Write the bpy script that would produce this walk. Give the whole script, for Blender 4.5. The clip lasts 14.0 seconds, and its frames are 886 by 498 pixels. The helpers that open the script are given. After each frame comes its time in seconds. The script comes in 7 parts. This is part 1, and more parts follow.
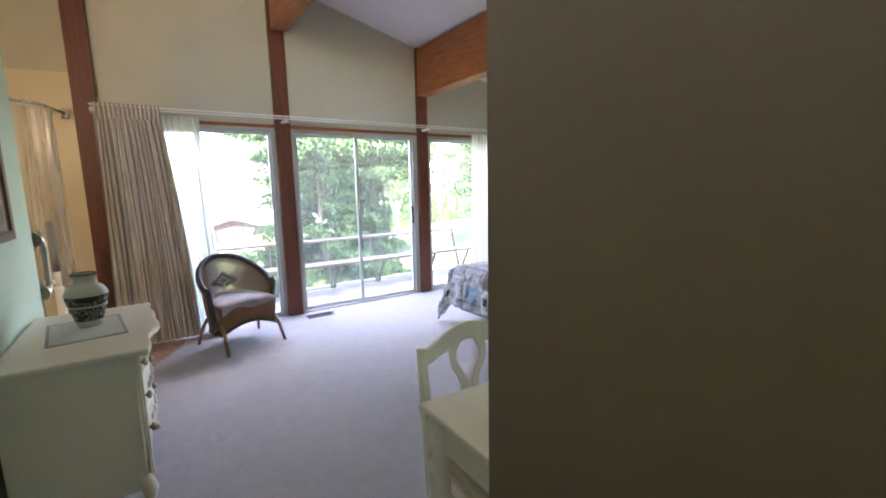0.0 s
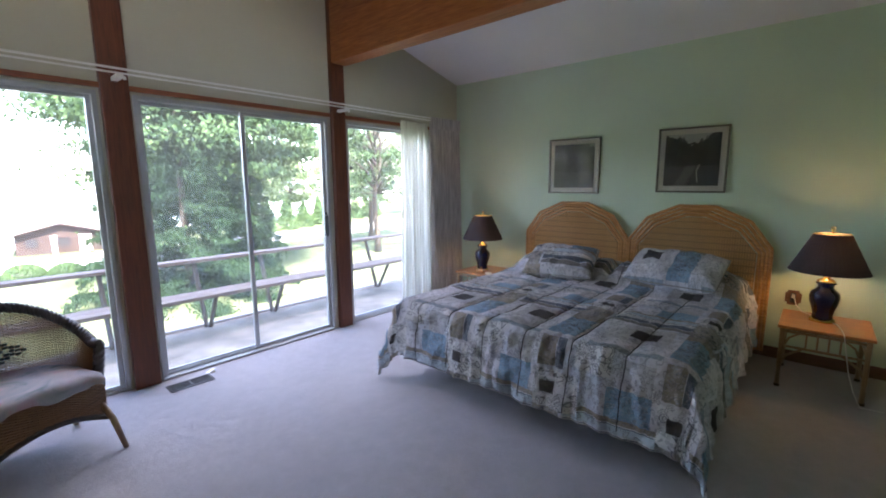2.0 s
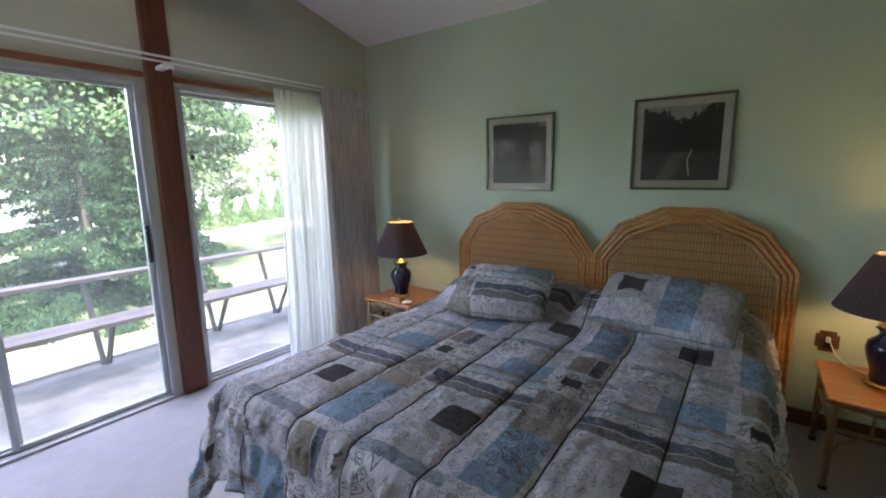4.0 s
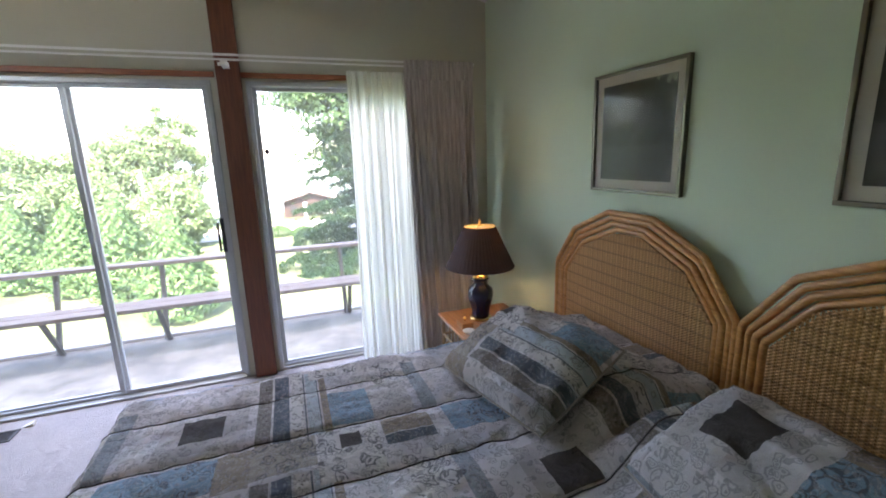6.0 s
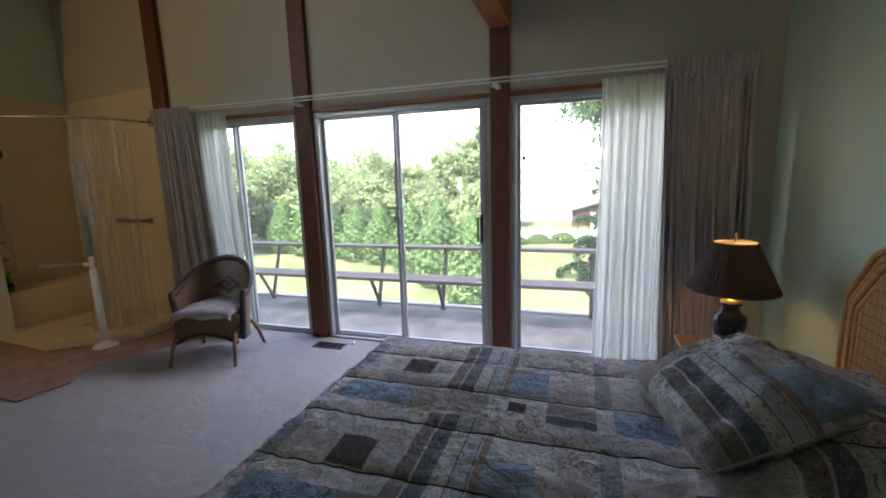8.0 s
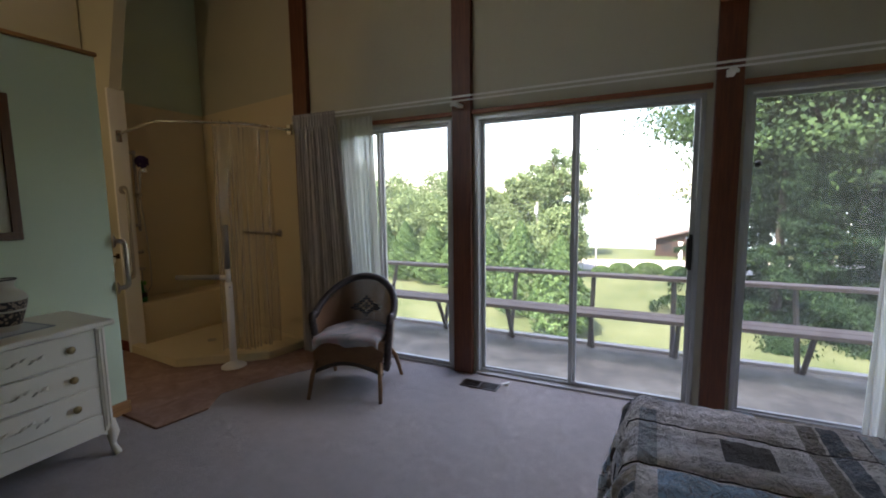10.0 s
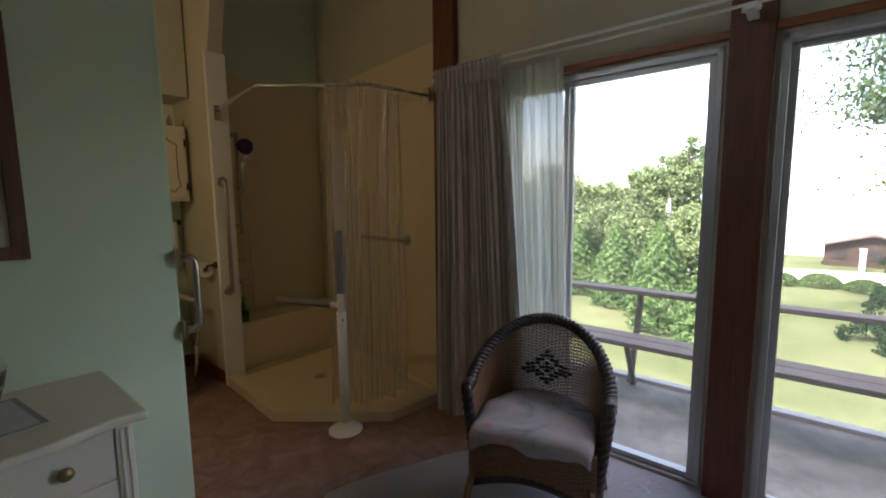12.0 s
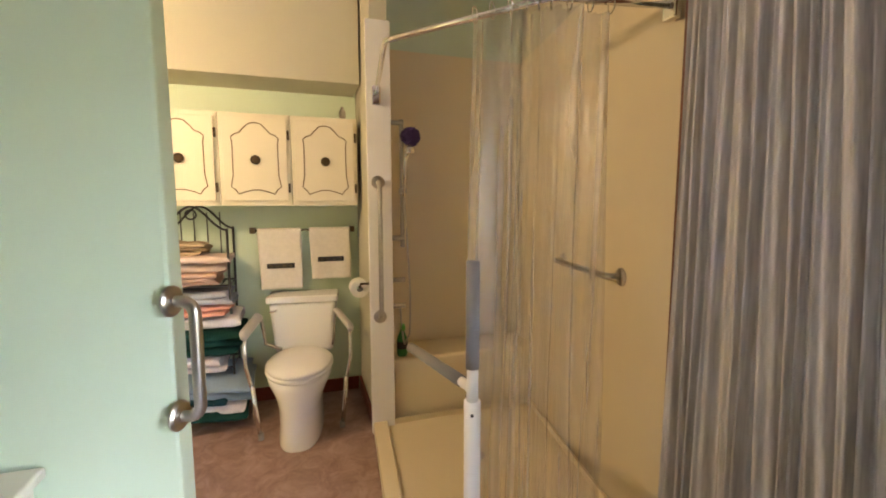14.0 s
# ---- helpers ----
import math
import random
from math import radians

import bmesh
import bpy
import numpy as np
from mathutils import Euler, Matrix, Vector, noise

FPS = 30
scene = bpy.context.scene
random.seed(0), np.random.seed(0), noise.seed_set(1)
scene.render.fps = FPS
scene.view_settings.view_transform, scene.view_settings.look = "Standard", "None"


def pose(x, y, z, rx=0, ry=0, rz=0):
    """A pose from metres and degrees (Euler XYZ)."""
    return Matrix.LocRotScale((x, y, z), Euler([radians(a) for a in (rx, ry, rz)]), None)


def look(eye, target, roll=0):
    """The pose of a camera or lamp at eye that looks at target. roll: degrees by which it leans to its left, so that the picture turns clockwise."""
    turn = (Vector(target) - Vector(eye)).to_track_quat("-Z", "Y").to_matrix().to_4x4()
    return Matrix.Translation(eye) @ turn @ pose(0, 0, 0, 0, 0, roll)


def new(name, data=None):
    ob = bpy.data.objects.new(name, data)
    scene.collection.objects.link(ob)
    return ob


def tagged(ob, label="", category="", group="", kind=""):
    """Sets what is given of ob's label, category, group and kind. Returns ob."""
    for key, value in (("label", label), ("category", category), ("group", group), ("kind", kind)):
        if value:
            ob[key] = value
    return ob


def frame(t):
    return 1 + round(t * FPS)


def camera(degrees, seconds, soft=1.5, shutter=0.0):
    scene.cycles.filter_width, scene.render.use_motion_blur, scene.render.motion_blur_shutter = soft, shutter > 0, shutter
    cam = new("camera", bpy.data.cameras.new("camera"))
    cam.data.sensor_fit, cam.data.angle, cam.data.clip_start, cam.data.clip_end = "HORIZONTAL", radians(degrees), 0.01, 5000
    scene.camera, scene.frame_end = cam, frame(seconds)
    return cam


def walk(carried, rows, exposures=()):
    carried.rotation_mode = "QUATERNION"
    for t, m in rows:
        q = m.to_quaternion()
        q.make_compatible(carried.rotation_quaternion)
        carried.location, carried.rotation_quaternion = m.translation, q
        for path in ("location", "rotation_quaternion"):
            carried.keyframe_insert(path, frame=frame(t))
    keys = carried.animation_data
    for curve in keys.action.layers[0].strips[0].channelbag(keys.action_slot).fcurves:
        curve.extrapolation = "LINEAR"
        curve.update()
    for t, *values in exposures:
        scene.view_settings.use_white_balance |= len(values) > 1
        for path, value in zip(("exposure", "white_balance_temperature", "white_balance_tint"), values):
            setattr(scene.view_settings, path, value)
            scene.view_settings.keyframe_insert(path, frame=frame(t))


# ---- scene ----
cam = camera(91.7, 14.0, soft=1.9)
PATH = [
    (0, (0.388, 0.245, 1.475), (1.475, 1.897, 1.177), -1.2),
    (0.5, (0.487, 0.607, 1.459), (1.586, 2.249, 1.155), -0.6),
    (1, (0.566, 0.942, 1.482), (1.775, 2.505, 1.174), -0.4),
    (1.5, (0.679, 1.288, 1.476), (2.024, 2.735, 1.17), -0.3),
    (2, (0.8, 1.63, 1.486), (2.287, 2.933, 1.181), -0.3),
    (2.5, (1.004, 1.885, 1.477), (2.591, 3.065, 1.177), -0.4),
    (3, (1.305, 2.093, 1.476), (2.949, 3.192, 1.175), -0.6),
    (3.2, (1.439, 2.149, 1.468), (3.094, 3.231, 1.168), -0.7),
    (5.5, (3.413, 2.086, 1.599), (4.463, 3.728, 1.15), -1.6),
    (6, (3.684, 2.001, 1.57), (4.34, 3.843, 1.148), -1.9),
    (6.5, (3.893, 1.885, 1.581), (4.128, 3.827, 1.163), -2.0),
    (7, (4.025, 1.825, 1.565), (3.9, 3.778, 1.154), -2.0),
    (7.5, (4.076, 1.81, 1.536), (3.673, 3.726, 1.127), -1.9),
    (8, (4.025, 1.802, 1.523), (3.42, 3.678, 1.187), -1.7),
    (8.5, (3.865, 1.827, 1.504), (3.114, 3.661, 1.235), -1.4),
    (11, (2.367, 2.406, 1.414), (1.402, 4.146, 1.206), -0.5),
    (11.5, (2.084, 2.679, 1.43), (0.988, 4.337, 1.211), -0.6),
    (12, (1.816, 2.97, 1.44), (0.551, 4.501, 1.21), -0.6),
    (12.5, (1.596, 3.263, 1.473), (0.149, 4.624, 1.235), -0.6),
    (13, (1.409, 3.553, 1.472), (-0.225, 4.685, 1.246), -0.5),
    (13.5, (1.201, 3.791, 1.448), (-0.576, 4.682, 1.224), -0.5),
    (14, (1.061, 3.999, 1.458), (-0.831, 4.614, 1.247), -0.1),
]
STOPS = [(0, 4.9, 6900, 22), (0.5, 4.66, 6800, 22), (0.8, 4.42, 6700, 22), (1.6, 4.15, 6600, 22), (3, 4.05, 6600, 22), (5.5, 4.25, 7150, 21), (6.5, 4.0, 7100, 20), (7.5, 3.6, 7100, 19), (8.5, 3.2, 7250, 19), (11, 2.65, 7500, 19), (12, 2.85, 7600, 19), (12.5, 3.35, 7750, 19), (13, 3.85, 7950, 19), (13.5, 4.65, 7900, 20), (14, 5.22, 7650, 21)]
walk(cam, [(t, look(eye, target, roll)) for t, eye, target, roll in PATH], STOPS)

# ---- daylight ----
SUN_EL, SUN_AZ = radians(56), radians(200)  # high, from behind the house
sky = bpy.data.worlds.new("sky")
scene.world = sky
sky.use_nodes = True
nt = sky.node_tree
tex = nt.nodes.new("ShaderNodeTexSky")
tex.sky_type, tex.sun_disc, tex.sun_elevation, tex.sun_rotation = "NISHITA", False, SUN_EL, SUN_AZ
nt.nodes["Background"].inputs[1].default_value = 0.15
nt.links.new(tex.outputs[0], nt.nodes["Background"].inputs[0])
sun_data = bpy.data.lights.new("sun", "SUN")
sun_data.energy, sun_data.angle, sun_data.color = 3.0, radians(0.53), (1, 0.95, 0.87)
sun = new("sun", sun_data)
sun_from = Vector((math.sin(SUN_AZ) * math.cos(SUN_EL), math.cos(SUN_AZ) * math.cos(SUN_EL), math.sin(SUN_EL)))
sun.rotation_euler = sun_from.to_track_quat("Z", "Y").to_euler()
sun.location = (0, -20, 30)

# added area lamp high over the deck, unseen; boosts skylight through windows onto floor
sky_fill_data = bpy.data.lights.new("window_sky", "AREA")
sky_fill_data.shape, sky_fill_data.size, sky_fill_data.size_y, sky_fill_data.energy, sky_fill_data.color = "RECTANGLE", 4.4, 0.9, 10.5, (0.97, 0.97, 1.0)
window_sky = new("window_sky", sky_fill_data)
window_sky.matrix_basis = look((3.0, 6.55, 3.05), (3.0, 2.6, 0.6))


def bulb(name, place, watts, colour, radius=0.03):
    data = bpy.data.lights.new(name, "POINT")
    data.energy, data.color, data.shadow_soft_size = watts, colour, radius
    ob = new(name, data)
    ob.location = place
    return ob


WARM = (1.0, 0.62, 0.28)
bulb("nightstand_bulb", (4.93, 1.545, 1.02), 0.22, WARM)
bulb("nightstand_bulb", (4.86, 4.57, 1.02), 0.13, WARM)
bulb("bathroom_bulb", (-0.95, 2.7, 2.1), 2.1, (1.0, 0.77, 0.50), 0.06)


# ---- materials ----
class Nodes:
    """A principled material whose nodes are made by short calls."""

    def __init__(self, name, rough=0.6, metal=0.0, spec=0.5):
        self.m = bpy.data.materials.new(name)
        self.m.use_nodes = True
        self.t = self.m.node_tree
        self.b = self.t.nodes["Principled BSDF"]
        self.b.inputs["Roughness"].default_value = rough
        self.b.inputs["Metallic"].default_value = metal
        self.b.inputs["Specular IOR Level"].default_value = spec
        self.c = self.t.nodes.new("ShaderNodeTexCoord")

    def put(self, kind, **values):
        n = self.t.nodes.new(kind)
        for k, v in values.items():
            n.inputs[k.replace("_", " ")].default_value = v
        return n

    def link(self, a, b):
        self.t.links.new(a, b)

    def coords(self, scale=(1, 1, 1), which="Object"):
        n = self.put("ShaderNodeMapping", Scale=scale)
        self.link(self.c.outputs[which], n.inputs[0])
        return n.outputs[0]

    def noise(self, scale, detail=3.0, stretch=(1, 1, 1), which="Object", rough=0.5, warp=0.0):
        n = self.put("ShaderNodeTexNoise", Scale=scale, Detail=detail, Roughness=rough, Distortion=warp)
        self.link(self.coords(stretch, which), n.inputs["Vector"])
        return n.outputs["Fac"]

    def ramp(self, fac, stops):
        n = self.t.nodes.new("ShaderNodeValToRGB")
        while len(n.color_ramp.elements) < len(stops):
            n.color_ramp.elements.new(0.5)
        for e, (at, col) in zip(n.color_ramp.elements, stops):
            e.position, e.color = at, (*col, 1) if len(col) == 3 else col
        self.link(fac, n.inputs[0])
        return n.outputs[0]

    def mix(self, fac, a, b, blend="MIX"):
        n = self.t.nodes.new("ShaderNodeMix")
        n.data_type, n.blend_type = "RGBA", blend
        for sock, v in ((n.inputs[0], fac), (n.inputs[6], a), (n.inputs[7], b)):
            if isinstance(v, bpy.types.NodeSocket):
                self.link(v, sock)
            elif isinstance(v, tuple):
                sock.default_value = (*v, 1)
            else:
                sock.default_value = v
        return n.outputs[2]

    def math(self, op, a, b=0.0):
        n = self.t.nodes.new("ShaderNodeMath")
        n.operation = op
        for sock, v in ((n.inputs[0], a), (n.inputs[1], b)):
            if isinstance(v, bpy.types.NodeSocket):
                self.link(v, sock)
            else:
                sock.default_value = v
        return n.outputs[0]

    def colour(self, v):
        if isinstance(v, tuple):
            self.b.inputs["Base Color"].default_value = (*v, 1)
        else:
            self.link(v, self.b.inputs["Base Color"])
        return self

    def bump(self, height, strength=0.3, distance=0.01):
        n = self.put("ShaderNodeBump", Strength=strength, Distance=distance)
        self.link(height, n.inputs["Height"])
        self.link(n.outputs[0], self.b.inputs["Normal"])
        return self


def shade(c, k):
    return tuple(v * k for v in c)


def painted(name, col, rough=0.6, grain=260.0, vary=0.06, bump=0.12, stain=1.3):
    m = Nodes(name, rough)
    big = m.ramp(m.noise(stain, 4), [(0.3, shade(col, 1 - vary)), (0.7, shade(col, 1 + vary * 0.5))])
    m.colour(big).bump(m.noise(grain, 2), bump, 0.002)
    return m.m


def wooden(name, dark, light, axis=1, rough=0.45, knots=False, scale=1.0):
    m = Nodes(name, rough)
    s = [14 * scale, 14 * scale, 14 * scale]
    s[axis] = 0.9 * scale
    grain = m.noise(3.0, 6, tuple(s), rough=0.62, warp=0.6)
    fine = m.noise(9.0, 3, tuple(s))
    c = m.ramp(grain, [(0.28, dark), (0.72, light)])
    c = m.mix(0.3, c, m.ramp(fine, [(0.35, shade(dark, 0.7)), (0.65, light)]))
    if knots:
        v = m.put("ShaderNodeTexVoronoi", Scale=2.3)
        k = [1.0, 1.0, 1.6]
        k[axis] = 0.55
        m.link(m.coords(tuple(k)), v.inputs["Vector"])
        c = m.mix(m.ramp(v.outputs["Distance"], [(0.03, (0.8,) * 3), (0.085, (0,) * 3)]), c, shade(dark, 0.35))
    m.colour(c).bump(fine, 0.15, 0.003)
    return m.m


def metal(name, col, rough=0.2):
    m = Nodes(name, rough, 1.0)
    m.colour(m.ramp(m.noise(30, 3), [(0.3, shade(col, 0.85)), (0.7, col)]))
    return m.m


MINT = painted("mint_wall_paint", (0.575, 0.692, 0.54), 0.65)
CREAM = painted("cream_wall_paint", (0.52, 0.50, 0.395), 0.65)
PLASTER = painted("white_ceiling_plaster", (0.70, 0.68, 0.70), 0.9, 90.0, 0.04, 0.5)
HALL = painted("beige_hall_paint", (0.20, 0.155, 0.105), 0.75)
CEDAR_V = wooden("stained_cedar_post", (0.080, 0.022, 0.010), (0.20, 0.060, 0.024), 2)
CEDAR_H = wooden("stained_fir_beam", (0.22, 0.06, 0.016), (0.50, 0.18, 0.055), 1, knots=True)
CEDAR_X = wooden("stained_cedar_strip", (0.18, 0.05, 0.018), (0.38, 0.13, 0.05), 0)
OAK = wooden("honey_oak_trim", (0.30, 0.14, 0.05), (0.48, 0.25, 0.10), 1)
DARK_BASE = wooden("dark_wood_baseboard", (0.10, 0.045, 0.022), (0.20, 0.09, 0.045), 1)
RED_BASE = painted("red_brown_baseboard", (0.20, 0.035, 0.025), 0.5)
ALU = painted("pale_aluminium_frame", (0.46, 0.47, 0.475), 0.35, 120, 0.08, 0.05, 5.0)
ALU.node_tree.nodes["Principled BSDF"].inputs["Metallic"].default_value = 0.35
WHITE = painted("white_enamel", (0.80, 0.79, 0.76), 0.4, 150, 0.03, 0.03)
CHROME = metal("chrome", (0.80, 0.79, 0.77), 0.08)
STEEL = metal("brushed_steel", (0.50, 0.47, 0.43), 0.28)
BRASS = metal("polished_brass", (0.75, 0.50, 0.18), 0.22)
BRONZE = metal("dark_bronze", (0.10, 0.07, 0.045), 0.4)
BLACK = painted("black_metal", (0.02, 0.02, 0.022), 0.4)
RUBBER = painted("grey_rubber", (0.25, 0.25, 0.25), 0.85)


def carpet_material():
    m = Nodes("lilac_grey_carpet", 0.95, spec=0.1)
    tuft = m.noise(320, 2)
    patch = m.noise(9.0, 6, rough=0.78)
    c = m.ramp(tuft, [(0.3, (0.36, 0.335, 0.345)), (0.7, (0.61, 0.575, 0.585))])
    c = m.mix(m.ramp(patch, [(0.35, (0.0,) * 3), (0.65, (0.65,) * 3)]), c, (0.40, 0.375, 0.385))
    c = m.mix(m.ramp(m.noise(1.1, 4), [(0.45, (0,) * 3), (0.8, (0.4,) * 3)]), c, (0.46, 0.43, 0.425))
    h = m.math("ADD", tuft, m.math("MULTIPLY", patch, 3.0))
    return m.colour(c).bump(h, 0.9, 0.010).m


def vinyl_material():
    m = Nodes("mottled_rose_brown_vinyl", 0.45)
    c = m.ramp(m.noise(7, 7, rough=0.7, warp=0.8), [(0.3, (0.20, 0.115, 0.095)), (0.5, (0.30, 0.19, 0.16)), (0.72, (0.43, 0.30, 0.26))])
    return m.colour(c).bump(m.noise(40, 3), 0.1, 0.002).m


def glass_material(name="window_glass", tint=(1, 1, 1), rough=0.0, haze=0.0, mirror=0.035, veil="Diffuse"):
    """Clear pane: mostly see-through with a fresnel mirror and a trace of grime."""
    m = bpy.data.materials.new(name)
    m.use_nodes = True
    t = m.node_tree
    t.nodes.remove(t.nodes["Principled BSDF"])
    out = t.nodes["Material Output"]
    clear, gloss, dirt = (t.nodes.new("ShaderNodeBsdf" + k) for k in ("Transparent", "Glossy", veil))
    clear.inputs[0].default_value = (*tint, 1)
    gloss.inputs["Roughness"].default_value = rough
    dirt.inputs[0].default_value = (0.75, 0.75, 0.75, 1)
    facing = t.nodes.new("ShaderNodeLayerWeight")
    facing.inputs[0].default_value = 0.5
    power, scale_n = t.nodes.new("ShaderNodeMath"), t.nodes.new("ShaderNodeMapRange")
    power.operation, power.inputs[1].default_value = "POWER", 5.0
    scale_n.inputs[3].default_value, scale_n.inputs[4].default_value = mirror, 1.0
    t.links.new(facing.outputs["Facing"], power.inputs[0])
    t.links.new(power.outputs[0], scale_n.inputs[0])
    a, b = t.nodes.new("ShaderNodeMixShader"), t.nodes.new("ShaderNodeMixShader")
    noise_n, ramp_n = t.nodes.new("ShaderNodeTexNoise"), t.nodes.new("ShaderNodeMapRange")
    noise_n.inputs["Scale"].default_value, noise_n.inputs["Detail"].default_value = 1.6, 4
    ramp_n.inputs[3].default_value, ramp_n.inputs[4].default_value = 0.0, haze * 2
    t.links.new(noise_n.outputs[0], ramp_n.inputs[0])
    t.links.new(scale_n.outputs[0], a.inputs[0])
    t.links.new(clear.outputs[0], a.inputs[1])
    t.links.new(gloss.outputs[0], a.inputs[2])
    t.links.new(ramp_n.outputs[0], b.inputs[0])
    t.links.new(a.outputs[0], b.inputs[1])
    t.links.new(dirt.outputs[0], b.inputs[2])
    t.links.new(b.outputs[0], out.inputs[0])
    return m


def cloth_sheer(name, col, through_it, glow=None, share=0.6):
    """Thin fabric: part see-through, part lit from behind."""
    m = bpy.data.materials.new(name)
    m.use_nodes = True
    t = m.node_tree
    t.nodes.remove(t.nodes["Principled BSDF"])
    diff, trans, clear = (t.nodes.new("ShaderNodeBsdf" + k) for k in ("Diffuse", "Translucent", "Transparent"))
    diff.inputs[0].default_value = (*col, 1)
    trans.inputs[0].default_value = (*(glow or col), 1)
    a, b = t.nodes.new("ShaderNodeMixShader"), t.nodes.new("ShaderNodeMixShader")
    a.inputs[0].default_value = share
    wave = t.nodes.new("ShaderNodeTexNoise")
    wave.inputs["Scale"].default_value = 300
    rng = t.nodes.new("ShaderNodeMapRange")
    rng.inputs[3].default_value, rng.inputs[4].default_value = through_it * 0.6, through_it * 1.4
    t.links.new(wave.outputs[0], rng.inputs[0])
    t.links.new(rng.outputs[0], b.inputs[0])
    t.links.new(diff.outputs[0], a.inputs[1])
    t.links.new(trans.outputs[0], a.inputs[2])
    t.links.new(a.outputs[0], b.inputs[1])
    t.links.new(clear.outputs[0], b.inputs[2])
    t.links.new(b.outputs[0], t.nodes["Material Output"].inputs[0])
    return m


CARPET = carpet_material()
VINYL = vinyl_material()
GLASS = glass_material(haze=0.02, veil="Translucent")
SHEER = cloth_sheer("white_sheer_voile", (0.68, 0.68, 0.63), 0.07, share=0.5)


def drape_material():
    m = Nodes("taupe_drape_cloth", 0.85, spec=0.2)
    slub = m.noise(60, 4, (1, 1, 0.08))
    c = m.ramp(slub, [(0.3, (0.38, 0.355, 0.335)), (0.7, (0.60, 0.56, 0.53))])
    return m.colour(c).bump(m.noise(500, 1), 0.2, 0.001).m


DRAPE = drape_material()


# ---- building helpers ----
def mesh_ob(name, bm, material=None, parent=None, label="", smooth=False, kind="", category="", group=""):
    me = bpy.data.meshes.new(name)
    if smooth:
        for f in bm.faces:
            f.smooth = True
    bm.normal_update()
    bm.to_mesh(me)
    bm.free()
    for mt in material if isinstance(material, (list, tuple)) else [material]:
        if mt:
            me.materials.append(mt)
    ob = new(name, me)
    ob.parent = parent
    return tagged(ob, label, category, group, kind)


def part(name, bm, material, parent, label="", smooth=False):
    return mesh_ob(name, bm, material, parent, label, smooth)


def thing(name, label, category, group="", at=None):
    ob = new(name)
    ob.empty_display_size = 0.1
    if at is not None:
        ob.matrix_basis = at
    return tagged(ob, label, category, group)


def structure(name, bm, material, label="", smooth=False, parent=None):
    return mesh_ob(name, bm, material, parent, label, smooth, "structure" if parent is None else "")


def box(bm, x0, x1, y0, y1, z0, z1, bevel=0.0, m=None, seg=2):
    made = bmesh.ops.create_cube(bm, size=1.0)["verts"]
    for v in made:
        v.co = Vector((x0 + (v.co.x + 0.5) * (x1 - x0), y0 + (v.co.y + 0.5) * (y1 - y0), z0 + (v.co.z + 0.5) * (z1 - z0)))
    if bevel:
        edges = list({e for v in made for e in v.link_edges})
        out = bmesh.ops.bevel(bm, geom=edges, offset=bevel, segments=seg, affect="EDGES", profile=0.6)
        made = list({v for f in out["faces"] for v in f.verts} | {v for v in made if v.is_valid})
    if m is not None:
        for v in made:
            v.co = m @ v.co
    return made


def boxed(*a, **k):
    bm = bmesh.new()
    box(bm, *a, **k)
    return bm


def tube(bm, pts, r, n=10, cap=True, closed=False, ry=None):
    """A round bar along points. r: one radius or one a point."""
    pts = [Vector(p) for p in pts]
    rs = r if isinstance(r, (list, tuple)) else [r] * len(pts)
    rings, up = [], None
    for i, p in enumerate(pts):
        a = pts[i - 1] if i or closed else p
        b = pts[(i + 1) % len(pts)] if i < len(pts) - 1 or closed else p
        d = (b - a).normalized()
        if up is None:
            up = d.orthogonal().normalized()
        side = up.cross(d)
        side = side.normalized() if side.length > 1e-5 else d.orthogonal().normalized()
        up = d.cross(side).normalized()
        rings.append([bm.verts.new(p + (side * math.cos(k * math.tau / n) + up * math.sin(k * math.tau / n) * (ry or 1)) * rs[i]) for k in range(n)])
    m = len(rings)
    for i in range(m if closed else m - 1):
        for k in range(n):
            bm.faces.new((rings[i][k], rings[i][(k + 1) % n], rings[(i + 1) % m][(k + 1) % n], rings[(i + 1) % m][k]))
    if cap and not closed:
        bm.faces.new(rings[0][::-1])
        bm.faces.new(rings[-1])
    bmesh.ops.recalc_face_normals(bm, faces=bm.faces[:]) if len(bm.faces) < 4000 else None
    return bm


def tubed(pts, r, n=10, **k):
    return tube(bmesh.new(), pts, r, n, **k)


def lathe(profile, n=32, at=(0, 0, 0), wave=0.0, waves=0, bm=None):
    """A turned shape from (radius, height) pairs; wave: flutes round it."""
    bm = bm or bmesh.new()
    rings = []
    for r, z in profile:
        if r < 1e-5:
            rings.append([bm.verts.new((at[0], at[1], at[2] + z))])
            continue
        ring = []
        for k in range(n):
            a = k * math.tau / n
            q = r * (1 + wave * math.cos(waves * a))
            ring.append(bm.verts.new((at[0] + q * math.cos(a), at[1] + q * math.sin(a), at[2] + z)))
        rings.append(ring)
    for a, b in zip(rings, rings[1:]):
        for k in range(n):
            j = (k + 1) % n
            if len(a) == 1 and len(b) == 1:
                break
            if len(a) == 1:
                bm.faces.new((a[0], b[j], b[k]))
            elif len(b) == 1:
                bm.faces.new((a[k], a[j], b[0]))
            else:
                bm.faces.new((a[k], a[j], b[j], b[k]))
    return bm


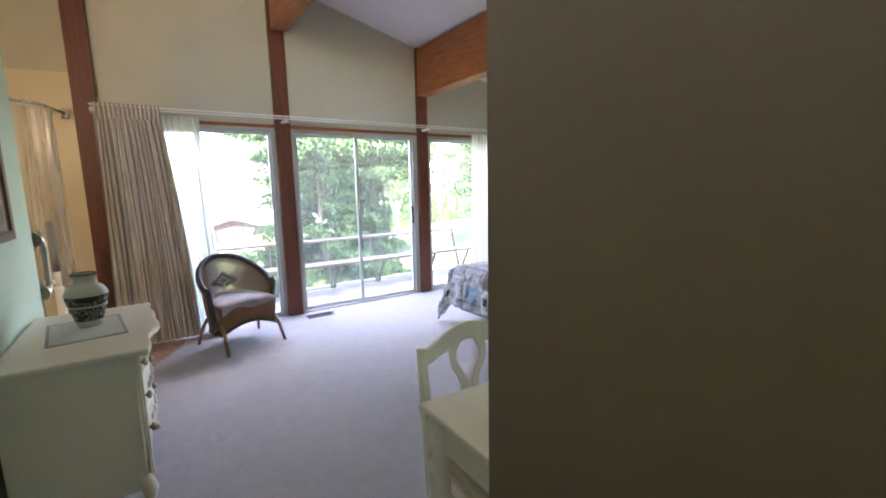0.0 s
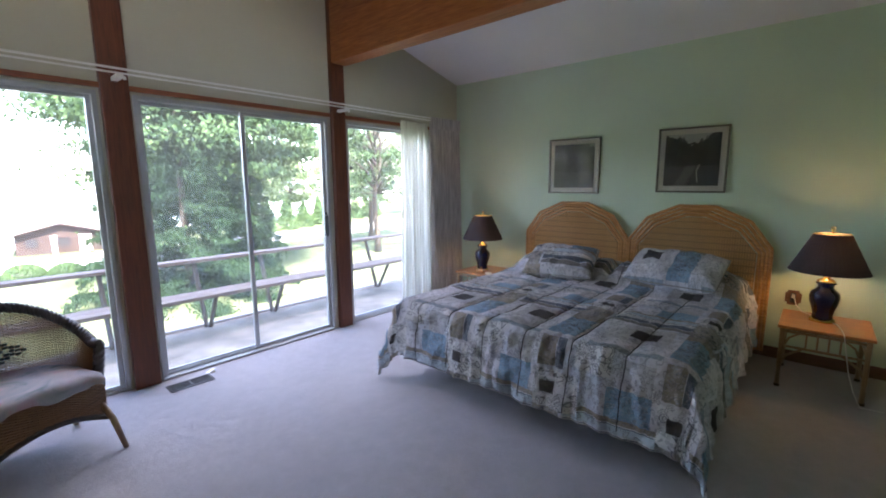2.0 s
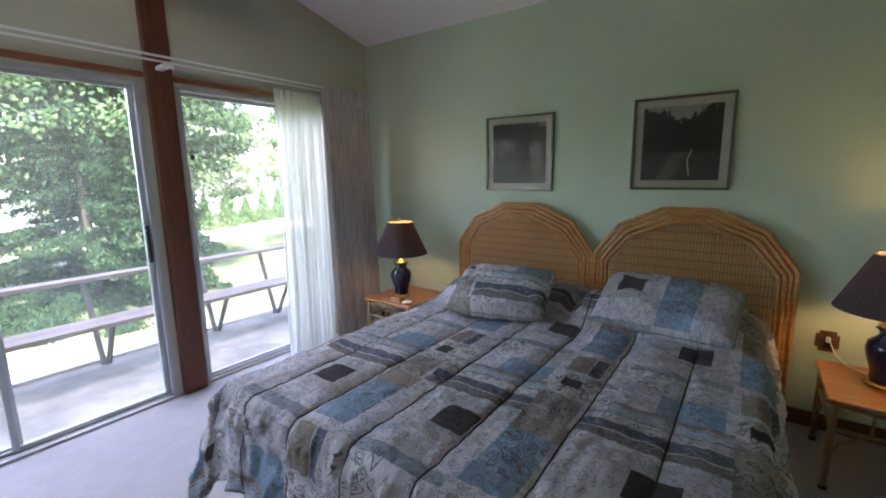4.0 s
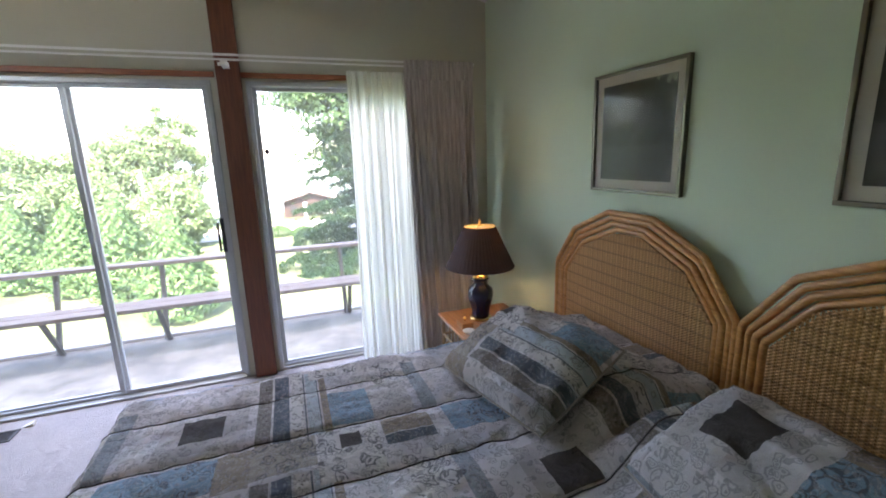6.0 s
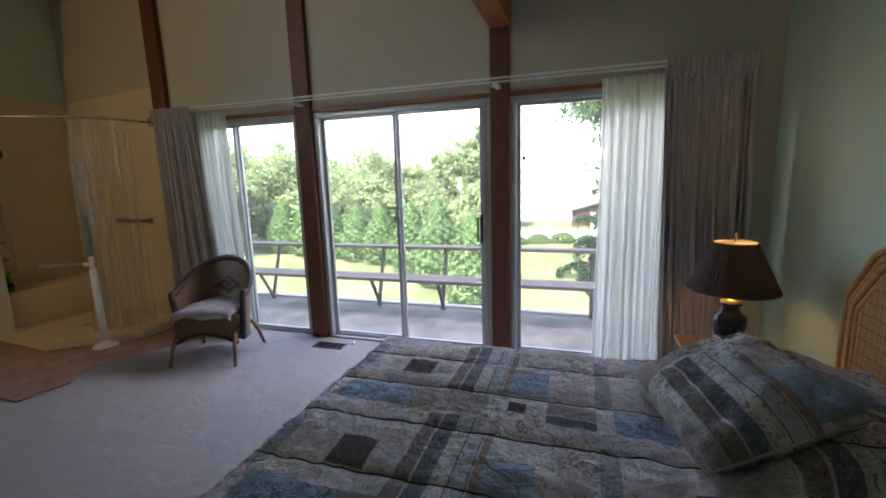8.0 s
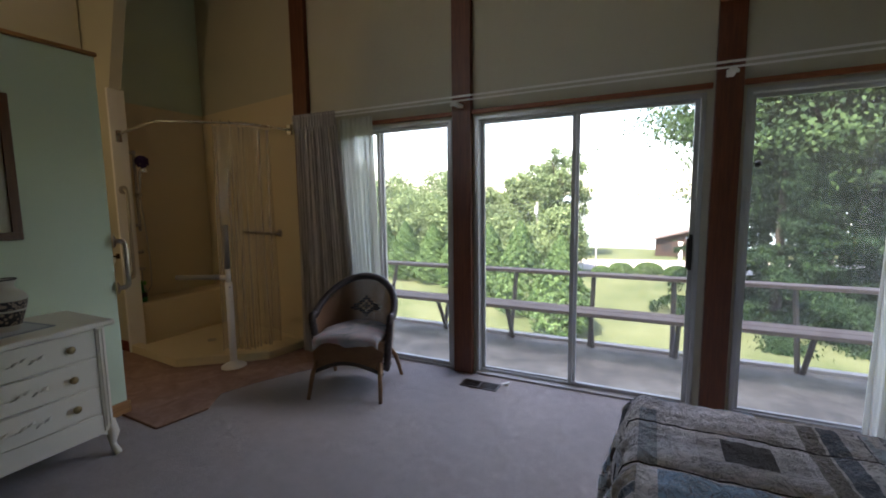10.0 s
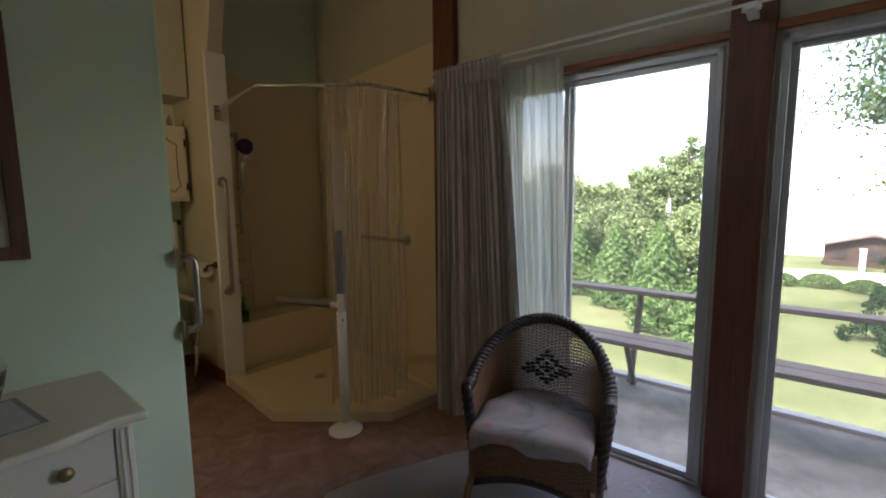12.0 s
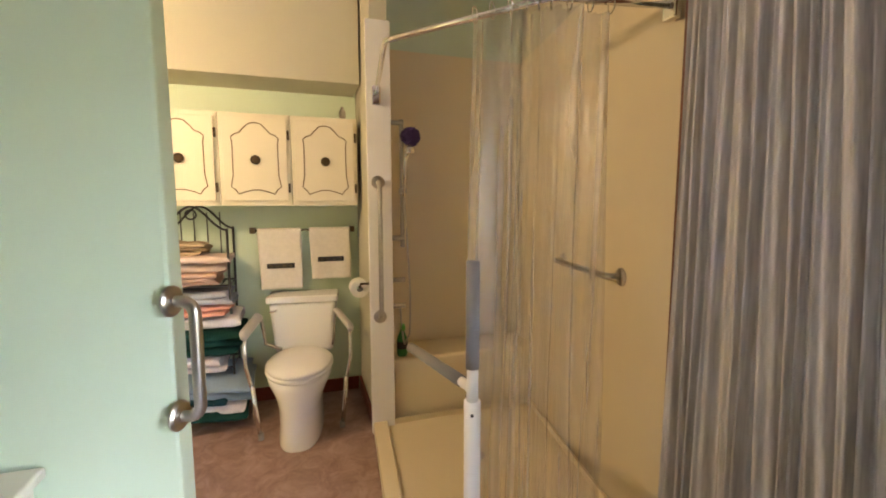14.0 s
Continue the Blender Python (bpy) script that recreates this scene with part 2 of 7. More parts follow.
def grid(nu, nv, fn, bm=None, uv=None, mat=None):
    """A sheet of nu x nv cells; fn(u, v) in 0..1 gives the place."""
    bm = bm or bmesh.new()
    vs = [[bm.verts.new(fn(i / nu, j / nv)) for j in range(nv + 1)] for i in range(nu + 1)]
    layer = bm.loops.layers.uv.verify() if uv else None
    for i in range(nu):
        for j in range(nv):
            f = bm.faces.new((vs[i][j], vs[i + 1][j], vs[i + 1][j + 1], vs[i][j + 1]))
            if uv:
                for lp, (a, b) in zip(f.loops, ((i, j), (i + 1, j), (i + 1, j + 1), (i, j + 1))):
                    lp[layer].uv = uv(a / nu, b / nv)
            if mat:
                f.material_index = mat((i + 0.5) / nu, (j + 0.5) / nv)
    return bm


def prism(bm, outline, y0, y1, axis="y"):
    """An outline of (a, b) pairs pushed through from y0 to y1 along an axis."""
    def at(a, b, c):
        return {"y": (a, c, b), "x": (c, a, b), "z": (a, b, c)}[axis]
    lo = [bm.verts.new(at(a, b, y0)) for a, b in outline]
    hi = [bm.verts.new(at(a, b, y1)) for a, b in outline]
    bm.faces.new(lo)
    bm.faces.new(hi[::-1])
    n = len(outline)
    for k in range(n):
        bm.faces.new((lo[k], hi[k], hi[(k + 1) % n], lo[(k + 1) % n]))
    bmesh.ops.recalc_face_normals(bm, faces=bm.faces[:])
    return bm


def round_off(ob, width=0.004, segments=2):
    mod = ob.modifiers.new("bevel", "BEVEL")
    mod.width, mod.segments, mod.limit_method = width, segments, "ANGLE"
    return ob


# ---- the room: wall of windows along x at y 5.3, bed wall at x 5.27, roof rising towards -x ----
WALL_Y, BED_X, LEFT_X = 5.30, 5.27, -0.24


def roof_z(x):
    return 2.715 + 0.257 * (BED_X - x)


structure("floor", boxed(-0.24, 5.45, -2.2, 5.42, -0.12, 0.0), CARPET, "lilac-grey looped bedroom carpet")
structure("floor_bathroom", boxed(-2.6, -0.24, 1.2, 5.9, -0.12, -0.004), VINYL, "mottled rose-brown vinyl bathroom floor")
bm = bmesh.new()
prism(bm, [(-0.24, 3.61), (0.18, 3.594), (0.235, 3.914), (0.10, 4.12), (0.17, 4.35), (0.33, 4.68), (0.47, 4.93), (0.50, 5.24), (-0.24, 5.24)], -0.001, 0.004, "z")
structure("floor_landing", bm, VINYL, "mottled rose-brown vinyl patch beside the carpet")
for a, b in (((-0.22, 3.61), (0.18, 3.594)), ((0.18, 3.594), (0.235, 3.914))):
    structure("carpet_trim", tubed([(*a, 0.004), (*b, 0.004)], 0.008, 6), DARK_BASE, "thin dark edge strip of the carpet")

# bed wall, with the ceiling's line at its top
structure("wall_bed", boxed(BED_X, BED_X + 0.15, -2.2, 5.5, 0, 2.9), MINT, "pale mint painted wall behind the bed")
structure("baseboard", boxed(BED_X - 0.014, BED_X, 0.9, 5.28, 0, 0.095, bevel=0.004), DARK_BASE, "dark stained wooden baseboard")

# ceiling: one sloping slab
bm = bmesh.new()
prism(bm, [(-2.6, roof_z(-2.6)), (5.45, roof_z(5.45)), (5.45, roof_z(5.45) + 0.2), (-2.6, roof_z(-2.6) + 0.2)], -2.3, 5.9)
structure("ceiling", bm, PLASTER, "white sloping plaster ceiling")
bm = bmesh.new()
prism(bm, [(-3.2, roof_z(-3.2) + 0.21), (6.0, roof_z(6.0) + 0.21), (6.0, roof_z(6.0) + 0.33), (-3.2, roof_z(-3.2) + 0.33)], -3.0, 5.95)
structure("roof", bm, BLACK, "dark roof over the house")

# window wall: openings between the posts
POSTS = [(-0.14, 0.03), (1.538, 1.70), (3.332, 3.478)]
BAYS = [(0.42, 1.52), (1.72, 3.29), (3.50, 4.72)]
TOP = 2.10
bm = bmesh.new()
prism(bm, [(-0.14, 2.16), (5.28, 2.16), (5.28, roof_z(5.28) + 0.02), (-0.14, roof_z(-0.14) + 0.02)], WALL_Y, WALL_Y + 0.14)
structure("wall_window_upper", bm, CREAM, "cream painted wall above the windows")
bm = bmesh.new()
for x0, x1 in ((0.0, 0.42), (1.52, 1.72), (3.29, 3.50), (4.72, 5.28)):
    box(bm, x0, x1, WALL_Y, WALL_Y + 0.14, 0, 2.16)
box(bm, 0.42, 1.52, WALL_Y, WALL_Y + 0.14, TOP, 2.16)
box(bm, 1.72, 3.29, WALL_Y, WALL_Y + 0.14, TOP, 2.16)
box(bm, 3.50, 4.72, WALL_Y, WALL_Y + 0.14, TOP, 2.16)
structure("wall_window_lower", bm, CREAM, "cream painted strips of wall between the windows")
for k, (x0, x1) in enumerate(POSTS):
    p = structure("post", boxed(x0, x1, WALL_Y - 0.05, WALL_Y + 0.10, 0.0, roof_z((x0 + x1) / 2) + 0.01, bevel=0.006), CEDAR_V, "red-brown stained square timber post")
for x0, x1 in BAYS:
    structure("trim", boxed(x0 - 0.03, x1 + 0.03, WALL_Y - 0.03, WALL_Y, 2.118, 2.152, bevel=0.004), CEDAR_X, "narrow red-brown wooden trim above a window")
for x0, x1, drop in ((1.565, 1.735, 0.50), (3.335, 3.50, 0.56)):
    x_mid = (x0 + x1) / 2
    structure("beam", boxed(x0, x1, -2.2, WALL_Y - 0.052, roof_z(x1) - drop, roof_z(x_mid) - 0.002, bevel=0.006), CEDAR_H, "red-brown stained fir roof beam with knots")


def window_unit(number, x0, x1, stiles, sill=0.02, handle=False):
    """An aluminium window or sliding door: frame, stiles and panes."""
    w = structure("window_%d" % number if not handle else "door_1", boxed(x0, x1, WALL_Y + 0.0, WALL_Y + 0.12, 0.0, sill, bevel=0.004), ALU,
                  "aluminium sliding glass door onto the deck" if handle else "tall aluminium framed window onto the deck")
    bm = bmesh.new()
    box(bm, x0, x0 + 0.03, WALL_Y - 0.012, WALL_Y + 0.10, sill, TOP, bevel=0.004)
    box(bm, x1 - 0.03, x1, WALL_Y - 0.012, WALL_Y + 0.10, sill, TOP, bevel=0.004)
    box(bm, x0, x1, WALL_Y - 0.012, WALL_Y + 0.10, TOP - 0.03, TOP, bevel=0.004)
    box(bm, x0 + 0.03, x1 - 0.03, WALL_Y + 0.02, WALL_Y + 0.03, sill, sill + 0.02)
    part("window_frame", bm, ALU, w)
    edges = [x0 + 0.03, *stiles, x1 - 0.03]
    for k, (a, b) in enumerate(zip(edges, edges[1:])):
        y = WALL_Y + (0.03 if k % 2 else 0.06)
        a2, b2 = a - (0.025 if k else 0), b + (0.025 if k < len(edges) - 2 else 0)
        bm = bmesh.new()
        for q0, q1, z0, z1 in ((a2, a2 + 0.03, sill, TOP - 0.03), (b2 - 0.03, b2, sill, TOP - 0.03), (a2 + 0.03, b2 - 0.03, sill, sill + 0.03), (a2 + 0.03, b2 - 0.03, TOP - 0.055, TOP - 0.03)):
            box(bm, q0, q1, y - 0.013, y + 0.013, z0, z1, bevel=0.003)
        part("sash", bm, ALU, w)
        pane = part("pane", boxed(a2 + 0.03, b2 - 0.03, y - 0.002, y + 0.002, sill + 0.03, TOP - 0.055), GLASS, w, "clear glass pane")
        pane.visible_shadow = False
    if handle:
        hx = x1 - 0.05
        bm = boxed(hx - 0.012, hx + 0.012, WALL_Y - 0.0, WALL_Y + 0.015, 0.96, 1.20, bevel=0.004)
        tube(bm, [(hx - 0.02, WALL_Y + 0.01, 1.175), (hx - 0.02, WALL_Y - 0.05, 1.175), (hx - 0.02, WALL_Y - 0.05, 0.98), (hx - 0.02, WALL_Y + 0.01, 0.98)], 0.008, 8)
        part("handle", bm, BLACK, w, "black door pull")
    return w


window_unit(1, *BAYS[0], [0.79])
window_unit(2, *BAYS[1], [2.49], handle=True)
window_unit(3, *BAYS[2], [])
structure("door_track", boxed(1.72, 3.27, WALL_Y - 0.03, WALL_Y - 0.002, 0.0, 0.018, bevel=0.004), ALU, "worn aluminium threshold strip")

# left wall with its wooden cap; the bath wall; the south wall the camera comes past
structure("wall_left", boxed(LEFT_X - 0.13, LEFT_X, -1.2, 3.655, 0, 2.385, bevel=0.012), MINT, "pale mint painted partition, lower than the roof")
structure("trim", boxed(LEFT_X - 0.14, LEFT_X + 0.01, -1.2, 3.665, 2.386, 2.41, bevel=0.004), OAK, "honey-coloured wooden cap on a partition")
structure("baseboard", boxed(LEFT_X, LEFT_X + 0.014, 0.0, 3.655, 0.0, 0.09, bevel=0.003), OAK, "honey-coloured wooden baseboard")
structure("baseboard", boxed(LEFT_X - 0.13, LEFT_X + 0.014, 3.655, 3.669, 0.0, 0.09, bevel=0.003), OAK, "honey-coloured wooden baseboard")
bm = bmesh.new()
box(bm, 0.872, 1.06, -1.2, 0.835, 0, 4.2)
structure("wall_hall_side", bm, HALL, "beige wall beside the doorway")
structure("wall_south", boxed(1.06, 5.27, 0.695, 0.835, 0, 4.2), MINT, "pale mint wall behind the desk")
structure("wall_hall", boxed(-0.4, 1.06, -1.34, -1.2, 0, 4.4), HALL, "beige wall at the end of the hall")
structure("wall_outer_west", boxed(-2.6, -2.45, 1.1, 5.9, 0, 5.0), CREAM, "cream outer wall")
structure("wall_outer_south", boxed(-2.6, -0.37, 1.1, 1.2, 0, 5.0), CREAM, "cream wall at the end of the bathroom")
structure("wall_upper_west", boxed(-2.45, -2.30, -2.2, 5.9, 2.0, 5.0), CREAM, "cream wall under the roof")

# bathroom: back wall, partition beside the shower with its thick end
structure("wall_bath_back", boxed(-2.42, -2.28, 1.2, 4.40, 0, 2.3), MINT, "pale mint bathroom wall behind the toilet")
structure("baseboard", boxed(-2.28, -2.264, 1.2, 4.38, 0, 0.10, bevel=0.003), RED_BASE, "red-brown bathroom baseboard")
structure("wall_soffit", boxed(-2.42, -1.92, 1.2, 4.385, 2.245, 4.9), CREAM, "cream bulkhead above the wall cabinets")
bm = bmesh.new()
prism(bm, [(-2.42, 0), (-1.56, 0), (-1.56, 2.50), (-1.17, 3.9), (-1.0, roof_z(-1.0)), (-2.42, roof_z(-2.42))], 4.40, 4.50)
structure("wall_shower_side", bm, CREAM, "cream partition between toilet and shower")
structure("trim_end", boxed(-1.575, -1.545, 4.375, 4.52, 0.0, 2.52, bevel=0.005), WHITE, "white panel on the end of the partition")
structure("baseboard", boxed(-2.28, -1.56, 4.386, 4.40, 0, 0.10, bevel=0.003), RED_BASE, "red-brown bathroom baseboard")


# ---- shower ----
SURROUND = painted("almond_shower_panel", (0.70, 0.605, 0.42), 0.28, 60, 0.04, 0.03)


def vinyl_sheet():
    """Clear soft vinyl: see-through, glossy, with cloudy creases running down it."""
    m = bpy.data.materials.new("clear_vinyl")
    m.use_nodes = True
    t = m.node_tree
    t.nodes.remove(t.nodes["Principled BSDF"])
    clear, gloss, milk, glow = (t.nodes.new("ShaderNodeBsdf" + k) for k in ("Transparent", "Glossy", "Diffuse", "Translucent"))
    clear.inputs[0].default_value = (0.95, 0.94, 0.91, 1)
    gloss.inputs["Roughness"].default_value = 0.09
    milk.inputs[0].default_value = glow.inputs[0].default_value = (0.85, 0.83, 0.78, 1)
    co, mp, n1, n2 = (t.nodes.new("ShaderNode" + k) for k in ("TexCoord", "Mapping", "TexNoise", "TexNoise"))
    mp.inputs["Scale"].default_value = (9, 9, 0.5)
    n1.inputs["Scale"].default_value, n1.inputs["Detail"].default_value, n1.inputs["Distortion"].default_value = 1.0, 5.0, 0.7
    n2.inputs["Scale"].default_value, n2.inputs["Detail"].default_value = 22.0, 4.0
    t.links.new(co.outputs["Object"], mp.inputs[0])
    t.links.new(mp.outputs[0], n1.inputs["Vector"])
    t.links.new(co.outputs["Object"], n2.inputs["Vector"])
    streak = t.nodes.new("ShaderNodeMapRange")
    streak.inputs[1].default_value, streak.inputs[2].default_value, streak.inputs[3].default_value, streak.inputs[4].default_value = 0.40, 0.75, 0.10, 0.50
    t.links.new(n1.outputs["Fac"], streak.inputs[0])
    bump = t.nodes.new("ShaderNodeBump")
    bump.inputs["Strength"].default_value, bump.inputs["Distance"].default_value = 0.6, 0.02
    both = t.nodes.new("ShaderNodeMath")
    t.links.new(n1.outputs["Fac"], both.inputs[0])
    t.links.new(n2.outputs["Fac"], both.inputs[1])
    t.links.new(both.outputs[0], bump.inputs["Height"])
    t.links.new(bump.outputs[0], gloss.inputs["Normal"])
    a, b, c = (t.nodes.new("ShaderNodeMixShader") for _ in range(3))
    a.inputs[0].default_value, c.inputs[0].default_value = 0.22, 0.5
    t.links.new(clear.outputs[0], a.inputs[1])
    t.links.new(gloss.outputs[0], a.inputs[2])
    t.links.new(milk.outputs[0], c.inputs[1])
    t.links.new(glow.outputs[0], c.inputs[2])
    t.links.new(streak.outputs[0], b.inputs[0])
    t.links.new(a.outputs[0], b.inputs[1])
    t.links.new(c.outputs[0], b.inputs[2])
    t.links.new(b.outputs[0], t.nodes["Material Output"].inputs[0])
    return m


VINYL_CLEAR = vinyl_sheet()
TOWEL_MATS = {}


def towel_material(name, col):
    if name not in TOWEL_MATS:
        m = Nodes(name, 0.95, spec=0.1)
        m.colour(m.ramp(m.noise(40, 4), [(0.3, shade(col, 0.92)), (0.7, col)])).bump(m.noise(450, 2), 0.6, 0.003)
        TOWEL_MATS[name] = m.m
    return TOWEL_MATS[name]


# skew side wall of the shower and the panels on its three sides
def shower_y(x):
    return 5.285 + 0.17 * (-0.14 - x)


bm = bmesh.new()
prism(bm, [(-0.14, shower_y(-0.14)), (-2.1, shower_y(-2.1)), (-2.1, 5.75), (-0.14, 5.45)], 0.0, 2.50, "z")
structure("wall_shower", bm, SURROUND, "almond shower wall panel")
bm = bmesh.new()
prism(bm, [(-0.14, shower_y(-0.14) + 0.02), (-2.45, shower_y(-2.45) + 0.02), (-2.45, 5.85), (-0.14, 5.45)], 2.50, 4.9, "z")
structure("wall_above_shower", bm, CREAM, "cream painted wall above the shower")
structure("wall_shower_back", boxed(-2.10, -1.95, 4.50, 5.70, 0, 2.50, bevel=0.004), SURROUND, "almond shower wall panel")
structure("wall_shower_back_upper", boxed(-2.12, -1.98, 4.50, 5.75, 2.50, 4.8), MINT, "pale mint wall above the shower")
structure("wall_shower_panel", boxed(-1.95, -1.615, 4.50, 4.515, 0, 2.50), SURROUND, "almond shower wall panel")

pan = thing("shower_pan", "almond moulded shower base with a low lip on the vinyl floor", "shower base")
outline = [(-1.56, 4.385), (-0.76, 4.315), (-0.14, 4.80), (-0.07, 5.26), (-0.16, 5.27), (-1.56, 5.50)]
inner = [(-1.55, 4.47), (-0.80, 4.40), (-0.23, 4.84), (-0.17, 5.24), (-0.2, 5.26), (-1.55, 5.48)]
bm = bmesh.new()
o0 = [bm.verts.new((*p, 0.0)) for p in outline]
o1 = [bm.verts.new((*p, 0.075)) for p in outline]
i1 = [bm.verts.new((*p, 0.075)) for p in inner]
i0 = [bm.verts.new((p[0] - 0.01, p[1] + 0.01, 0.035)) for p in inner]
for ra, rb in ((o0, o1), (o1, i1), (i1, i0)):
    for k in range(6):
        bm.faces.new((ra[k], ra[(k + 1) % 6], rb[(k + 1) % 6], rb[k]))
bm.faces.new(i0)
bmesh.ops.recalc_face_normals(bm, faces=bm.faces[:])
round_off(part("lip", bm, SURROUND, pan), 0.012, 3)
part("drain", lathe([(0, 0.004), (0.04, 0.004), (0.042, 0.0), (0.042, -0.004)], 24, (-1.07, 4.895, 0.037)), STEEL, pan, "round steel drain")
round_off(part("bench", boxed(-1.94, -1.60, 4.52, 5.56, 0.0, 0.45), SURROUND, pan, "moulded shower bench"), 0.02, 3)

rod = thing("shower_rod", "bent chrome shower rod between two wall brackets", "shower rod")
part("bar", tubed([(-1.53, 4.43, 2.10), (-1.46, 4.425, 2.108), (-0.88, 4.362, 2.147), (-0.845, 4.362, 2.15), (-0.81, 4.385, 2.15), (-0.33, 4.79, 2.15), (-0.295, 4.825, 2.15), (-0.283, 4.86, 2.15), (-0.205, 5.245, 2.148)], 0.0125, 12), CHROME, rod, smooth=True)
part("bracket", boxed(-0.235, -0.175, 5.245, 5.275, 2.10, 2.20, bevel=0.008), CHROME, rod)
part("bracket", boxed(-1.545, -1.515, 4.405, 4.455, 2.03, 2.14, bevel=0.008), CHROME, rod)

cur = thing("shower_curtain", "clear vinyl shower curtain gathered on a chrome rod", "shower curtain")
path = [Vector(p) for p in ((-0.47, 4.62), (-0.33, 4.74), (-0.285, 4.84), (-0.25, 5.04))]


def along(path, f):
    f = min(max(f, 0), 0.9999) * (len(path) - 1)
    k = int(f)
    return path[k].lerp(path[k + 1], f - k), (path[k + 1] - path[k]).normalized()


def vinyl_at(u, v):
    p, d = along(path, u)
    side = Vector((d.y, -d.x))
    amp = 0.022 + 0.02 * v
    w = math.sin(u * 46 + 3 * math.sin(u * 9 + 1) + 0.6 * math.sin(v * 3)) * amp * (0.8 + 0.4 * math.sin(u * 17))
    w += 0.35 * amp * math.sin(u * 83 + 2 * math.sin(u * 21) + v * 1.6) + 0.014 * math.sin(v * 4 + u * 11) + 0.005 * noise.noise(Vector((u * 18, v * 7, 0)))
    p = p + side * w
    spread = 1 + 0.10 * v
    return (-0.30 + (p.x + 0.30) * spread, 4.85 + (p.y - 4.85) * spread, 2.12 - v * 2.02)


sheet = part("sheet", grid(230, 26, vinyl_at), VINYL_CLEAR, cur, smooth=True)
sheet.visible_shadow = False
for k in range(9):
    p, d = along(path, k / 8)
    ring = part("ring", tubed([(p.x + 0.022 * math.cos(a) * d.y, p.y - 0.022 * math.cos(a) * d.x, 2.140 + 0.028 * math.sin(a)) for a in [j * math.tau / 14 for j in range(14)]], 0.0025, 6, closed=True), CHROME, cur, "chrome ring")


def grab_bar(label, a, b, out, r=0.016, plate=0.04, reach=0.06):
    """A steel bar between two wall flanges; out: the wall's normal."""
    a, b, out = Vector(a), Vector(b), Vector(out).normalized()
    g = thing("grab_bar", label, "grab bar")
    pts = [a + out * 0.004]
    d = (b - a).normalized()
    for k in range(7):
        t = k / 6 * math.pi / 2
        pts.append(a + out * (reach - 0.035 * (1 - math.sin(t))) + d * 0.035 * (1 - math.cos(t)))
    for k in range(7):
        t = (1 - k / 6) * math.pi / 2
        pts.append(b + out * (reach - 0.035 * (1 - math.sin(t))) - d * 0.035 * (1 - math.cos(t)))
    pts.append(b + out * 0.004)
    part("bar", tubed(pts, r, 16), STEEL, g, smooth=True)
    for p in (a, b):
        f = part("flange", lathe([(0, 0.0), (plate, 0.0), (plate, 0.006), (plate * 0.85, 0.012), (r, 0.016)], 28), STEEL, g, smooth=False)
        f.matrix_basis = Matrix.Translation(p) @ out.to_track_quat("Z", "Y").to_matrix().to_4x4()
    return g


grab_bar("brushed steel vertical grab bar on the partition's end", (-1.545, 4.435, 1.585), (-1.545, 4.435, 0.76), (1, 0, 0), 0.014)
grab_bar("brushed steel grab bar on the mint wall's end", (-0.235, 3.656, 1.20), (-0.235, 3.656, 0.88), (0.38, 0.92, 0), 0.016, 0.042, 0.066)
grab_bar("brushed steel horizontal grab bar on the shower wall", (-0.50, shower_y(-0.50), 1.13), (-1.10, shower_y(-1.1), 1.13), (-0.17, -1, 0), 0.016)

SILVER = painted("satin_silver", (0.66, 0.64, 0.60), 0.25)
SILVER.node_tree.nodes["Principled BSDF"].inputs["Metallic"].default_value = 0.45
slide = thing("shower_slide_bar", "chrome slide bar with a hand shower on the shower wall", "hand shower")
sx, sy = -1.625, 4.60
part("rail", tubed([(sx, sy, 1.18), (sx, sy, 1.975)], 0.0135, 12), SILVER, slide, smooth=True)
for z in (1.955, 1.24, 0.97, 0.80):
    part("bracket", tubed([(sx, 4.515, z), (sx, sy + 0.012, z)], 0.016, 10), SILVER, slide, smooth=True)
part("slider", boxed(sx - 0.02, sx + 0.06, sy - 0.018, sy + 0.018, 1.52, 1.555, bevel=0.006), STEEL, slide)
part("handset", tubed([(sx + 0.05, sy, 1.50), (sx + 0.05, sy + 0.01, 1.72), (sx + 0.065, sy + 0.02, 1.78)], [0.011, 0.013, 0.02], 12), CHROME, slide, smooth=True)
part("head", lathe([(0, 0.0), (0.03, 0.0), (0.036, 0.01), (0.03, 0.035), (0, 0.05)], 20, (sx + 0.085, sy + 0.03, 1.76)), CHROME, slide, smooth=True)
part("hose", tubed([(sx + 0.05 + 0.02 * math.sin(k / 20 * math.pi), sy + 0.03 * math.sin(k / 20 * 3.1), 1.50 - 0.98 * math.sin(k / 20 * math.pi / 2) ** 1.0) for k in range(15)] + [(sx + 0.03, sy, 0.55), (sx, sy, 0.56), (sx - 0.01, sy - 0.01, 0.66), (sx, sy - 0.02, 0.79)], 0.006, 8), STEEL, slide, "ribbed metal hose", smooth=True)

PURPLE = painted("purple_netting", (0.05, 0.02, 0.11), 0.8, 300, 0.3, 0.6)
pouf = thing("bath_pouf", "dark purple netted bath pouf on the slide bar", "bath pouf")
bm = bmesh.new()
for k in range(46):
    rnd = random.Random(k)
    d = Vector((rnd.gauss(0, 1), rnd.gauss(0, 1), rnd.gauss(0, 1))).normalized()
    c = Vector((sx + 0.035, sy + 0.05, 1.87)) + d * 0.045
    s = d.orthogonal().normalized()
    t = d.cross(s)
    tube(bm, [c + (s * math.cos(a) + t * math.sin(a)) * 0.026 + d * 0.01 * math.sin(3 * a) for a in [j * math.tau / 10 for j in range(10)]], 0.005, 5, closed=True)
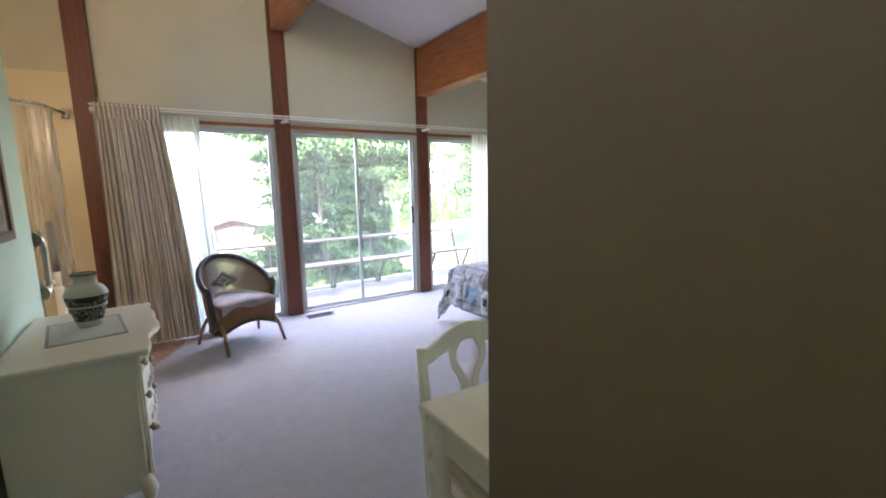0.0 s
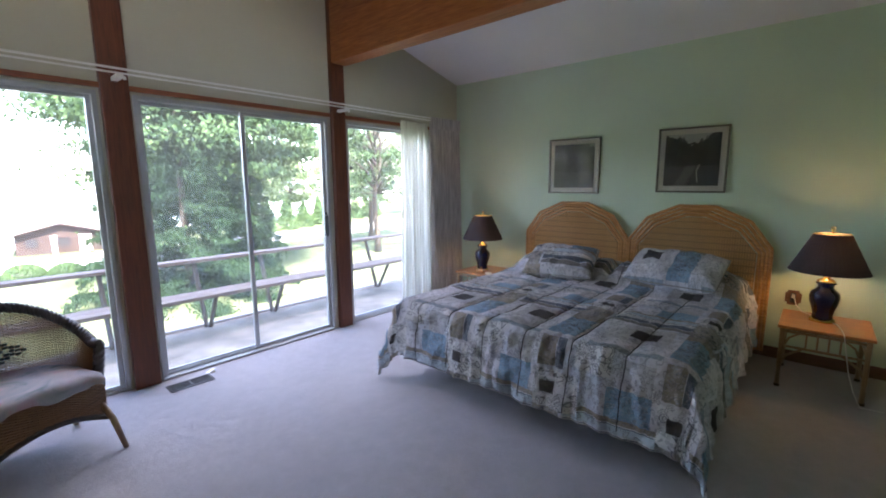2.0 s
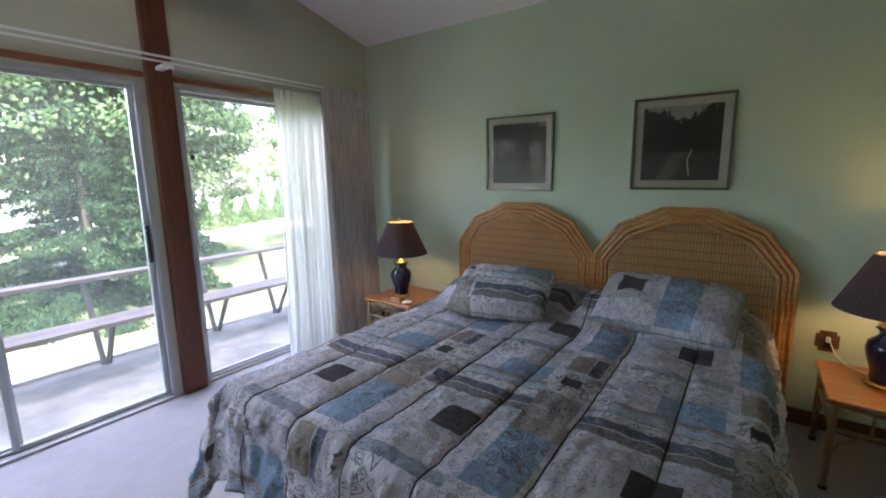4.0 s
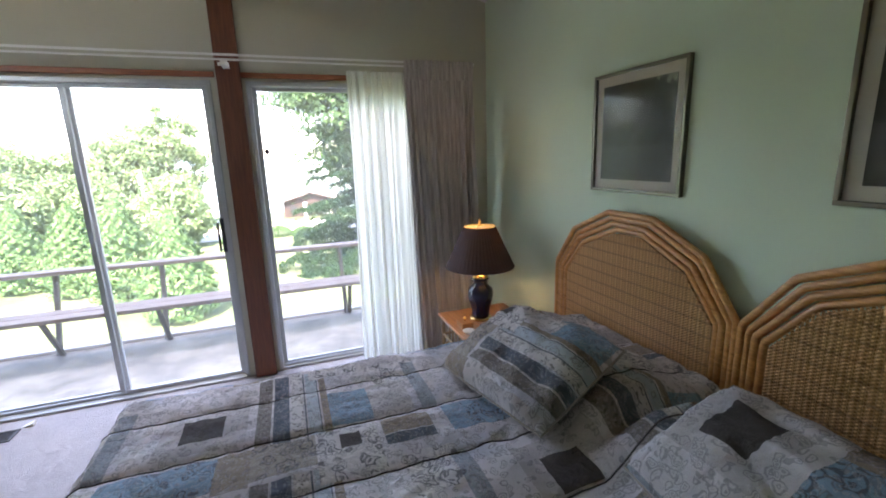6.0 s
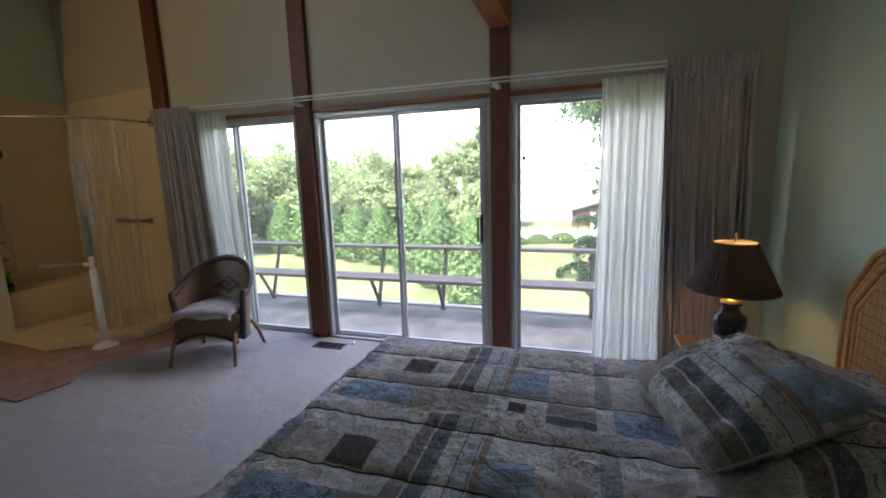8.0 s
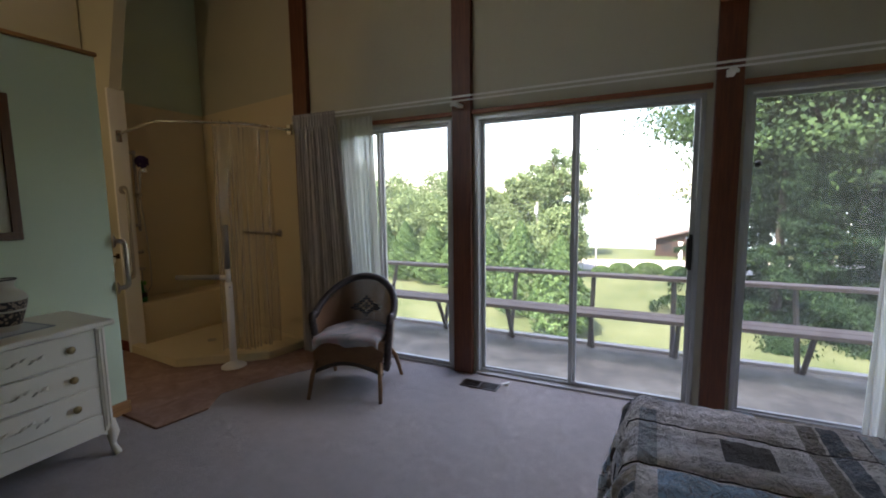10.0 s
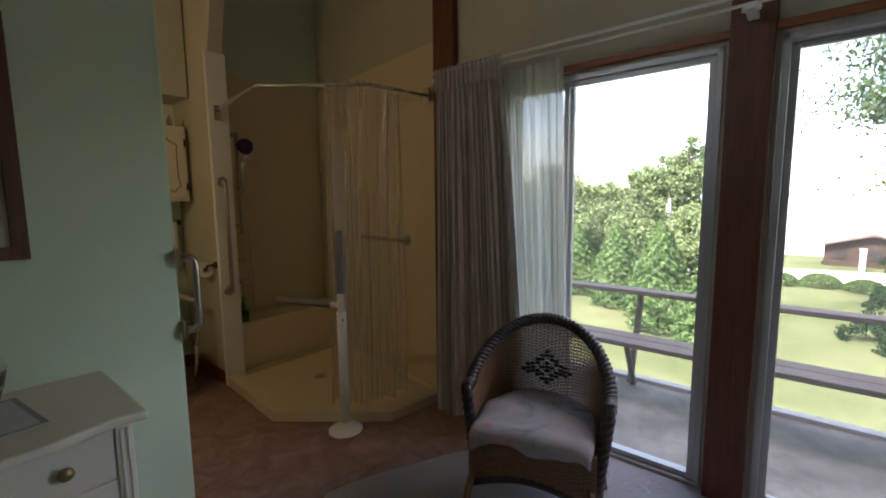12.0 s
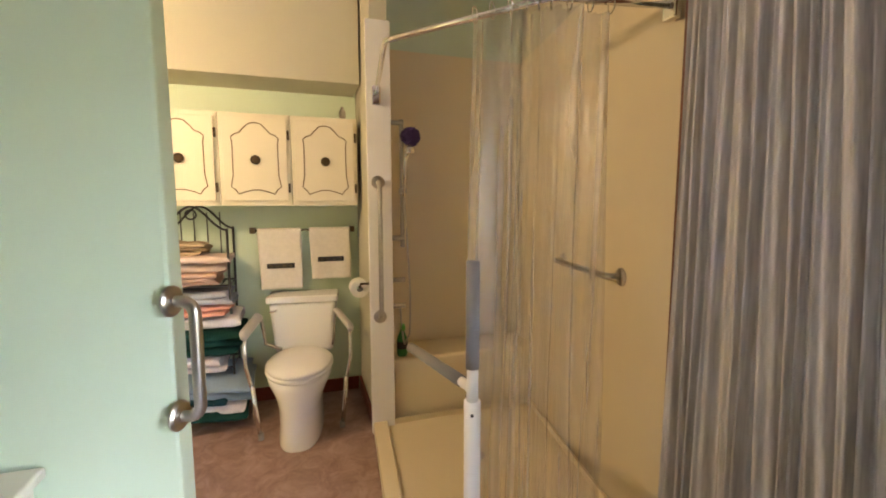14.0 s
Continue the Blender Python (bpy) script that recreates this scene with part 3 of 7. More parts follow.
part("netting", bm, PURPLE, pouf, smooth=True)

GREEN_PL = painted("green_plastic", (0.02, 0.20, 0.05), 0.3)
bottle = thing("spray_bottle", "green plastic spray bottle on the shower bench", "bottle")
bx, by = -1.67, 4.60
part("body", lathe([(0, 0), (0.033, 0), (0.036, 0.02), (0.034, 0.12), (0.014, 0.165), (0.013, 0.18)], 20, (bx, by, 0.451)), GREEN_PL, bottle, smooth=True)
part("trigger_head", boxed(bx - 0.015, bx + 0.05, by - 0.012, by + 0.012, 0.63, 0.67, bevel=0.008), painted("lime_plastic", (0.10, 0.45, 0.08), 0.4), bottle, "lime green spray head")
part("label_band", lathe([(0.0365, 0.05), (0.0368, 0.10)], 20, (bx, by, 0.451)), BLACK, bottle, "dark printed band")

pole = thing("standing_pole", "white floor pole with grey grips on a round base", "support pole")
px, py = -0.300, 4.550
part("base", lathe([(0, 0), (0.105, 0), (0.105, 0.008), (0.09, 0.02), (0.045, 0.035), (0.03, 0.06), (0, 0.06)], 36, (px, py, 0.0)), WHITE, pole, smooth=True)
part("lower_tube", tubed([(px, py, 0.05), (px, py, 0.76)], 0.030, 20), WHITE, pole, smooth=True)
part("upper_tube", tubed([(px, py, 0.75), (px, py, 0.90)], 0.021, 18), WHITE, pole, smooth=True)
part("grip", tubed([(px, py, 0.88), (px, py, 1.26)], 0.024, 18), RUBBER, pole, "grey foam grip", smooth=True)
part("arm", tubed([(px, py, 0.80), (px - 0.10, py - 0.014, 0.80)], 0.018, 14), WHITE, pole, smooth=True)
part("arm_grip", tubed([(px - 0.08, py - 0.011, 0.801), (px - 0.58, py - 0.082, 0.775)], 0.023, 16), RUBBER, pole, "grey foam grip", smooth=True)
part("screw", tubed([(px + 0.028, py - 0.012, 0.72), (px + 0.033, py - 0.014, 0.72)], 0.006, 8), BLACK, pole)

# ---- toilet corner ----
PORCELAIN = painted("white_porcelain", (0.80, 0.79, 0.77), 0.12, 20, 0.01, 0.01)
wc = thing("toilet", "white porcelain toilet with a closed lid against the wall", "toilet", at=pose(-2.27, 4.0, -0.01, 0, 0, -6) @ Matrix.Scale(1.07, 4))


def ellipse_ring(cx, a_front, a_back, b, z, n=40, squeeze=2.0):
    pts = []
    for k in range(n):
        t = k * math.tau / n
        c, s = math.cos(t), math.sin(t)
        a = a_front if c > 0 else a_back
        pts.append((cx + a * math.copysign(abs(c) ** (2 / squeeze), c), b * math.copysign(abs(s) ** (2 / squeeze), s), z))
    return pts


def loft(rings, cap=True):
    bm = bmesh.new()
    vs = [[bm.verts.new(p) for p in r] for r in rings]
    n = len(rings[0])
    for a, b in zip(vs, vs[1:]):
        for k in range(n):
            bm.faces.new((a[k], a[(k + 1) % n], b[(k + 1) % n], b[k]))
    if cap:
        bm.faces.new(vs[0][::-1])
        bm.faces.new(vs[-1])
    return bm


part("bowl", loft([ellipse_ring(0.40, 0.335, 0.26, 0.125, 0, squeeze=2.6), ellipse_ring(0.40, 0.335, 0.26, 0.125, 0.015, squeeze=2.6), ellipse_ring(0.40, 0.325, 0.25, 0.120, 0.10, squeeze=2.5),
                   ellipse_ring(0.41, 0.315, 0.25, 0.122, 0.20, squeeze=2.3), ellipse_ring(0.42, 0.315, 0.26, 0.148, 0.275), ellipse_ring(0.44, 0.302, 0.27, 0.18, 0.345), ellipse_ring(0.45, 0.29, 0.27, 0.187, 0.395)]), PORCELAIN, wc, smooth=True)
part("seat", loft([ellipse_ring(0.45, 0.295, 0.24, 0.19, 0.396), ellipse_ring(0.45, 0.30, 0.24, 0.195, 0.405), ellipse_ring(0.45, 0.295, 0.24, 0.19, 0.416)]), WHITE, wc, smooth=True)
part("lid", loft([ellipse_ring(0.45, 0.29, 0.24, 0.187, 0.419), ellipse_ring(0.45, 0.298, 0.24, 0.193, 0.428), ellipse_ring(0.45, 0.285, 0.23, 0.18, 0.441), ellipse_ring(0.45, 0.18, 0.15, 0.10, 0.445)]), WHITE, wc, "white closed lid", smooth=True)
part("tank", loft([[(0.02, -0.19, 0.39), (0.20, -0.18, 0.39), (0.20, 0.18, 0.39), (0.02, 0.19, 0.39)], [(0.015, -0.215, 0.73), (0.215, -0.21, 0.73), (0.215, 0.21, 0.73), (0.015, 0.215, 0.73)]]), PORCELAIN, wc)
round_off(wc.children[-1], 0.025, 4)
round_off(part("tank_lid", boxed(0.008, 0.228, -0.225, 0.225, 0.732, 0.775), PORCELAIN, wc), 0.012, 3)
part("flush_lever", tubed([(0.222, -0.16, 0.69), (0.24, -0.16, 0.69), (0.243, -0.20, 0.683)], 0.007, 8), CHROME, wc, "chrome lever")

rails = thing("toilet_safety_frame", "chrome toilet safety frame with grey plastic armrests", "safety frame")
for s, yf, yt in ((-1, 3.705, 3.635), (1, 4.20, 4.265)):
    yi = 4.0 + s * 0.17
    part("leg", tubed([(-1.70, yf, 0.0), (-1.70, (yf * 2 + yt) / 3, 0.20), (-1.705, (yf + yt) / 2, 0.34)], 0.014, 12), CHROME, rails, smooth=True)
    part("foot", lathe([(0, 0), (0.019, 0), (0.017, 0.04), (0, 0.04)], 14, (-1.70, yf, 0)), RUBBER, rails)
    part("arm_tube", tubed([(-1.705, (yf + yt) / 2, 0.32), (-1.72, yt, 0.46), (-1.71, yt, 0.59), (-1.74, yt, 0.645), (-1.80, yt - s * 0.01, 0.665), (-1.98, yt - s * 0.06, 0.70), (-2.03, yt - s * 0.07, 0.68), (-2.05, yt - s * 0.08, 0.60), (-2.05, yt - s * 0.09, 0.50), (-2.05, yi, 0.45)], 0.012, 12), CHROME, rails, smooth=True)
    part("armrest", tubed([(-1.69, yt, 0.655), (-1.72, yt, 0.668), (-1.98, yt - s * 0.06, 0.71), (-2.01, yt - s * 0.065, 0.70)], [0.022, 0.031, 0.031, 0.024], 14, ry=0.7), painted("grey_plastic", (0.45, 0.43, 0.40), 0.5), rails, "grey padded armrest", smooth=True)

# wall cabinets above the toilet
CAB = painted("antique_white_cabinet", (0.74, 0.68, 0.54), 0.4, 90, 0.04, 0.06)
GOLDLINE = painted("worn_bronze_line", (0.16, 0.10, 0.04), 0.5)


def arch_outline(y0, y1, z0, z1):
    w, h = y1 - y0, z1 - z0
    right = [(0.0, 0.0), (0.06, 0.0), (0.12, -0.02), (0.18, -0.045), (0.30, -0.055), (0.35, -0.06)]
    pts = [(0.5, 1.0), (0.62, 0.985), (0.74, 0.91), (0.80, 0.86), (0.90, 0.84), (0.97, 0.80), (0.95, 0.72), (0.955, 0.30), (1.0, 0.14), (0.92, 0.10), (0.86, 0.04), (0.74, 0.07), (0.6, 0.095), (0.5, 0.10)]
    full = pts + [(1 - a, b) for a, b in pts[-2:0:-1]]
    return [(y0 + a * w, z0 + b * h) for a, b in full]


for k, yc in enumerate((2.865, 3.295, 3.725, 4.155)):
    c = thing("wall_cabinet", "antique white bathroom wall cabinet with an arched door", "cabinet", "bathroom wall cabinets")
    y0, y1 = yc - 0.2135, yc + 0.2135
    part("body", boxed(-2.275, -1.985, y0, y1, 1.445, 2.03, bevel=0.003), CAB, c)
    d = part("door", boxed(-1.984, -1.964, y0 + 0.022, y1 - 0.022, 1.475, 2.0, bevel=0.006), CAB, c, "panelled door with a bronze line")
    o = arch_outline(y0 + 0.065, y1 - 0.065, 1.50, 1.97)
    part("moulding", tubed([(-1.963, a, b) for a, b in o], 0.0035, 6, closed=True), GOLDLINE, d)
    kn = part("knob", lathe([(0, 0.028), (0.018, 0.026), (0.030, 0.018), (0.027, 0.010), (0.012, 0.006), (0.010, 0.0)], 24), BRONZE, d, "round dark bronze knob", smooth=True)
    kn.matrix_basis = Matrix.Translation((-1.963, yc, 1.735)) @ pose(0, 0, 0, 0, 90, 0)
    for z in (1.56, 1.90):
        part("hinge", boxed(-1.985, -1.958, y1 - 0.022, y1 - 0.008, z - 0.03, z + 0.03, bevel=0.003), BRONZE, d, "dark bronze hinge")
jar = thing("small_bottle", "small grey bottle on top of the wall cabinet", "bottle")
part("glass", lathe([(0, 0), (0.02, 0), (0.022, 0.05), (0.01, 0.065), (0.01, 0.08), (0, 0.08)], 16, (-2.02, 4.28, 2.031)), STEEL, jar, smooth=True)

bar = thing("towel_bar", "dark metal towel bar on the mint wall", "towel bar")
part("bar", tubed([(-2.20, 3.66, 1.27), (-2.20, 4.345, 1.27)], 0.008, 10), BRONZE, bar, smooth=True)
for y in (3.66, 4.345):
    part("bracket", boxed(-2.28, -2.185, y - 0.017, y + 0.017, 1.25, 1.29, bevel=0.004), BRONZE, bar)
TOWEL_W = towel_material("white_terry", (0.74, 0.70, 0.64))
for yc, w, drop in ((3.84, 0.29, 0.42), (4.185, 0.29, 0.36)):
    t = thing("hand_towel", "white hand towel with a dark band over the towel bar", "towel", "towels on the bar")

    def hang(u, v, yc=yc, w=w, drop=drop, off=0.012):
        s = (v - 0.42) * 2
        y = yc + (u - 0.5) * w * (1 - 0.04 * abs(s)) + 0.004 * math.sin(v * 9)
        if abs(s) < 0.06:
            a = s / 0.06 * math.pi / 2
            return (-2.20 + off * math.sin(a), y, 1.27 + off * math.cos(a))
        d = (abs(s) - 0.06) * drop / 1.1
        return (-2.20 + math.copysign(off + 0.006 * math.sin(u * 9) * d * 4, s), y, 1.27 - d)

    ob = part("terry", grid(24, 60, hang), TOWEL_W, t, smooth=True)
    sol = ob.modifiers.new("thick", "SOLIDIFY")
    sol.thickness, sol.offset = 0.008, 0
    bz = 1.27 - drop * 0.60
    part("band", boxed(-2.180, -2.176, yc - w * 0.32, yc + w * 0.32, bz - 0.018, bz + 0.018), BLACK, t, "dark woven band")
    for k in range(4):
        bm = bmesh.new()
        a = yc + (k - 1.5) * w * 0.155
        tube(bm, [(-2.1755, a + 0.009 * math.cos(q), bz + 0.009 * math.sin(q)) for q in [j * math.tau / 8 for j in range(8)]], 0.0015, 4, closed=True)
        part("motif", bm, GOLDLINE, t)

paper = thing("toilet_paper_holder", "toilet roll on a dark metal wall holder", "toilet roll")
part("arm", tubed([(-1.66, 4.40, 0.95), (-1.66, 4.33, 0.95), (-1.66, 4.33, 0.93), (-1.80, 4.33, 0.93)], 0.008, 8), BRONZE, paper, smooth=True)
bm = lathe([(0.02, -0.05), (0.058, -0.05), (0.058, 0.05), (0.02, 0.05), (0.02, -0.05)], 32)
part("roll", bm, towel_material("tissue", (0.80, 0.78, 0.74)), paper, "white paper roll").matrix_basis = pose(-1.73, 4.33, 0.915, 0, 90, 0)
part("plate", boxed(-1.685, -1.635, 4.388, 4.40, 0.925, 0.975, bevel=0.004), BRONZE, paper)

# black metal shelf with towels
shelf = thing("towel_rack", "black metal folding shelf rack full of towels", "shelf rack")
X0, X1, Y0, Y1 = -2.26, -2.0, 3.13, 3.53
for x in (X0, X1):
    for y in (Y0, Y1):
        part("leg", tubed([(x, y, 0.0), (x, y, 1.30)], 0.008, 8), BLACK, shelf, smooth=True)
part("arch", tubed([(X1, Y0 + (Y1 - Y0) * k / 24, 1.29 + 0.15 * (0.5 - 0.5 * math.cos(k / 24 * math.tau))) for k in range(25)], 0.007, 8), BLACK, shelf, smooth=True)
part("arch", tubed([(X0, Y0 + (Y1 - Y0) * k / 24, 1.29 + 0.15 * (0.5 - 0.5 * math.cos(k / 24 * math.tau))) for k in range(25)], 0.007, 8), BLACK, shelf, smooth=True)
part("finial", tubed([(X1, (Y0 + Y1) / 2 + 0.03 * math.cos(a), 1.39 + 0.03 * math.sin(a)) for a in [j * math.tau / 12 for j in range(12)]], 0.006, 6, closed=True), BLACK, shelf)
for z in (0.10, 0.38, 0.66, 0.93):
    bm = bmesh.new()
    tube(bm, [(X0, Y0, z), (X1, Y0, z), (X1, Y1, z), (X0, Y1, z)], 0.006, 6, closed=True)
    for k in range(1, 7):
        y = Y0 + (Y1 - Y0) * k / 7
        tube(bm, [(X0, y, z), (X1, y, z)], 0.0035, 5)
    part("shelf", bm, BLACK, shelf)
bm = bmesh.new()
for k in range(1, 5):
    y = Y0 + (Y1 - Y0) * k / 5
    tube(bm, [(X0, y, 0.9), (X0, y, 1.4)], 0.004, 5)
part("back_rods", bm, BLACK, shelf)


def folded(col_name, col, z, h, x1=-1.97, y0=3.15, y1=3.52, layers=2, sag=0.0, seed=0):
    """Soft folded towels lying unevenly; sag drops the front corner."""
    rnd = random.Random(seed)
    ob = thing("folded_towel", "folded %s towel on the black shelf rack" % col_name.replace("_", " "), "towel", "towels on the rack")
    x0 = -2.24
    for k in range(layers):
        za, zb = z + h * k / layers, z + h * (k + 1) / layers
        xa, ya, yb = x1 + rnd.uniform(-0.04, 0.03), y0 + rnd.uniform(-0.01, 0.03), y1 + rnd.uniform(-0.05, 0.02)
        bm = bmesh.new()

        def layer(u, v, za=za, zb=zb, s=k, xa=xa, ya=ya, yb=yb):
            a = v * math.tau
            x = (x0 + xa) / 2 + (xa - x0) / 2 * math.copysign(abs(math.cos(a)) ** 0.3, math.cos(a))
            end = 1 - 0.35 * max(0.0, abs(u - 0.5) * 2 - 0.8) / 0.2
            zz = (za + zb) / 2 + (zb - za) / 2 * end * math.copysign(abs(math.sin(a)) ** 0.55, math.sin(a))
            out = max(0.0, (x - x0) / (xa - x0))
            wob = 0.018 * noise.noise(Vector((x * 7 + seed, u * 3.5, zz * 14 + s))) + 0.008 * noise.noise(Vector((x * 22, u * 9, zz * 30 + seed)))
            y = ya + (yb - ya) * u
            return (x + wob, y + wob * 0.8 + 0.02 * out * math.sin(zz * 40 + seed), zz + wob * 0.7 - sag * out ** 2 * (0.3 + 0.7 * u))
        grid(20, 28, layer, bm)
        bmesh.ops.holes_fill(bm, edges=[e for e in bm.edges if e.is_boundary], sides=40)
        part("fold", bm, towel_material(col_name + "_towel", col), ob, smooth=True)


folded("dark_green", (0.008, 0.045, 0.04), 0.112, 0.05, x1=-1.86, y1=3.60, layers=1, sag=0.05, seed=20)
folded("white", (0.66, 0.62, 0.66), 0.165, 0.05, x1=-1.86, y1=3.58, layers=1, sag=0.07, seed=11)
folded("dark_teal", (0.01, 0.04, 0.05), 0.215, 0.05, x1=-1.88, y1=3.56, layers=1, sag=0.05, seed=2)
folded("pale_blue", (0.22, 0.30, 0.38), 0.265, 0.10, x1=-1.84, y1=3.64, layers=2, sag=0.09, seed=1)
folded("white", (0.72, 0.71, 0.69), 0.387, 0.10, x1=-1.92, y1=3.50, layers=2, sag=0.03, seed=3)
folded("dark_green", (0.004, 0.075, 0.045), 0.49, 0.165, x1=-1.90, y1=3.60, layers=3, sag=0.01, seed=4)
folded("white", (0.66, 0.68, 0.70), 0.667, 0.075, x1=-1.93, y1=3.57, layers=1, sag=0.01, seed=5)
folded("pink", (0.68, 0.34, 0.30), 0.742, 0.065, x1=-1.92, y1=3.54, layers=2, seed=6)
folded("lavender", (0.38, 0.41, 0.50), 0.807, 0.085, x1=-1.93, y1=3.55, layers=2, seed=7)
folded("peach", (0.66, 0.45, 0.36), 0.937, 0.09, x1=-1.93, y1=3.50, layers=3, seed=8)
folded("pale_pink", (0.70, 0.55, 0.48), 1.03, 0.10, x1=-1.92, y1=3.55, layers=2, seed=9)
folded("beige", (0.50, 0.38, 0.26), 1.135, 0.075, x1=-1.95, y1=3.40, layers=3, seed=10)


# ---- bed ----
def fabric(name, base, ink, kind="plain"):
    m = Nodes(name, 0.85, spec=0.2)
    weave = m.noise(420, 2, which="UV")
    blot = m.noise(9, 5, which="UV", rough=0.65)
    c = m.ramp(blot, [(0.3, shade(base, 0.82)), (0.7, base)])
    if kind in ("scroll", "dots"):
        v = m.put("ShaderNodeTexVoronoi", Scale=15.0 if kind == "scroll" else 34.0)
        w = m.put("ShaderNodeTexNoise", Scale=14.0, Detail=2.0)
        m.link(m.c.outputs["UV"], w.inputs["Vector"])
        add = m.t.nodes.new("ShaderNodeVectorMath")
        add.operation = "MULTIPLY_ADD"
        m.link(w.outputs["Color"], add.inputs[0])
        add.inputs[1].default_value = (0.07, 0.07, 0.0)
        m.link(m.c.outputs["UV"], add.inputs[2])
        m.link(add.outputs[0], v.inputs["Vector"])
        ring = m.math("ABSOLUTE", m.math("SUBTRACT", v.outputs["Distance"], 0.40 if kind == "scroll" else 0.18))
        line = m.ramp(ring, [(0.04, (0.85,) * 3), (0.075, (0,) * 3)])
        ring2 = m.math("ABSOLUTE", m.math("SUBTRACT", v.outputs["Distance"], 0.17))
        line2 = m.ramp(ring2, [(0.03, (0.75,) * 3), (0.06, (0,) * 3)])
        c = m.mix(line, c, ink)
        c = m.mix(line2, c, ink)
    if kind == "stripes":
        sep = m.t.nodes.new("ShaderNodeSeparateXYZ")
        m.link(m.c.outputs["UV"], sep.inputs[0])
        s = m.math("FRACT", m.math("MULTIPLY", sep.outputs[0], 11.0))
        c = m.mix(m.ramp(s, [(0.0, (0.9,) * 3), (0.42, (0.9,) * 3), (0.46, (0.1,) * 3), (0.72, (0.1,) * 3), (0.76, (0.5,) * 3), (0.9, (0.5,) * 3)]), c, ink)
    c = m.mix(0.25, c, m.ramp(weave, [(0.35, shade(base, 0.6)), (0.65, shade(base, 1.2))]))
    return m.colour(c).bump(m.math("ADD", weave, m.math("MULTIPLY", m.noise(24, 4, which="UV"), 2.5)), 0.35, 0.004).m


# one printed repeat of the patchwork: (x0, x1, y0, y1, colour) in metres, x along the bed
REPEAT_X, REPEAT_Y = 1.11, 0.66
BLUE, STEELB, KHAKI, COAL = (0.27, 0.40, 0.52), (0.125, 0.15, 0.185), (0.35, 0.295, 0.23), (0.080, 0.070, 0.066)
TAUPE, PALE, ICE, MOUSE = (0.25, 0.225, 0.20), (0.72, 0.69, 0.67), (0.50, 0.57, 0.62), (0.56, 0.525, 0.52)
PRINT = [
    # stripes across the bed
    (0.360, 0.412, 0.00, 0.47, TAUPE), (0.412, 0.420, 0.00, 0.47, PALE), (0.420, 0.478, 0.00, 0.47, STEELB), (0.486, 0.534, 0.00, 0.47, PALE),
    (0.534, 0.540, 0.00, 0.47, STEELB), (0.544, 0.588, 0.00, 0.47, ICE), (0.588, 0.592, 0.00, 0.47, STEELB), (0.598, 0.625, 0.00, 0.47, KHAKI),
    # squares and panels
    (0.04, 0.33, 0.05, 0.33, MOUSE), (0.11, 0.25, 0.11, 0.25, COAL), (0.00, 0.25, 0.49, 0.66, BLUE), (1.03, 1.11, 0.49, 0.66, BLUE),
    (0.25, 0.355, 0.47, 0.66, KHAKI), (0.355, 0.56, 0.49, 0.66, (0.40, 0.355, 0.30)), (0.625, 0.78, 0.03, 0.25, BLUE), (0.56, 0.77, 0.40, 0.66, PALE),
    (0.64, 0.71, 0.54, 0.62, COAL), (0.78, 0.94, 0.03, 0.20, MOUSE), (0.79, 0.97, 0.555, 0.65, KHAKI), (0.79, 0.97, 0.50, 0.55, STEELB),
    (0.82, 1.00, 0.24, 0.44, PALE), (0.97, 1.03, 0.02, 0.40, (0.36, 0.40, 0.44)),
]
DOTTED = [(0.486, 0.534, 0.00, 0.47), (0.360, 0.412, 0.00, 0.47)]
ORNATE = [(0.56, 0.77, 0.40, 0.66), (0.00, 0.25, 0.49, 0.66), (0.82, 1.00, 0.24, 0.44), (0.355, 0.56, 0.49, 0.66)]


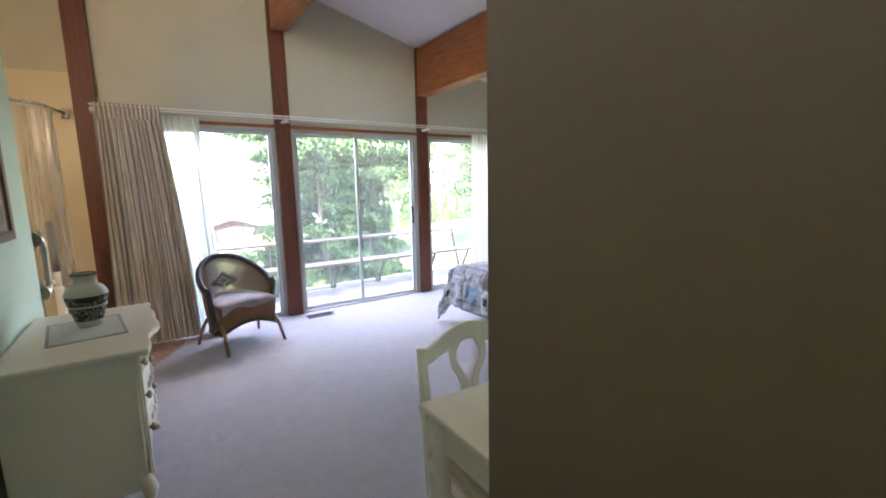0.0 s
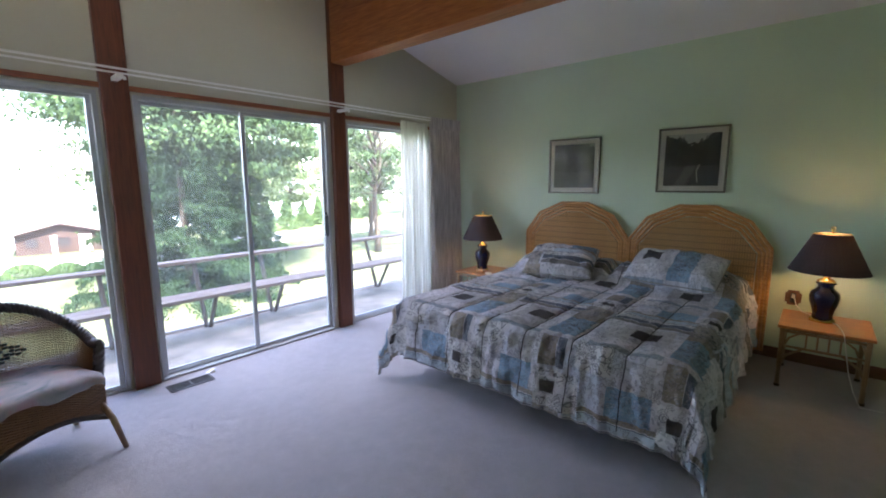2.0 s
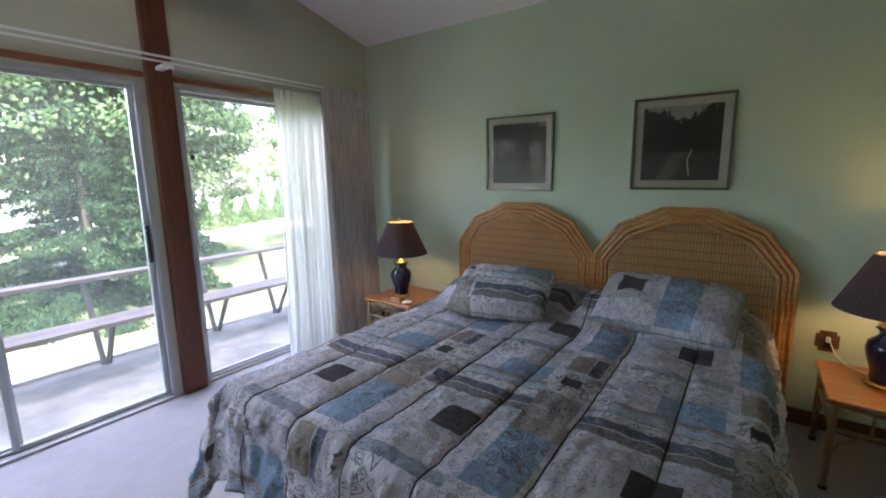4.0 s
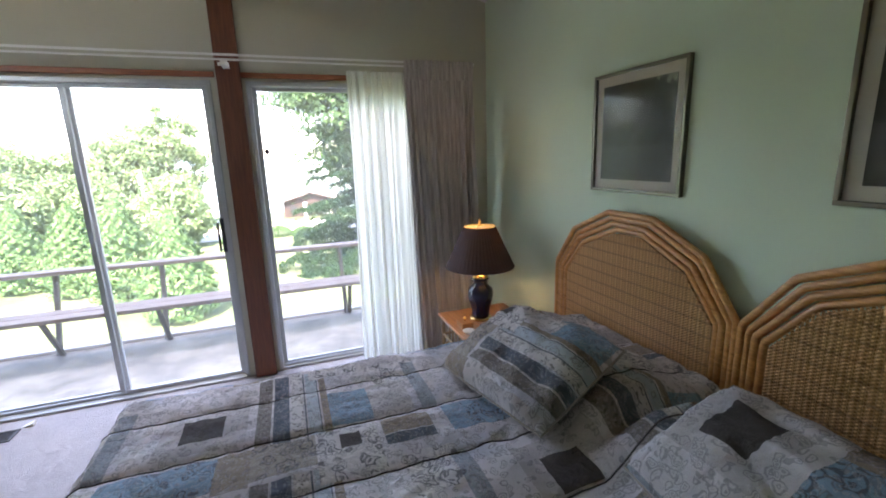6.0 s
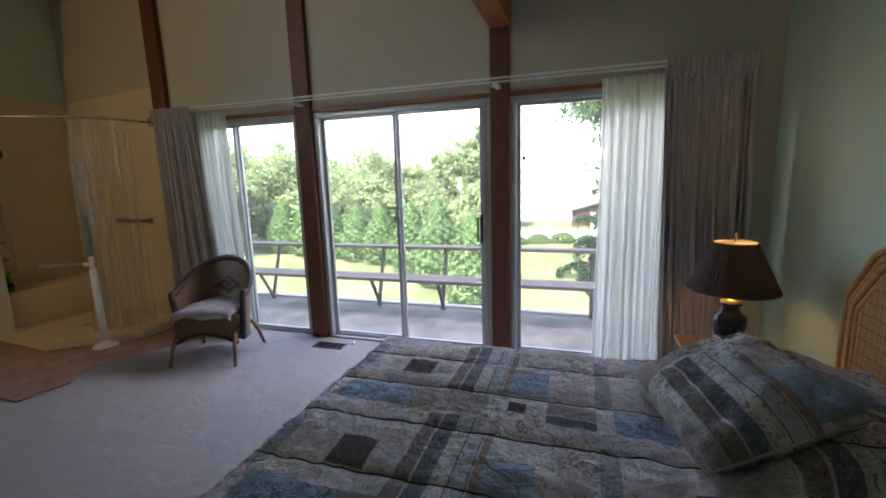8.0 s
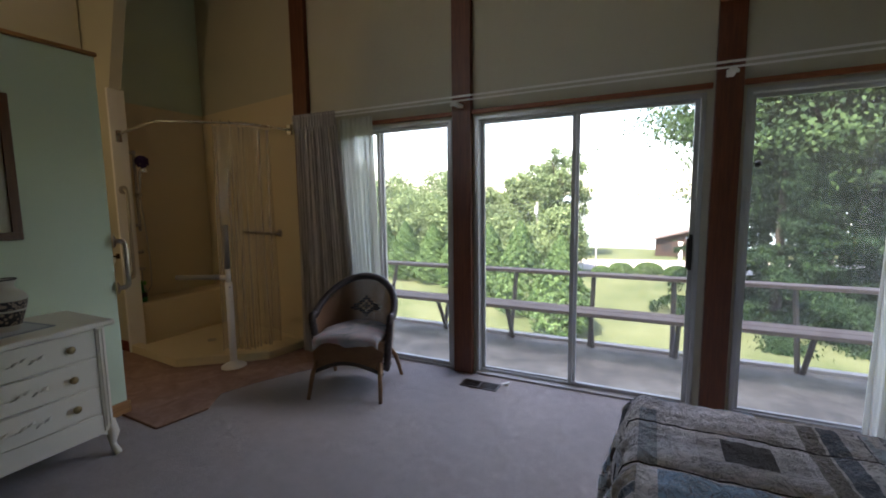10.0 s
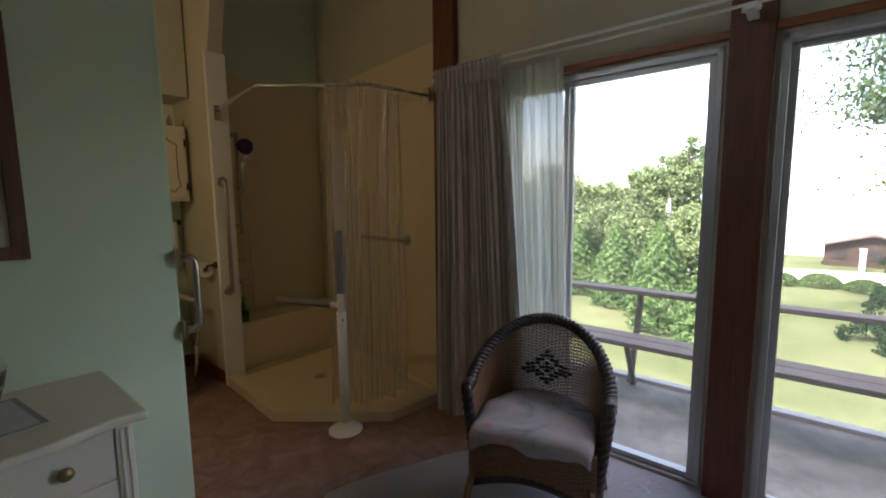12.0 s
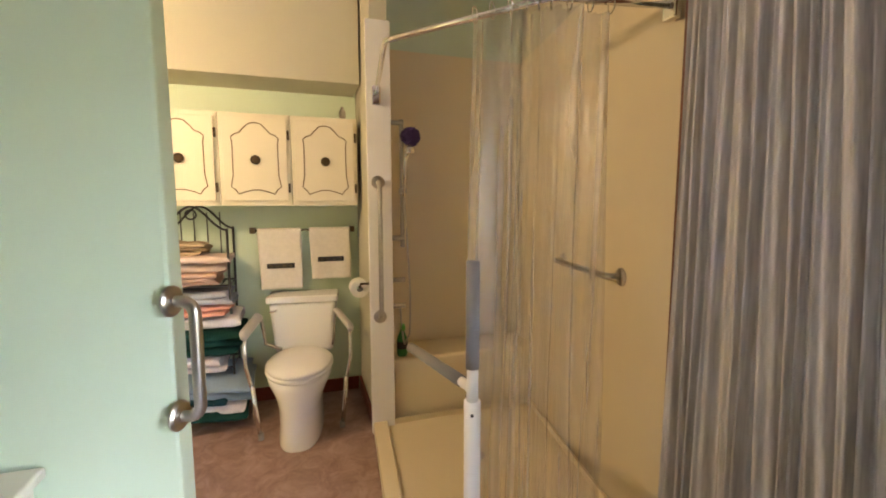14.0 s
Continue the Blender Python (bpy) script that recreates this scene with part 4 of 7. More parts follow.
def patchwork():
    m = Nodes("patchwork_print_cloth", 0.85, spec=0.2)
    sep = m.t.nodes.new("ShaderNodeSeparateXYZ")
    m.link(m.c.outputs["UV"], sep.inputs[0])
    fx = m.math("MULTIPLY", m.math("FRACT", m.math("DIVIDE", m.math("SUBTRACT", sep.outputs[0], 3.13 - 11.1), REPEAT_X)), REPEAT_X)
    fy = m.math("MULTIPLY", m.math("FRACT", m.math("DIVIDE", m.math("SUBTRACT", sep.outputs[1], 2.78 - 6.6), REPEAT_Y)), REPEAT_Y)

    def near(v, a, b):
        n = m.t.nodes.new("ShaderNodeMath")
        n.operation = "COMPARE"
        m.link(v, n.inputs[0])
        n.inputs[1].default_value, n.inputs[2].default_value = (a + b) / 2, (b - a) / 2
        return n.outputs[0]
    ground = m.ramp(m.noise(2.6, 3, which="UV"), [(0.38, (0.66, 0.62, 0.61)), (0.50, (0.76, 0.72, 0.73)), (0.62, (0.60, 0.61, 0.66))])
    for x0, x1, y0, y1, col in PRINT:
        ground = m.mix(m.math("MULTIPLY", near(fx, x0, x1), near(fy, y0, y1)), ground, col)
    def inside(rects):
        total = 0.0
        for x0, x1, y0, y1 in rects:
            total = m.math("ADD", m.math("MULTIPLY", near(fx, x0, x1), near(fy, y0, y1)), total)
        return m.math("MINIMUM", total, 1.0)
    # printed scrolls and florets: dark in the ornate patches, tone on tone elsewhere
    warp = m.put("ShaderNodeTexNoise", Scale=20.0, Detail=2.0)
    m.link(m.c.outputs["UV"], warp.inputs["Vector"])
    add = m.t.nodes.new("ShaderNodeVectorMath")
    add.operation = "MULTIPLY_ADD"
    m.link(warp.outputs["Color"], add.inputs[0])
    add.inputs[1].default_value = (0.06, 0.06, 0.0)
    m.link(m.c.outputs["UV"], add.inputs[2])
    ornate, dotted = inside(ORNATE), inside(DOTTED)
    for scale, at, thick, ink, much, only in ((21.0, 0.42, 0.07, (0.10, 0.10, 0.115), 0.80, ornate), (21.0, 0.19, 0.06, (0.10, 0.10, 0.115), 0.75, ornate), (55.0, 0.16, 0.16, (0.10, 0.085, 0.07), 0.75, dotted),
                                              (36.0, 0.42, 0.085, (0.20, 0.19, 0.20), 0.55, None), (36.0, 0.17, 0.07, (0.20, 0.19, 0.20), 0.50, None), (95.0, 0.30, 0.14, (0.66, 0.63, 0.64), 0.30, None)):
        v = m.put("ShaderNodeTexVoronoi", Scale=scale)
        m.link(add.outputs[0], v.inputs["Vector"])
        ring = m.math("ABSOLUTE", m.math("SUBTRACT", v.outputs["Distance"], at))
        fac = m.ramp(ring, [(thick * 0.5, (much,) * 3), (thick, (0,) * 3)])
        ground = m.mix(m.math("MULTIPLY", fac, only) if only else fac, ground, ink)
    ground = m.mix(m.math("MULTIPLY", inside([r[:4] for r in PRINT if r[4] == COAL]), 0.92), ground, COAL)
    fade = m.ramp(m.noise(3.5, 5, which="UV", rough=0.65), [(0.35, (0.80, 0.80, 0.81)), (0.68, (1.12, 1.12, 1.15))])
    c = m.mix(1.0, ground, fade, "MULTIPLY")
    weave = m.noise(420, 2, which="UV")
    crease = m.noise(17, 6, which="UV", rough=0.68, warp=1.6)
    return m.colour(c).bump(m.math("ADD", m.math("MULTIPLY", weave, 0.4), m.math("MULTIPLY", crease, 4.0)), 0.85, 0.012).m


PATCH = patchwork()
COAL_CLOTH = fabric("dark_stitched_cloth", (0.07, 0.062, 0.062), (0.05, 0.05, 0.05))
BEIGE_CLOTH = fabric("beige_piping_cloth", (0.36, 0.33, 0.30), (0.2, 0.2, 0.2))
CHANNEL = 0.29


bed = thing("bed", "made king bed with a grey and blue patchwork comforter", "bed")
part("base", boxed(3.02, 5.12, 2.04, 3.94, 0.12, 0.32, bevel=0.02), towel_material("box_spring", (0.45, 0.40, 0.36)), bed)
part("mattress", boxed(3.0, 5.13, 2.03, 3.95, 0.32, 0.56, bevel=0.05, seg=3), towel_material("mattress_ticking", (0.6, 0.58, 0.55)), bed)
for x, y in ((3.45, 2.3), (3.45, 3.7), (5.0, 2.14), (5.0, 3.84)):
    part("leg", tubed([(x, y, 0.0), (x, y, 0.13)], 0.025, 10), BLACK, bed)
YC, HALF, FOOT, HEAD = 2.985, 0.955, 2.99, 5.13
OVER_S, OVER_F, SEAM = 0.470833, 0.44, 0.18528
NX, NY = 156, 177


def comforter_at(u, v):
    a = (v - 0.5) * 2 * (HALF + OVER_S)       # across the bed
    b = HEAD - u * (HEAD - FOOT + OVER_F)     # along the bed
    da, db = max(0.0, abs(a) - HALF), max(0.0, FOOT - b)
    sgn = math.copysign(1, a)
    x, y = max(b, FOOT), YC + sgn * min(abs(a), HALF)
    big, small = max(da, db), min(da, db)
    drop = big + (0.34 if sgn > 0 else 0.12) * small
    soft = 0.06
    lower = drop - soft * (1 - math.exp(-drop / soft)) * 0.55
    z = 0.607 - lower
    flare = 0.045 * (1 - math.exp(-drop / 0.08)) + 0.10 * drop
    if da > 0:
        wave = 0.7 * math.sin(b * 21 + 1.3 * sgn + 2 * math.sin(b * 5)) + 0.5 * math.sin(b * 47 + 2 + 3 * db)
        y += sgn * (flare * (da / (big + 1e-6)) + 0.014 * wave * min(1, da / 0.3) + 0.10 * small)
    if db > 0:
        wave = 0.6 * math.sin(a * 19 + 2 * math.sin(a * 6)) + 0.5 * math.sin(a * 53 + 1)
        x -= flare * (db / (big + 1e-6)) + 0.007 * wave * min(1, db / 0.3) + 0.14 * small
    # quilted channels and puffs
    ch = abs(math.sin(math.pi * ((a - SEAM) / CHANNEL)))
    puff = 0.016 * ch ** 0.42 * (1 if big < 0.2 else 0.6)
    wr = 0.010 * noise.noise(Vector((x * 5, y * 9, z * 5))) + 0.007 * noise.noise(Vector((x * 17, y * 26, z * 10))) + 0.004 * noise.noise(Vector((x * 42, y * 60, z * 22)))
    if big > 0.02:
        s_along = (b if da > db else a) * 1.0
        ruck = abs(noise.noise(Vector((s_along * 17, drop * 3.0, sgn)))) + 0.6 * abs(noise.noise(Vector((s_along * 37, drop * 7.0, 5))))
        wr += 0.012 * (0.35 - ruck) * min(1, big / 0.08)
        k = Vector((-(db > 0.02) * 1.0, sgn * (da > 0.02), 0.0)).normalized() * (puff * 0.7 + wr * 2.2)
        x, y = x + k.x, y + k.y
    else:
        z += puff + wr
    # covered sleeping pillows under the cloth
    if b > 4.45:
        t = min(1, (b - 4.45) / 0.25)
        side = min(1.0, max(0.0, (HALF + 0.03 - abs(a)) / 0.14))
        mid = min(1.0, abs(abs(a) - 0.0) / 0.10 + 0.35)
        z += (0.15 - 0.07 * min(1, max(0, (b - 4.85) / 0.2))) * (t * t * (3 - 2 * t)) * side ** 0.5 * mid * (1 if db == 0 else 0)
    if da == 0 and b < 4.40:
        z -= 0.010 * math.exp(-((b - 4.33) / 0.05) ** 2)
    return (x, y, max(z, 0.012))


comforter = part("comforter", grid(NX, NY, comforter_at, uv=lambda u, v: (HEAD - u * (HEAD - FOOT + OVER_F), (v - 0.5) * 2 * (HALF + OVER_S) + YC)), PATCH, bed, "patchwork comforter", smooth=True)
mod = comforter.modifiers.new("thick", "SOLIDIFY")
mod.thickness, mod.offset = 0.012, 1
bm = bmesh.new()
for k in range(-5, 6):
    a = SEAM + k * CHANNEL
    v = 0.5 + a / 2 / (HALF + OVER_S)
    pts = [Vector(comforter_at(i / NX, v)) + Vector((0, 0, 0.002)) for i in range(3, NX - 1)]
    if 0 < v < 1 and abs(a) < HALF:
        tube(bm, pts, 0.0032, 5, cap=False)
part("stitching", bm, COAL_CLOTH, bed, "dark stitched channel lines")


def pillow(label, m, w, h, t, seed, off):
    rnd = random.Random(seed)
    p = thing("pillow", label, "pillow", "pillows on the bed", at=m)
    n = 36

    def side(sg):
        def at(u, v):
            a, b = (u - 0.5) * 2, (v - 0.5) * 2
            body = (max(0.0, 1 - abs(a) ** 3.2) * max(0.0, 1 - abs(b) ** 3.2)) ** 0.42
            pin = 1 - 0.07 * (1 - abs(b) ** 2.0) * 1.0 * abs(a) ** 5
            pin2 = 1 - 0.07 * (1 - abs(a) ** 2.0) * abs(b) ** 5
            wr = 0.030 * noise.noise(Vector((a * 2.2 + seed, b * 2.6, sg * 3))) + 0.016 * abs(noise.noise(Vector((a * 6, b * 3 + seed, sg)))) + 0.006 * noise.noise(Vector((a * 13, b * 13, seed)))
            return (a * w / 2 * pin2, b * h / 2 * pin, sg * (t / 2 * body + wr * min(1, body * 2)))
        return at
    bm = bmesh.new()
    for sg in (1, -1):
        grid(n, n, side(sg), bm, uv=lambda u, v: (u * w + off[0], v * h + off[1]))
    bmesh.ops.remove_doubles(bm, verts=bm.verts[:], dist=0.002)
    bmesh.ops.recalc_face_normals(bm, faces=bm.faces[:])
    part("cushion", bm, PATCH, p, smooth=True)
    edge = [(-1, -1), (1, -1), (1, 1), (-1, 1)]
    pts = []
    for k in range(4):
        a, b = Vector(edge[k]), Vector(edge[(k + 1) % 4])
        for j in range(8):
            q = a.lerp(b, j / 8)
            pin = 1 - 0.07 * (1 - q.y ** 2) * abs(q.x) ** 5
            pin2 = 1 - 0.07 * (1 - q.x ** 2) * abs(q.y) ** 5
            pts.append((q.x * w / 2 * pin2, q.y * h / 2 * pin, 0))
    part("piping", tubed(pts, 0.005, 6, closed=True), BEIGE_CLOTH, p, "beige piping")
    return p


pillow("patchwork sham pillow lying tilted on the bed", pose(4.53, 3.42, 0.75, 0, -24, 12), 0.46, 0.61, 0.18, 3, (3.42, 2.80))
pillow("patchwork sham pillow propped near the headboards", pose(4.68, 2.49, 0.765, 0, -27, -5), 0.42, 0.70, 0.19, 5, (3.04, 2.435))

# rattan headboards
POLE = wooden("honey_rattan_pole", (0.36, 0.15, 0.045), (0.72, 0.37, 0.13), 1, 0.35)


def cane_material():
    m = Nodes("woven_cane", 0.55)
    sep = m.t.nodes.new("ShaderNodeSeparateXYZ")
    m.link(m.c.outputs["Object"], sep.inputs[0])
    wy = m.math("SINE", m.math("MULTIPLY", sep.outputs[1], 330.0))
    wz = m.math("SINE", m.math("MULTIPLY", sep.outputs[2], 520.0))
    h = m.math("ADD", m.math("MULTIPLY", wy, 0.6), m.math("MULTIPLY", m.math("MULTIPLY", wy, wz), 0.9))
    c = m.ramp(m.math("ADD", m.math("MULTIPLY", h, 0.25), 0.5), [(0.2, (0.40, 0.20, 0.07)), (0.8, (0.86, 0.52, 0.24))])
    c = m.mix(m.ramp(m.noise(4, 4), [(0.35, (0.0,) * 3), (0.75, (0.35,) * 3)]), c, (0.46, 0.24, 0.09))
    band = m.math("FRACT", m.math("MULTIPLY", m.math("ADD", sep.outputs[2], m.math("MULTIPLY", m.noise(6, 2), 0.004)), 17.0))
    c = m.mix(m.ramp(band, [(0.0, (0.4,) * 3), (0.10, (0.4,) * 3), (0.2, (0.0,) * 3)]), c, (0.16, 0.08, 0.03))
    return m.colour(c).bump(h, 0.8, 0.004).m


CANE = cane_material()


def headboard(yc):
    hb = thing("headboard", "honey rattan pole headboard with a woven cane panel", "headboard", "headboards of the bed", at=pose(5.205, yc, 0))
    shape = [(-0.565, 0.04), (-0.565, 0.93), (-0.41, 1.145), (-0.145, 1.265), (0.145, 1.265), (0.41, 1.145), (0.565, 0.93), (0.565, 0.04)]

    def inset(d):
        k = [(1.0, 0), (1.0, 0.50), (0.93, 0.86), (0.80, 1.0), (0.80, 1.0), (0.93, 0.86), (1.0, 0.50), (1.0, 0)]
        return [(y - math.copysign(d * s, y), z - d * q) for (y, z), (s, q) in zip(shape, k)]
    for j in range(4):
        o = inset(0.0265 * j)
        pts = []
        for (y0, z0), (y1, z1) in zip(o, o[1:]):
            pts += [(0.0, y0 * (1 - f) + y1 * f, z0 * (1 - f) + z1 * f) for f in (0.02, 0.5, 0.98)]
        part("pole", tubed([(p[0] + (0.006 if j % 2 else 0.0), p[1], p[2]) for p in pts], 0.0145, 12), POLE, hb, smooth=True)
    o = inset(0.098)
    part("cane_panel", prism(bmesh.new(), [(y, z) for y, z in o], -0.002, 0.016, "x"), CANE, hb, "woven cane panel")
    bm = bmesh.new()
    y = -0.45
    while y < 0.455:
        zt = np.interp(abs(y), [0.10, 0.34, 0.46], [1.165, 1.055, 0.88])
        box(bm, -0.0055, -0.002, y, y + 0.0080, 0.3, zt)
        y += 0.0128
    tagged(part("cane_weave", bm, CANE, hb, "vertical cane strands"), "vertical cane strands", "", "", "stuff")
    return hb


headboard(3.612)
headboard(2.462)


# ---- pictures over the bed ----
MAT_BOARD = painted("grey_cream_mount_board", (0.58, 0.56, 0.49), 0.8)
PIC_GLASS = glass_material("picture_glass", (0.97, 0.97, 0.97), 0.02, 0.0, 0.006)


def art_material(name, sky_c, ground_c, path_c, notch, slope, base, field):
    """A dark landscape: tree masses closing on a notch of sky, a paler field or road below."""
    m = Nodes(name, 0.5)
    sep = m.t.nodes.new("ShaderNodeSeparateXYZ")
    m.link(m.c.outputs["Object"], sep.inputs[0])
    y, z = sep.outputs[1], sep.outputs[2]
    n, fine = m.noise(16, 6, rough=0.7), m.noise(60, 4, (1, 1, 0.35))
    tree = m.math("ADD", m.math("MULTIPLY", m.math("ABSOLUTE", m.math("SUBTRACT", y, notch)), slope), m.math("ADD", m.math("MULTIPLY", n, 0.20), m.math("MULTIPLY", fine, 0.08)))
    sky_f = m.ramp(m.math("SUBTRACT", z, m.math("ADD", tree, base)), [(0.0, (0, 0, 0)), (0.012, (1, 1, 1))])
    c = m.mix(m.ramp(n, [(0.35, (0, 0, 0)), (0.75, (1, 1, 1))]), shade(ground_c, 0.35), ground_c)
    low = m.ramp(m.math("SUBTRACT", m.math("ADD", field, m.math("MULTIPLY", n, 0.03)), z), [(0.0, (0, 0, 0)), (0.02, (1, 1, 1))])
    road = m.math("ABSOLUTE", m.math("ADD", m.math("SUBTRACT", y, notch), m.math("MULTIPLY", m.math("SUBTRACT", z, field), 0.55)))
    c = m.mix(low, c, m.mix(m.ramp(m.math("ADD", road, m.math("MULTIPLY", n, 0.03)), [(0.045, (0.9,) * 3), (0.075, (0.15,) * 3)]), ground_c, path_c))
    return m.colour(m.mix(sky_f, c, sky_c)).m


def picture(label, y0, y1, z0, z1, art, x=5.27, sgn=-1, frame_mat=None, fw=0.016, mount=0.045):
    p = thing("picture", label, "framed picture", at=pose(x, (y0 + y1) / 2, (z0 + z1) / 2))
    w, h = (y1 - y0) / 2, (z1 - z0) / 2
    bm = bmesh.new()
    xa, xb = sorted((0.0, sgn * 0.026))
    box(bm, xa, xb, -w, w, h - fw, h, bevel=0.003)
    box(bm, xa, xb, -w, w, -h, -h + fw, bevel=0.003)
    box(bm, xa, xb, -w, -w + fw, -h + fw, h - fw, bevel=0.003)
    box(bm, xa, xb, w - fw, w, -h + fw, h - fw, bevel=0.003)
    part("frame", bm, frame_mat or PEWTER, p, "thin picture frame")
    xa, xb = sorted((sgn * 0.002, sgn * 0.010))
    part("mount", boxed(xa, xb, -w + fw, w - fw, -h + fw, h - fw), MAT_BOARD, p, "pale mount board")
    xa, xb = sorted((sgn * 0.0105, sgn * 0.0125))
    part("print", boxed(xa, xb, -w + fw + mount, w - fw - mount, -h + fw + mount, h - fw - mount), art, p, "dark landscape print")
    xa, xb = sorted((sgn * 0.019, sgn * 0.021))
    part("glazing", boxed(xa, xb, -w + fw, w - fw, -h + fw, h - fw), PIC_GLASS, p, "glass")
    return p


PEWTER = metal("pewter_frame_metal", (0.17, 0.16, 0.135), 0.32)
ART_A = art_material("dark_green_valley_print", (0.20, 0.22, 0.19), (0.050, 0.058, 0.048), (0.085, 0.095, 0.085), -0.30, 0.22, 0.03, -0.07)
ART_B = art_material("dark_road_print", (0.36, 0.37, 0.34), (0.045, 0.046, 0.042), (0.15, 0.15, 0.14), 0.0, 0.42, 0.0, -0.06)
picture("dark valley print in a pewter frame on the mint wall", 3.382, 3.951, 1.365, 1.943, ART_A)
road = picture("dark road print in a pewter frame on the mint wall", 2.266, 2.832, 1.385, 1.967, ART_B)
part("track", tubed([(-0.0128, -0.06, -0.20), (-0.0128, -0.045, -0.10), (-0.0128, -0.07, -0.04)], 0.004, 5), MAT_BOARD, road, "pale painted track")


# ---- table lamps, nightstands ----
NAVY = painted("glazed_navy_ceramic", (0.008, 0.010, 0.035), 0.08, 30, 0.2, 0.01)
SHADE_CLOTH = cloth_sheer("plum_brown_pleated_cloth", (0.155, 0.13, 0.14), 0.0, glow=(0.020, 0.014, 0.014))
SHADE_LINING = cloth_sheer("cream_shade_lining", (0.5, 0.42, 0.30), 0.0, share=0.4)
IVORY_BULB = bpy.data.materials.new("lit_bulb")
IVORY_BULB.use_nodes = True
IVORY_BULB.node_tree.nodes["Principled BSDF"].inputs["Emission Color"].default_value = (1, 0.7, 0.35, 1)
IVORY_BULB.node_tree.nodes["Principled BSDF"].inputs["Emission Strength"].default_value = 6.0


def table_lamp(x, y, z):
    lamp = thing("table_lamp", "lit table lamp with glazed navy urn and plum pleated shade", "lamp", "lamps on the nightstands", at=pose(x, y, z))
    part("foot", lathe([(0, 0), (0.075, 0), (0.078, 0.008), (0.07, 0.018), (0.055, 0.022), (0, 0.022)], 32), BRASS, lamp, "brass foot", smooth=True)
    part("body", lathe([(0.055, 0.022), (0.062, 0.035), (0.058, 0.05), (0.066, 0.09), (0.082, 0.14), (0.088, 0.18), (0.082, 0.215), (0.055, 0.24), (0.045, 0.255), (0.05, 0.275), (0.062, 0.285), (0.05, 0.292), (0, 0.292)], 40), NAVY, lamp, "glazed navy urn", smooth=True)
    part("collar", lathe([(0.05, 0.29), (0.056, 0.30), (0.04, 0.312), (0.022, 0.32), (0.016, 0.345), (0.01, 0.37), (0.01, 0.40), (0, 0.40)], 28), BRASS, lamp, "brass collar", smooth=True)
    part("socket", lathe([(0.018, 0.40), (0.018, 0.45), (0, 0.45)], 16), BRASS, lamp, smooth=True)
    part("bulb", lathe([(0.010, 0.45), (0.016, 0.475), (0.018, 0.495), (0.012, 0.515), (0, 0.52)], 18), IVORY_BULB, lamp, "lit bulb", smooth=True).visible_shadow = False
    part("harp", tubed([(0.0, 0.055 * math.sin(a), 0.54 - 0.115 * math.cos(a)) for a in [k / 16 * math.pi for k in range(17)]] , 0.0025, 6), BRASS, lamp, smooth=True)
    part("shade", lathe([(0.228, 0.372), (0.105, 0.642)], 200, wave=0.012, waves=50), SHADE_CLOTH, lamp, "plum pleated cloth shade", smooth=True)
    part("lining", lathe([(0.224, 0.374), (0.1015, 0.640)], 60), SHADE_LINING, lamp, "cream shade lining", smooth=True)
    part("shade_rim", tubed([(0.228 * math.cos(a), 0.228 * math.sin(a), 0.372) for a in [k * math.tau / 48 for k in range(48)]], 0.004, 6, closed=True), painted("plum_trim", (0.05, 0.03, 0.035), 0.8), lamp, "dark rim")
    part("shade_rim", tubed([(0.105 * math.cos(a), 0.105 * math.sin(a), 0.642) for a in [k * math.tau / 40 for k in range(40)]], 0.003, 6, closed=True), lamp.children[-1].data.materials[0], lamp, "dark rim")
    bm = bmesh.new()
    for k in range(3):
        a = k * math.tau / 3
        tube(bm, [(0, 0, 0.646), (0.105 * math.cos(a), 0.105 * math.sin(a), 0.642)], 0.002, 5)
    part("spider", bm, BRASS, lamp)
    part("finial", lathe([(0, 0.645), (0.009, 0.65), (0.006, 0.66), (0.011, 0.672), (0, 0.69)], 16), BRASS, lamp, "brass finial", smooth=True)
    part("finial_ring", tubed([(0, 0.014 * math.cos(a), 0.68 + 0.014 * math.sin(a)) for a in [k * math.tau / 14 for k in range(14)]], 0.003, 6, closed=True), BRASS, lamp)
    return lamp


TOP_WOOD = wooden("orange_maple_tabletop", (0.32, 0.12, 0.042), (0.50, 0.235, 0.092), 1, 0.3)
BAMBOO = wooden("tan_bamboo_cane", (0.20, 0.12, 0.06), (0.42, 0.29, 0.17), 2, 0.4)


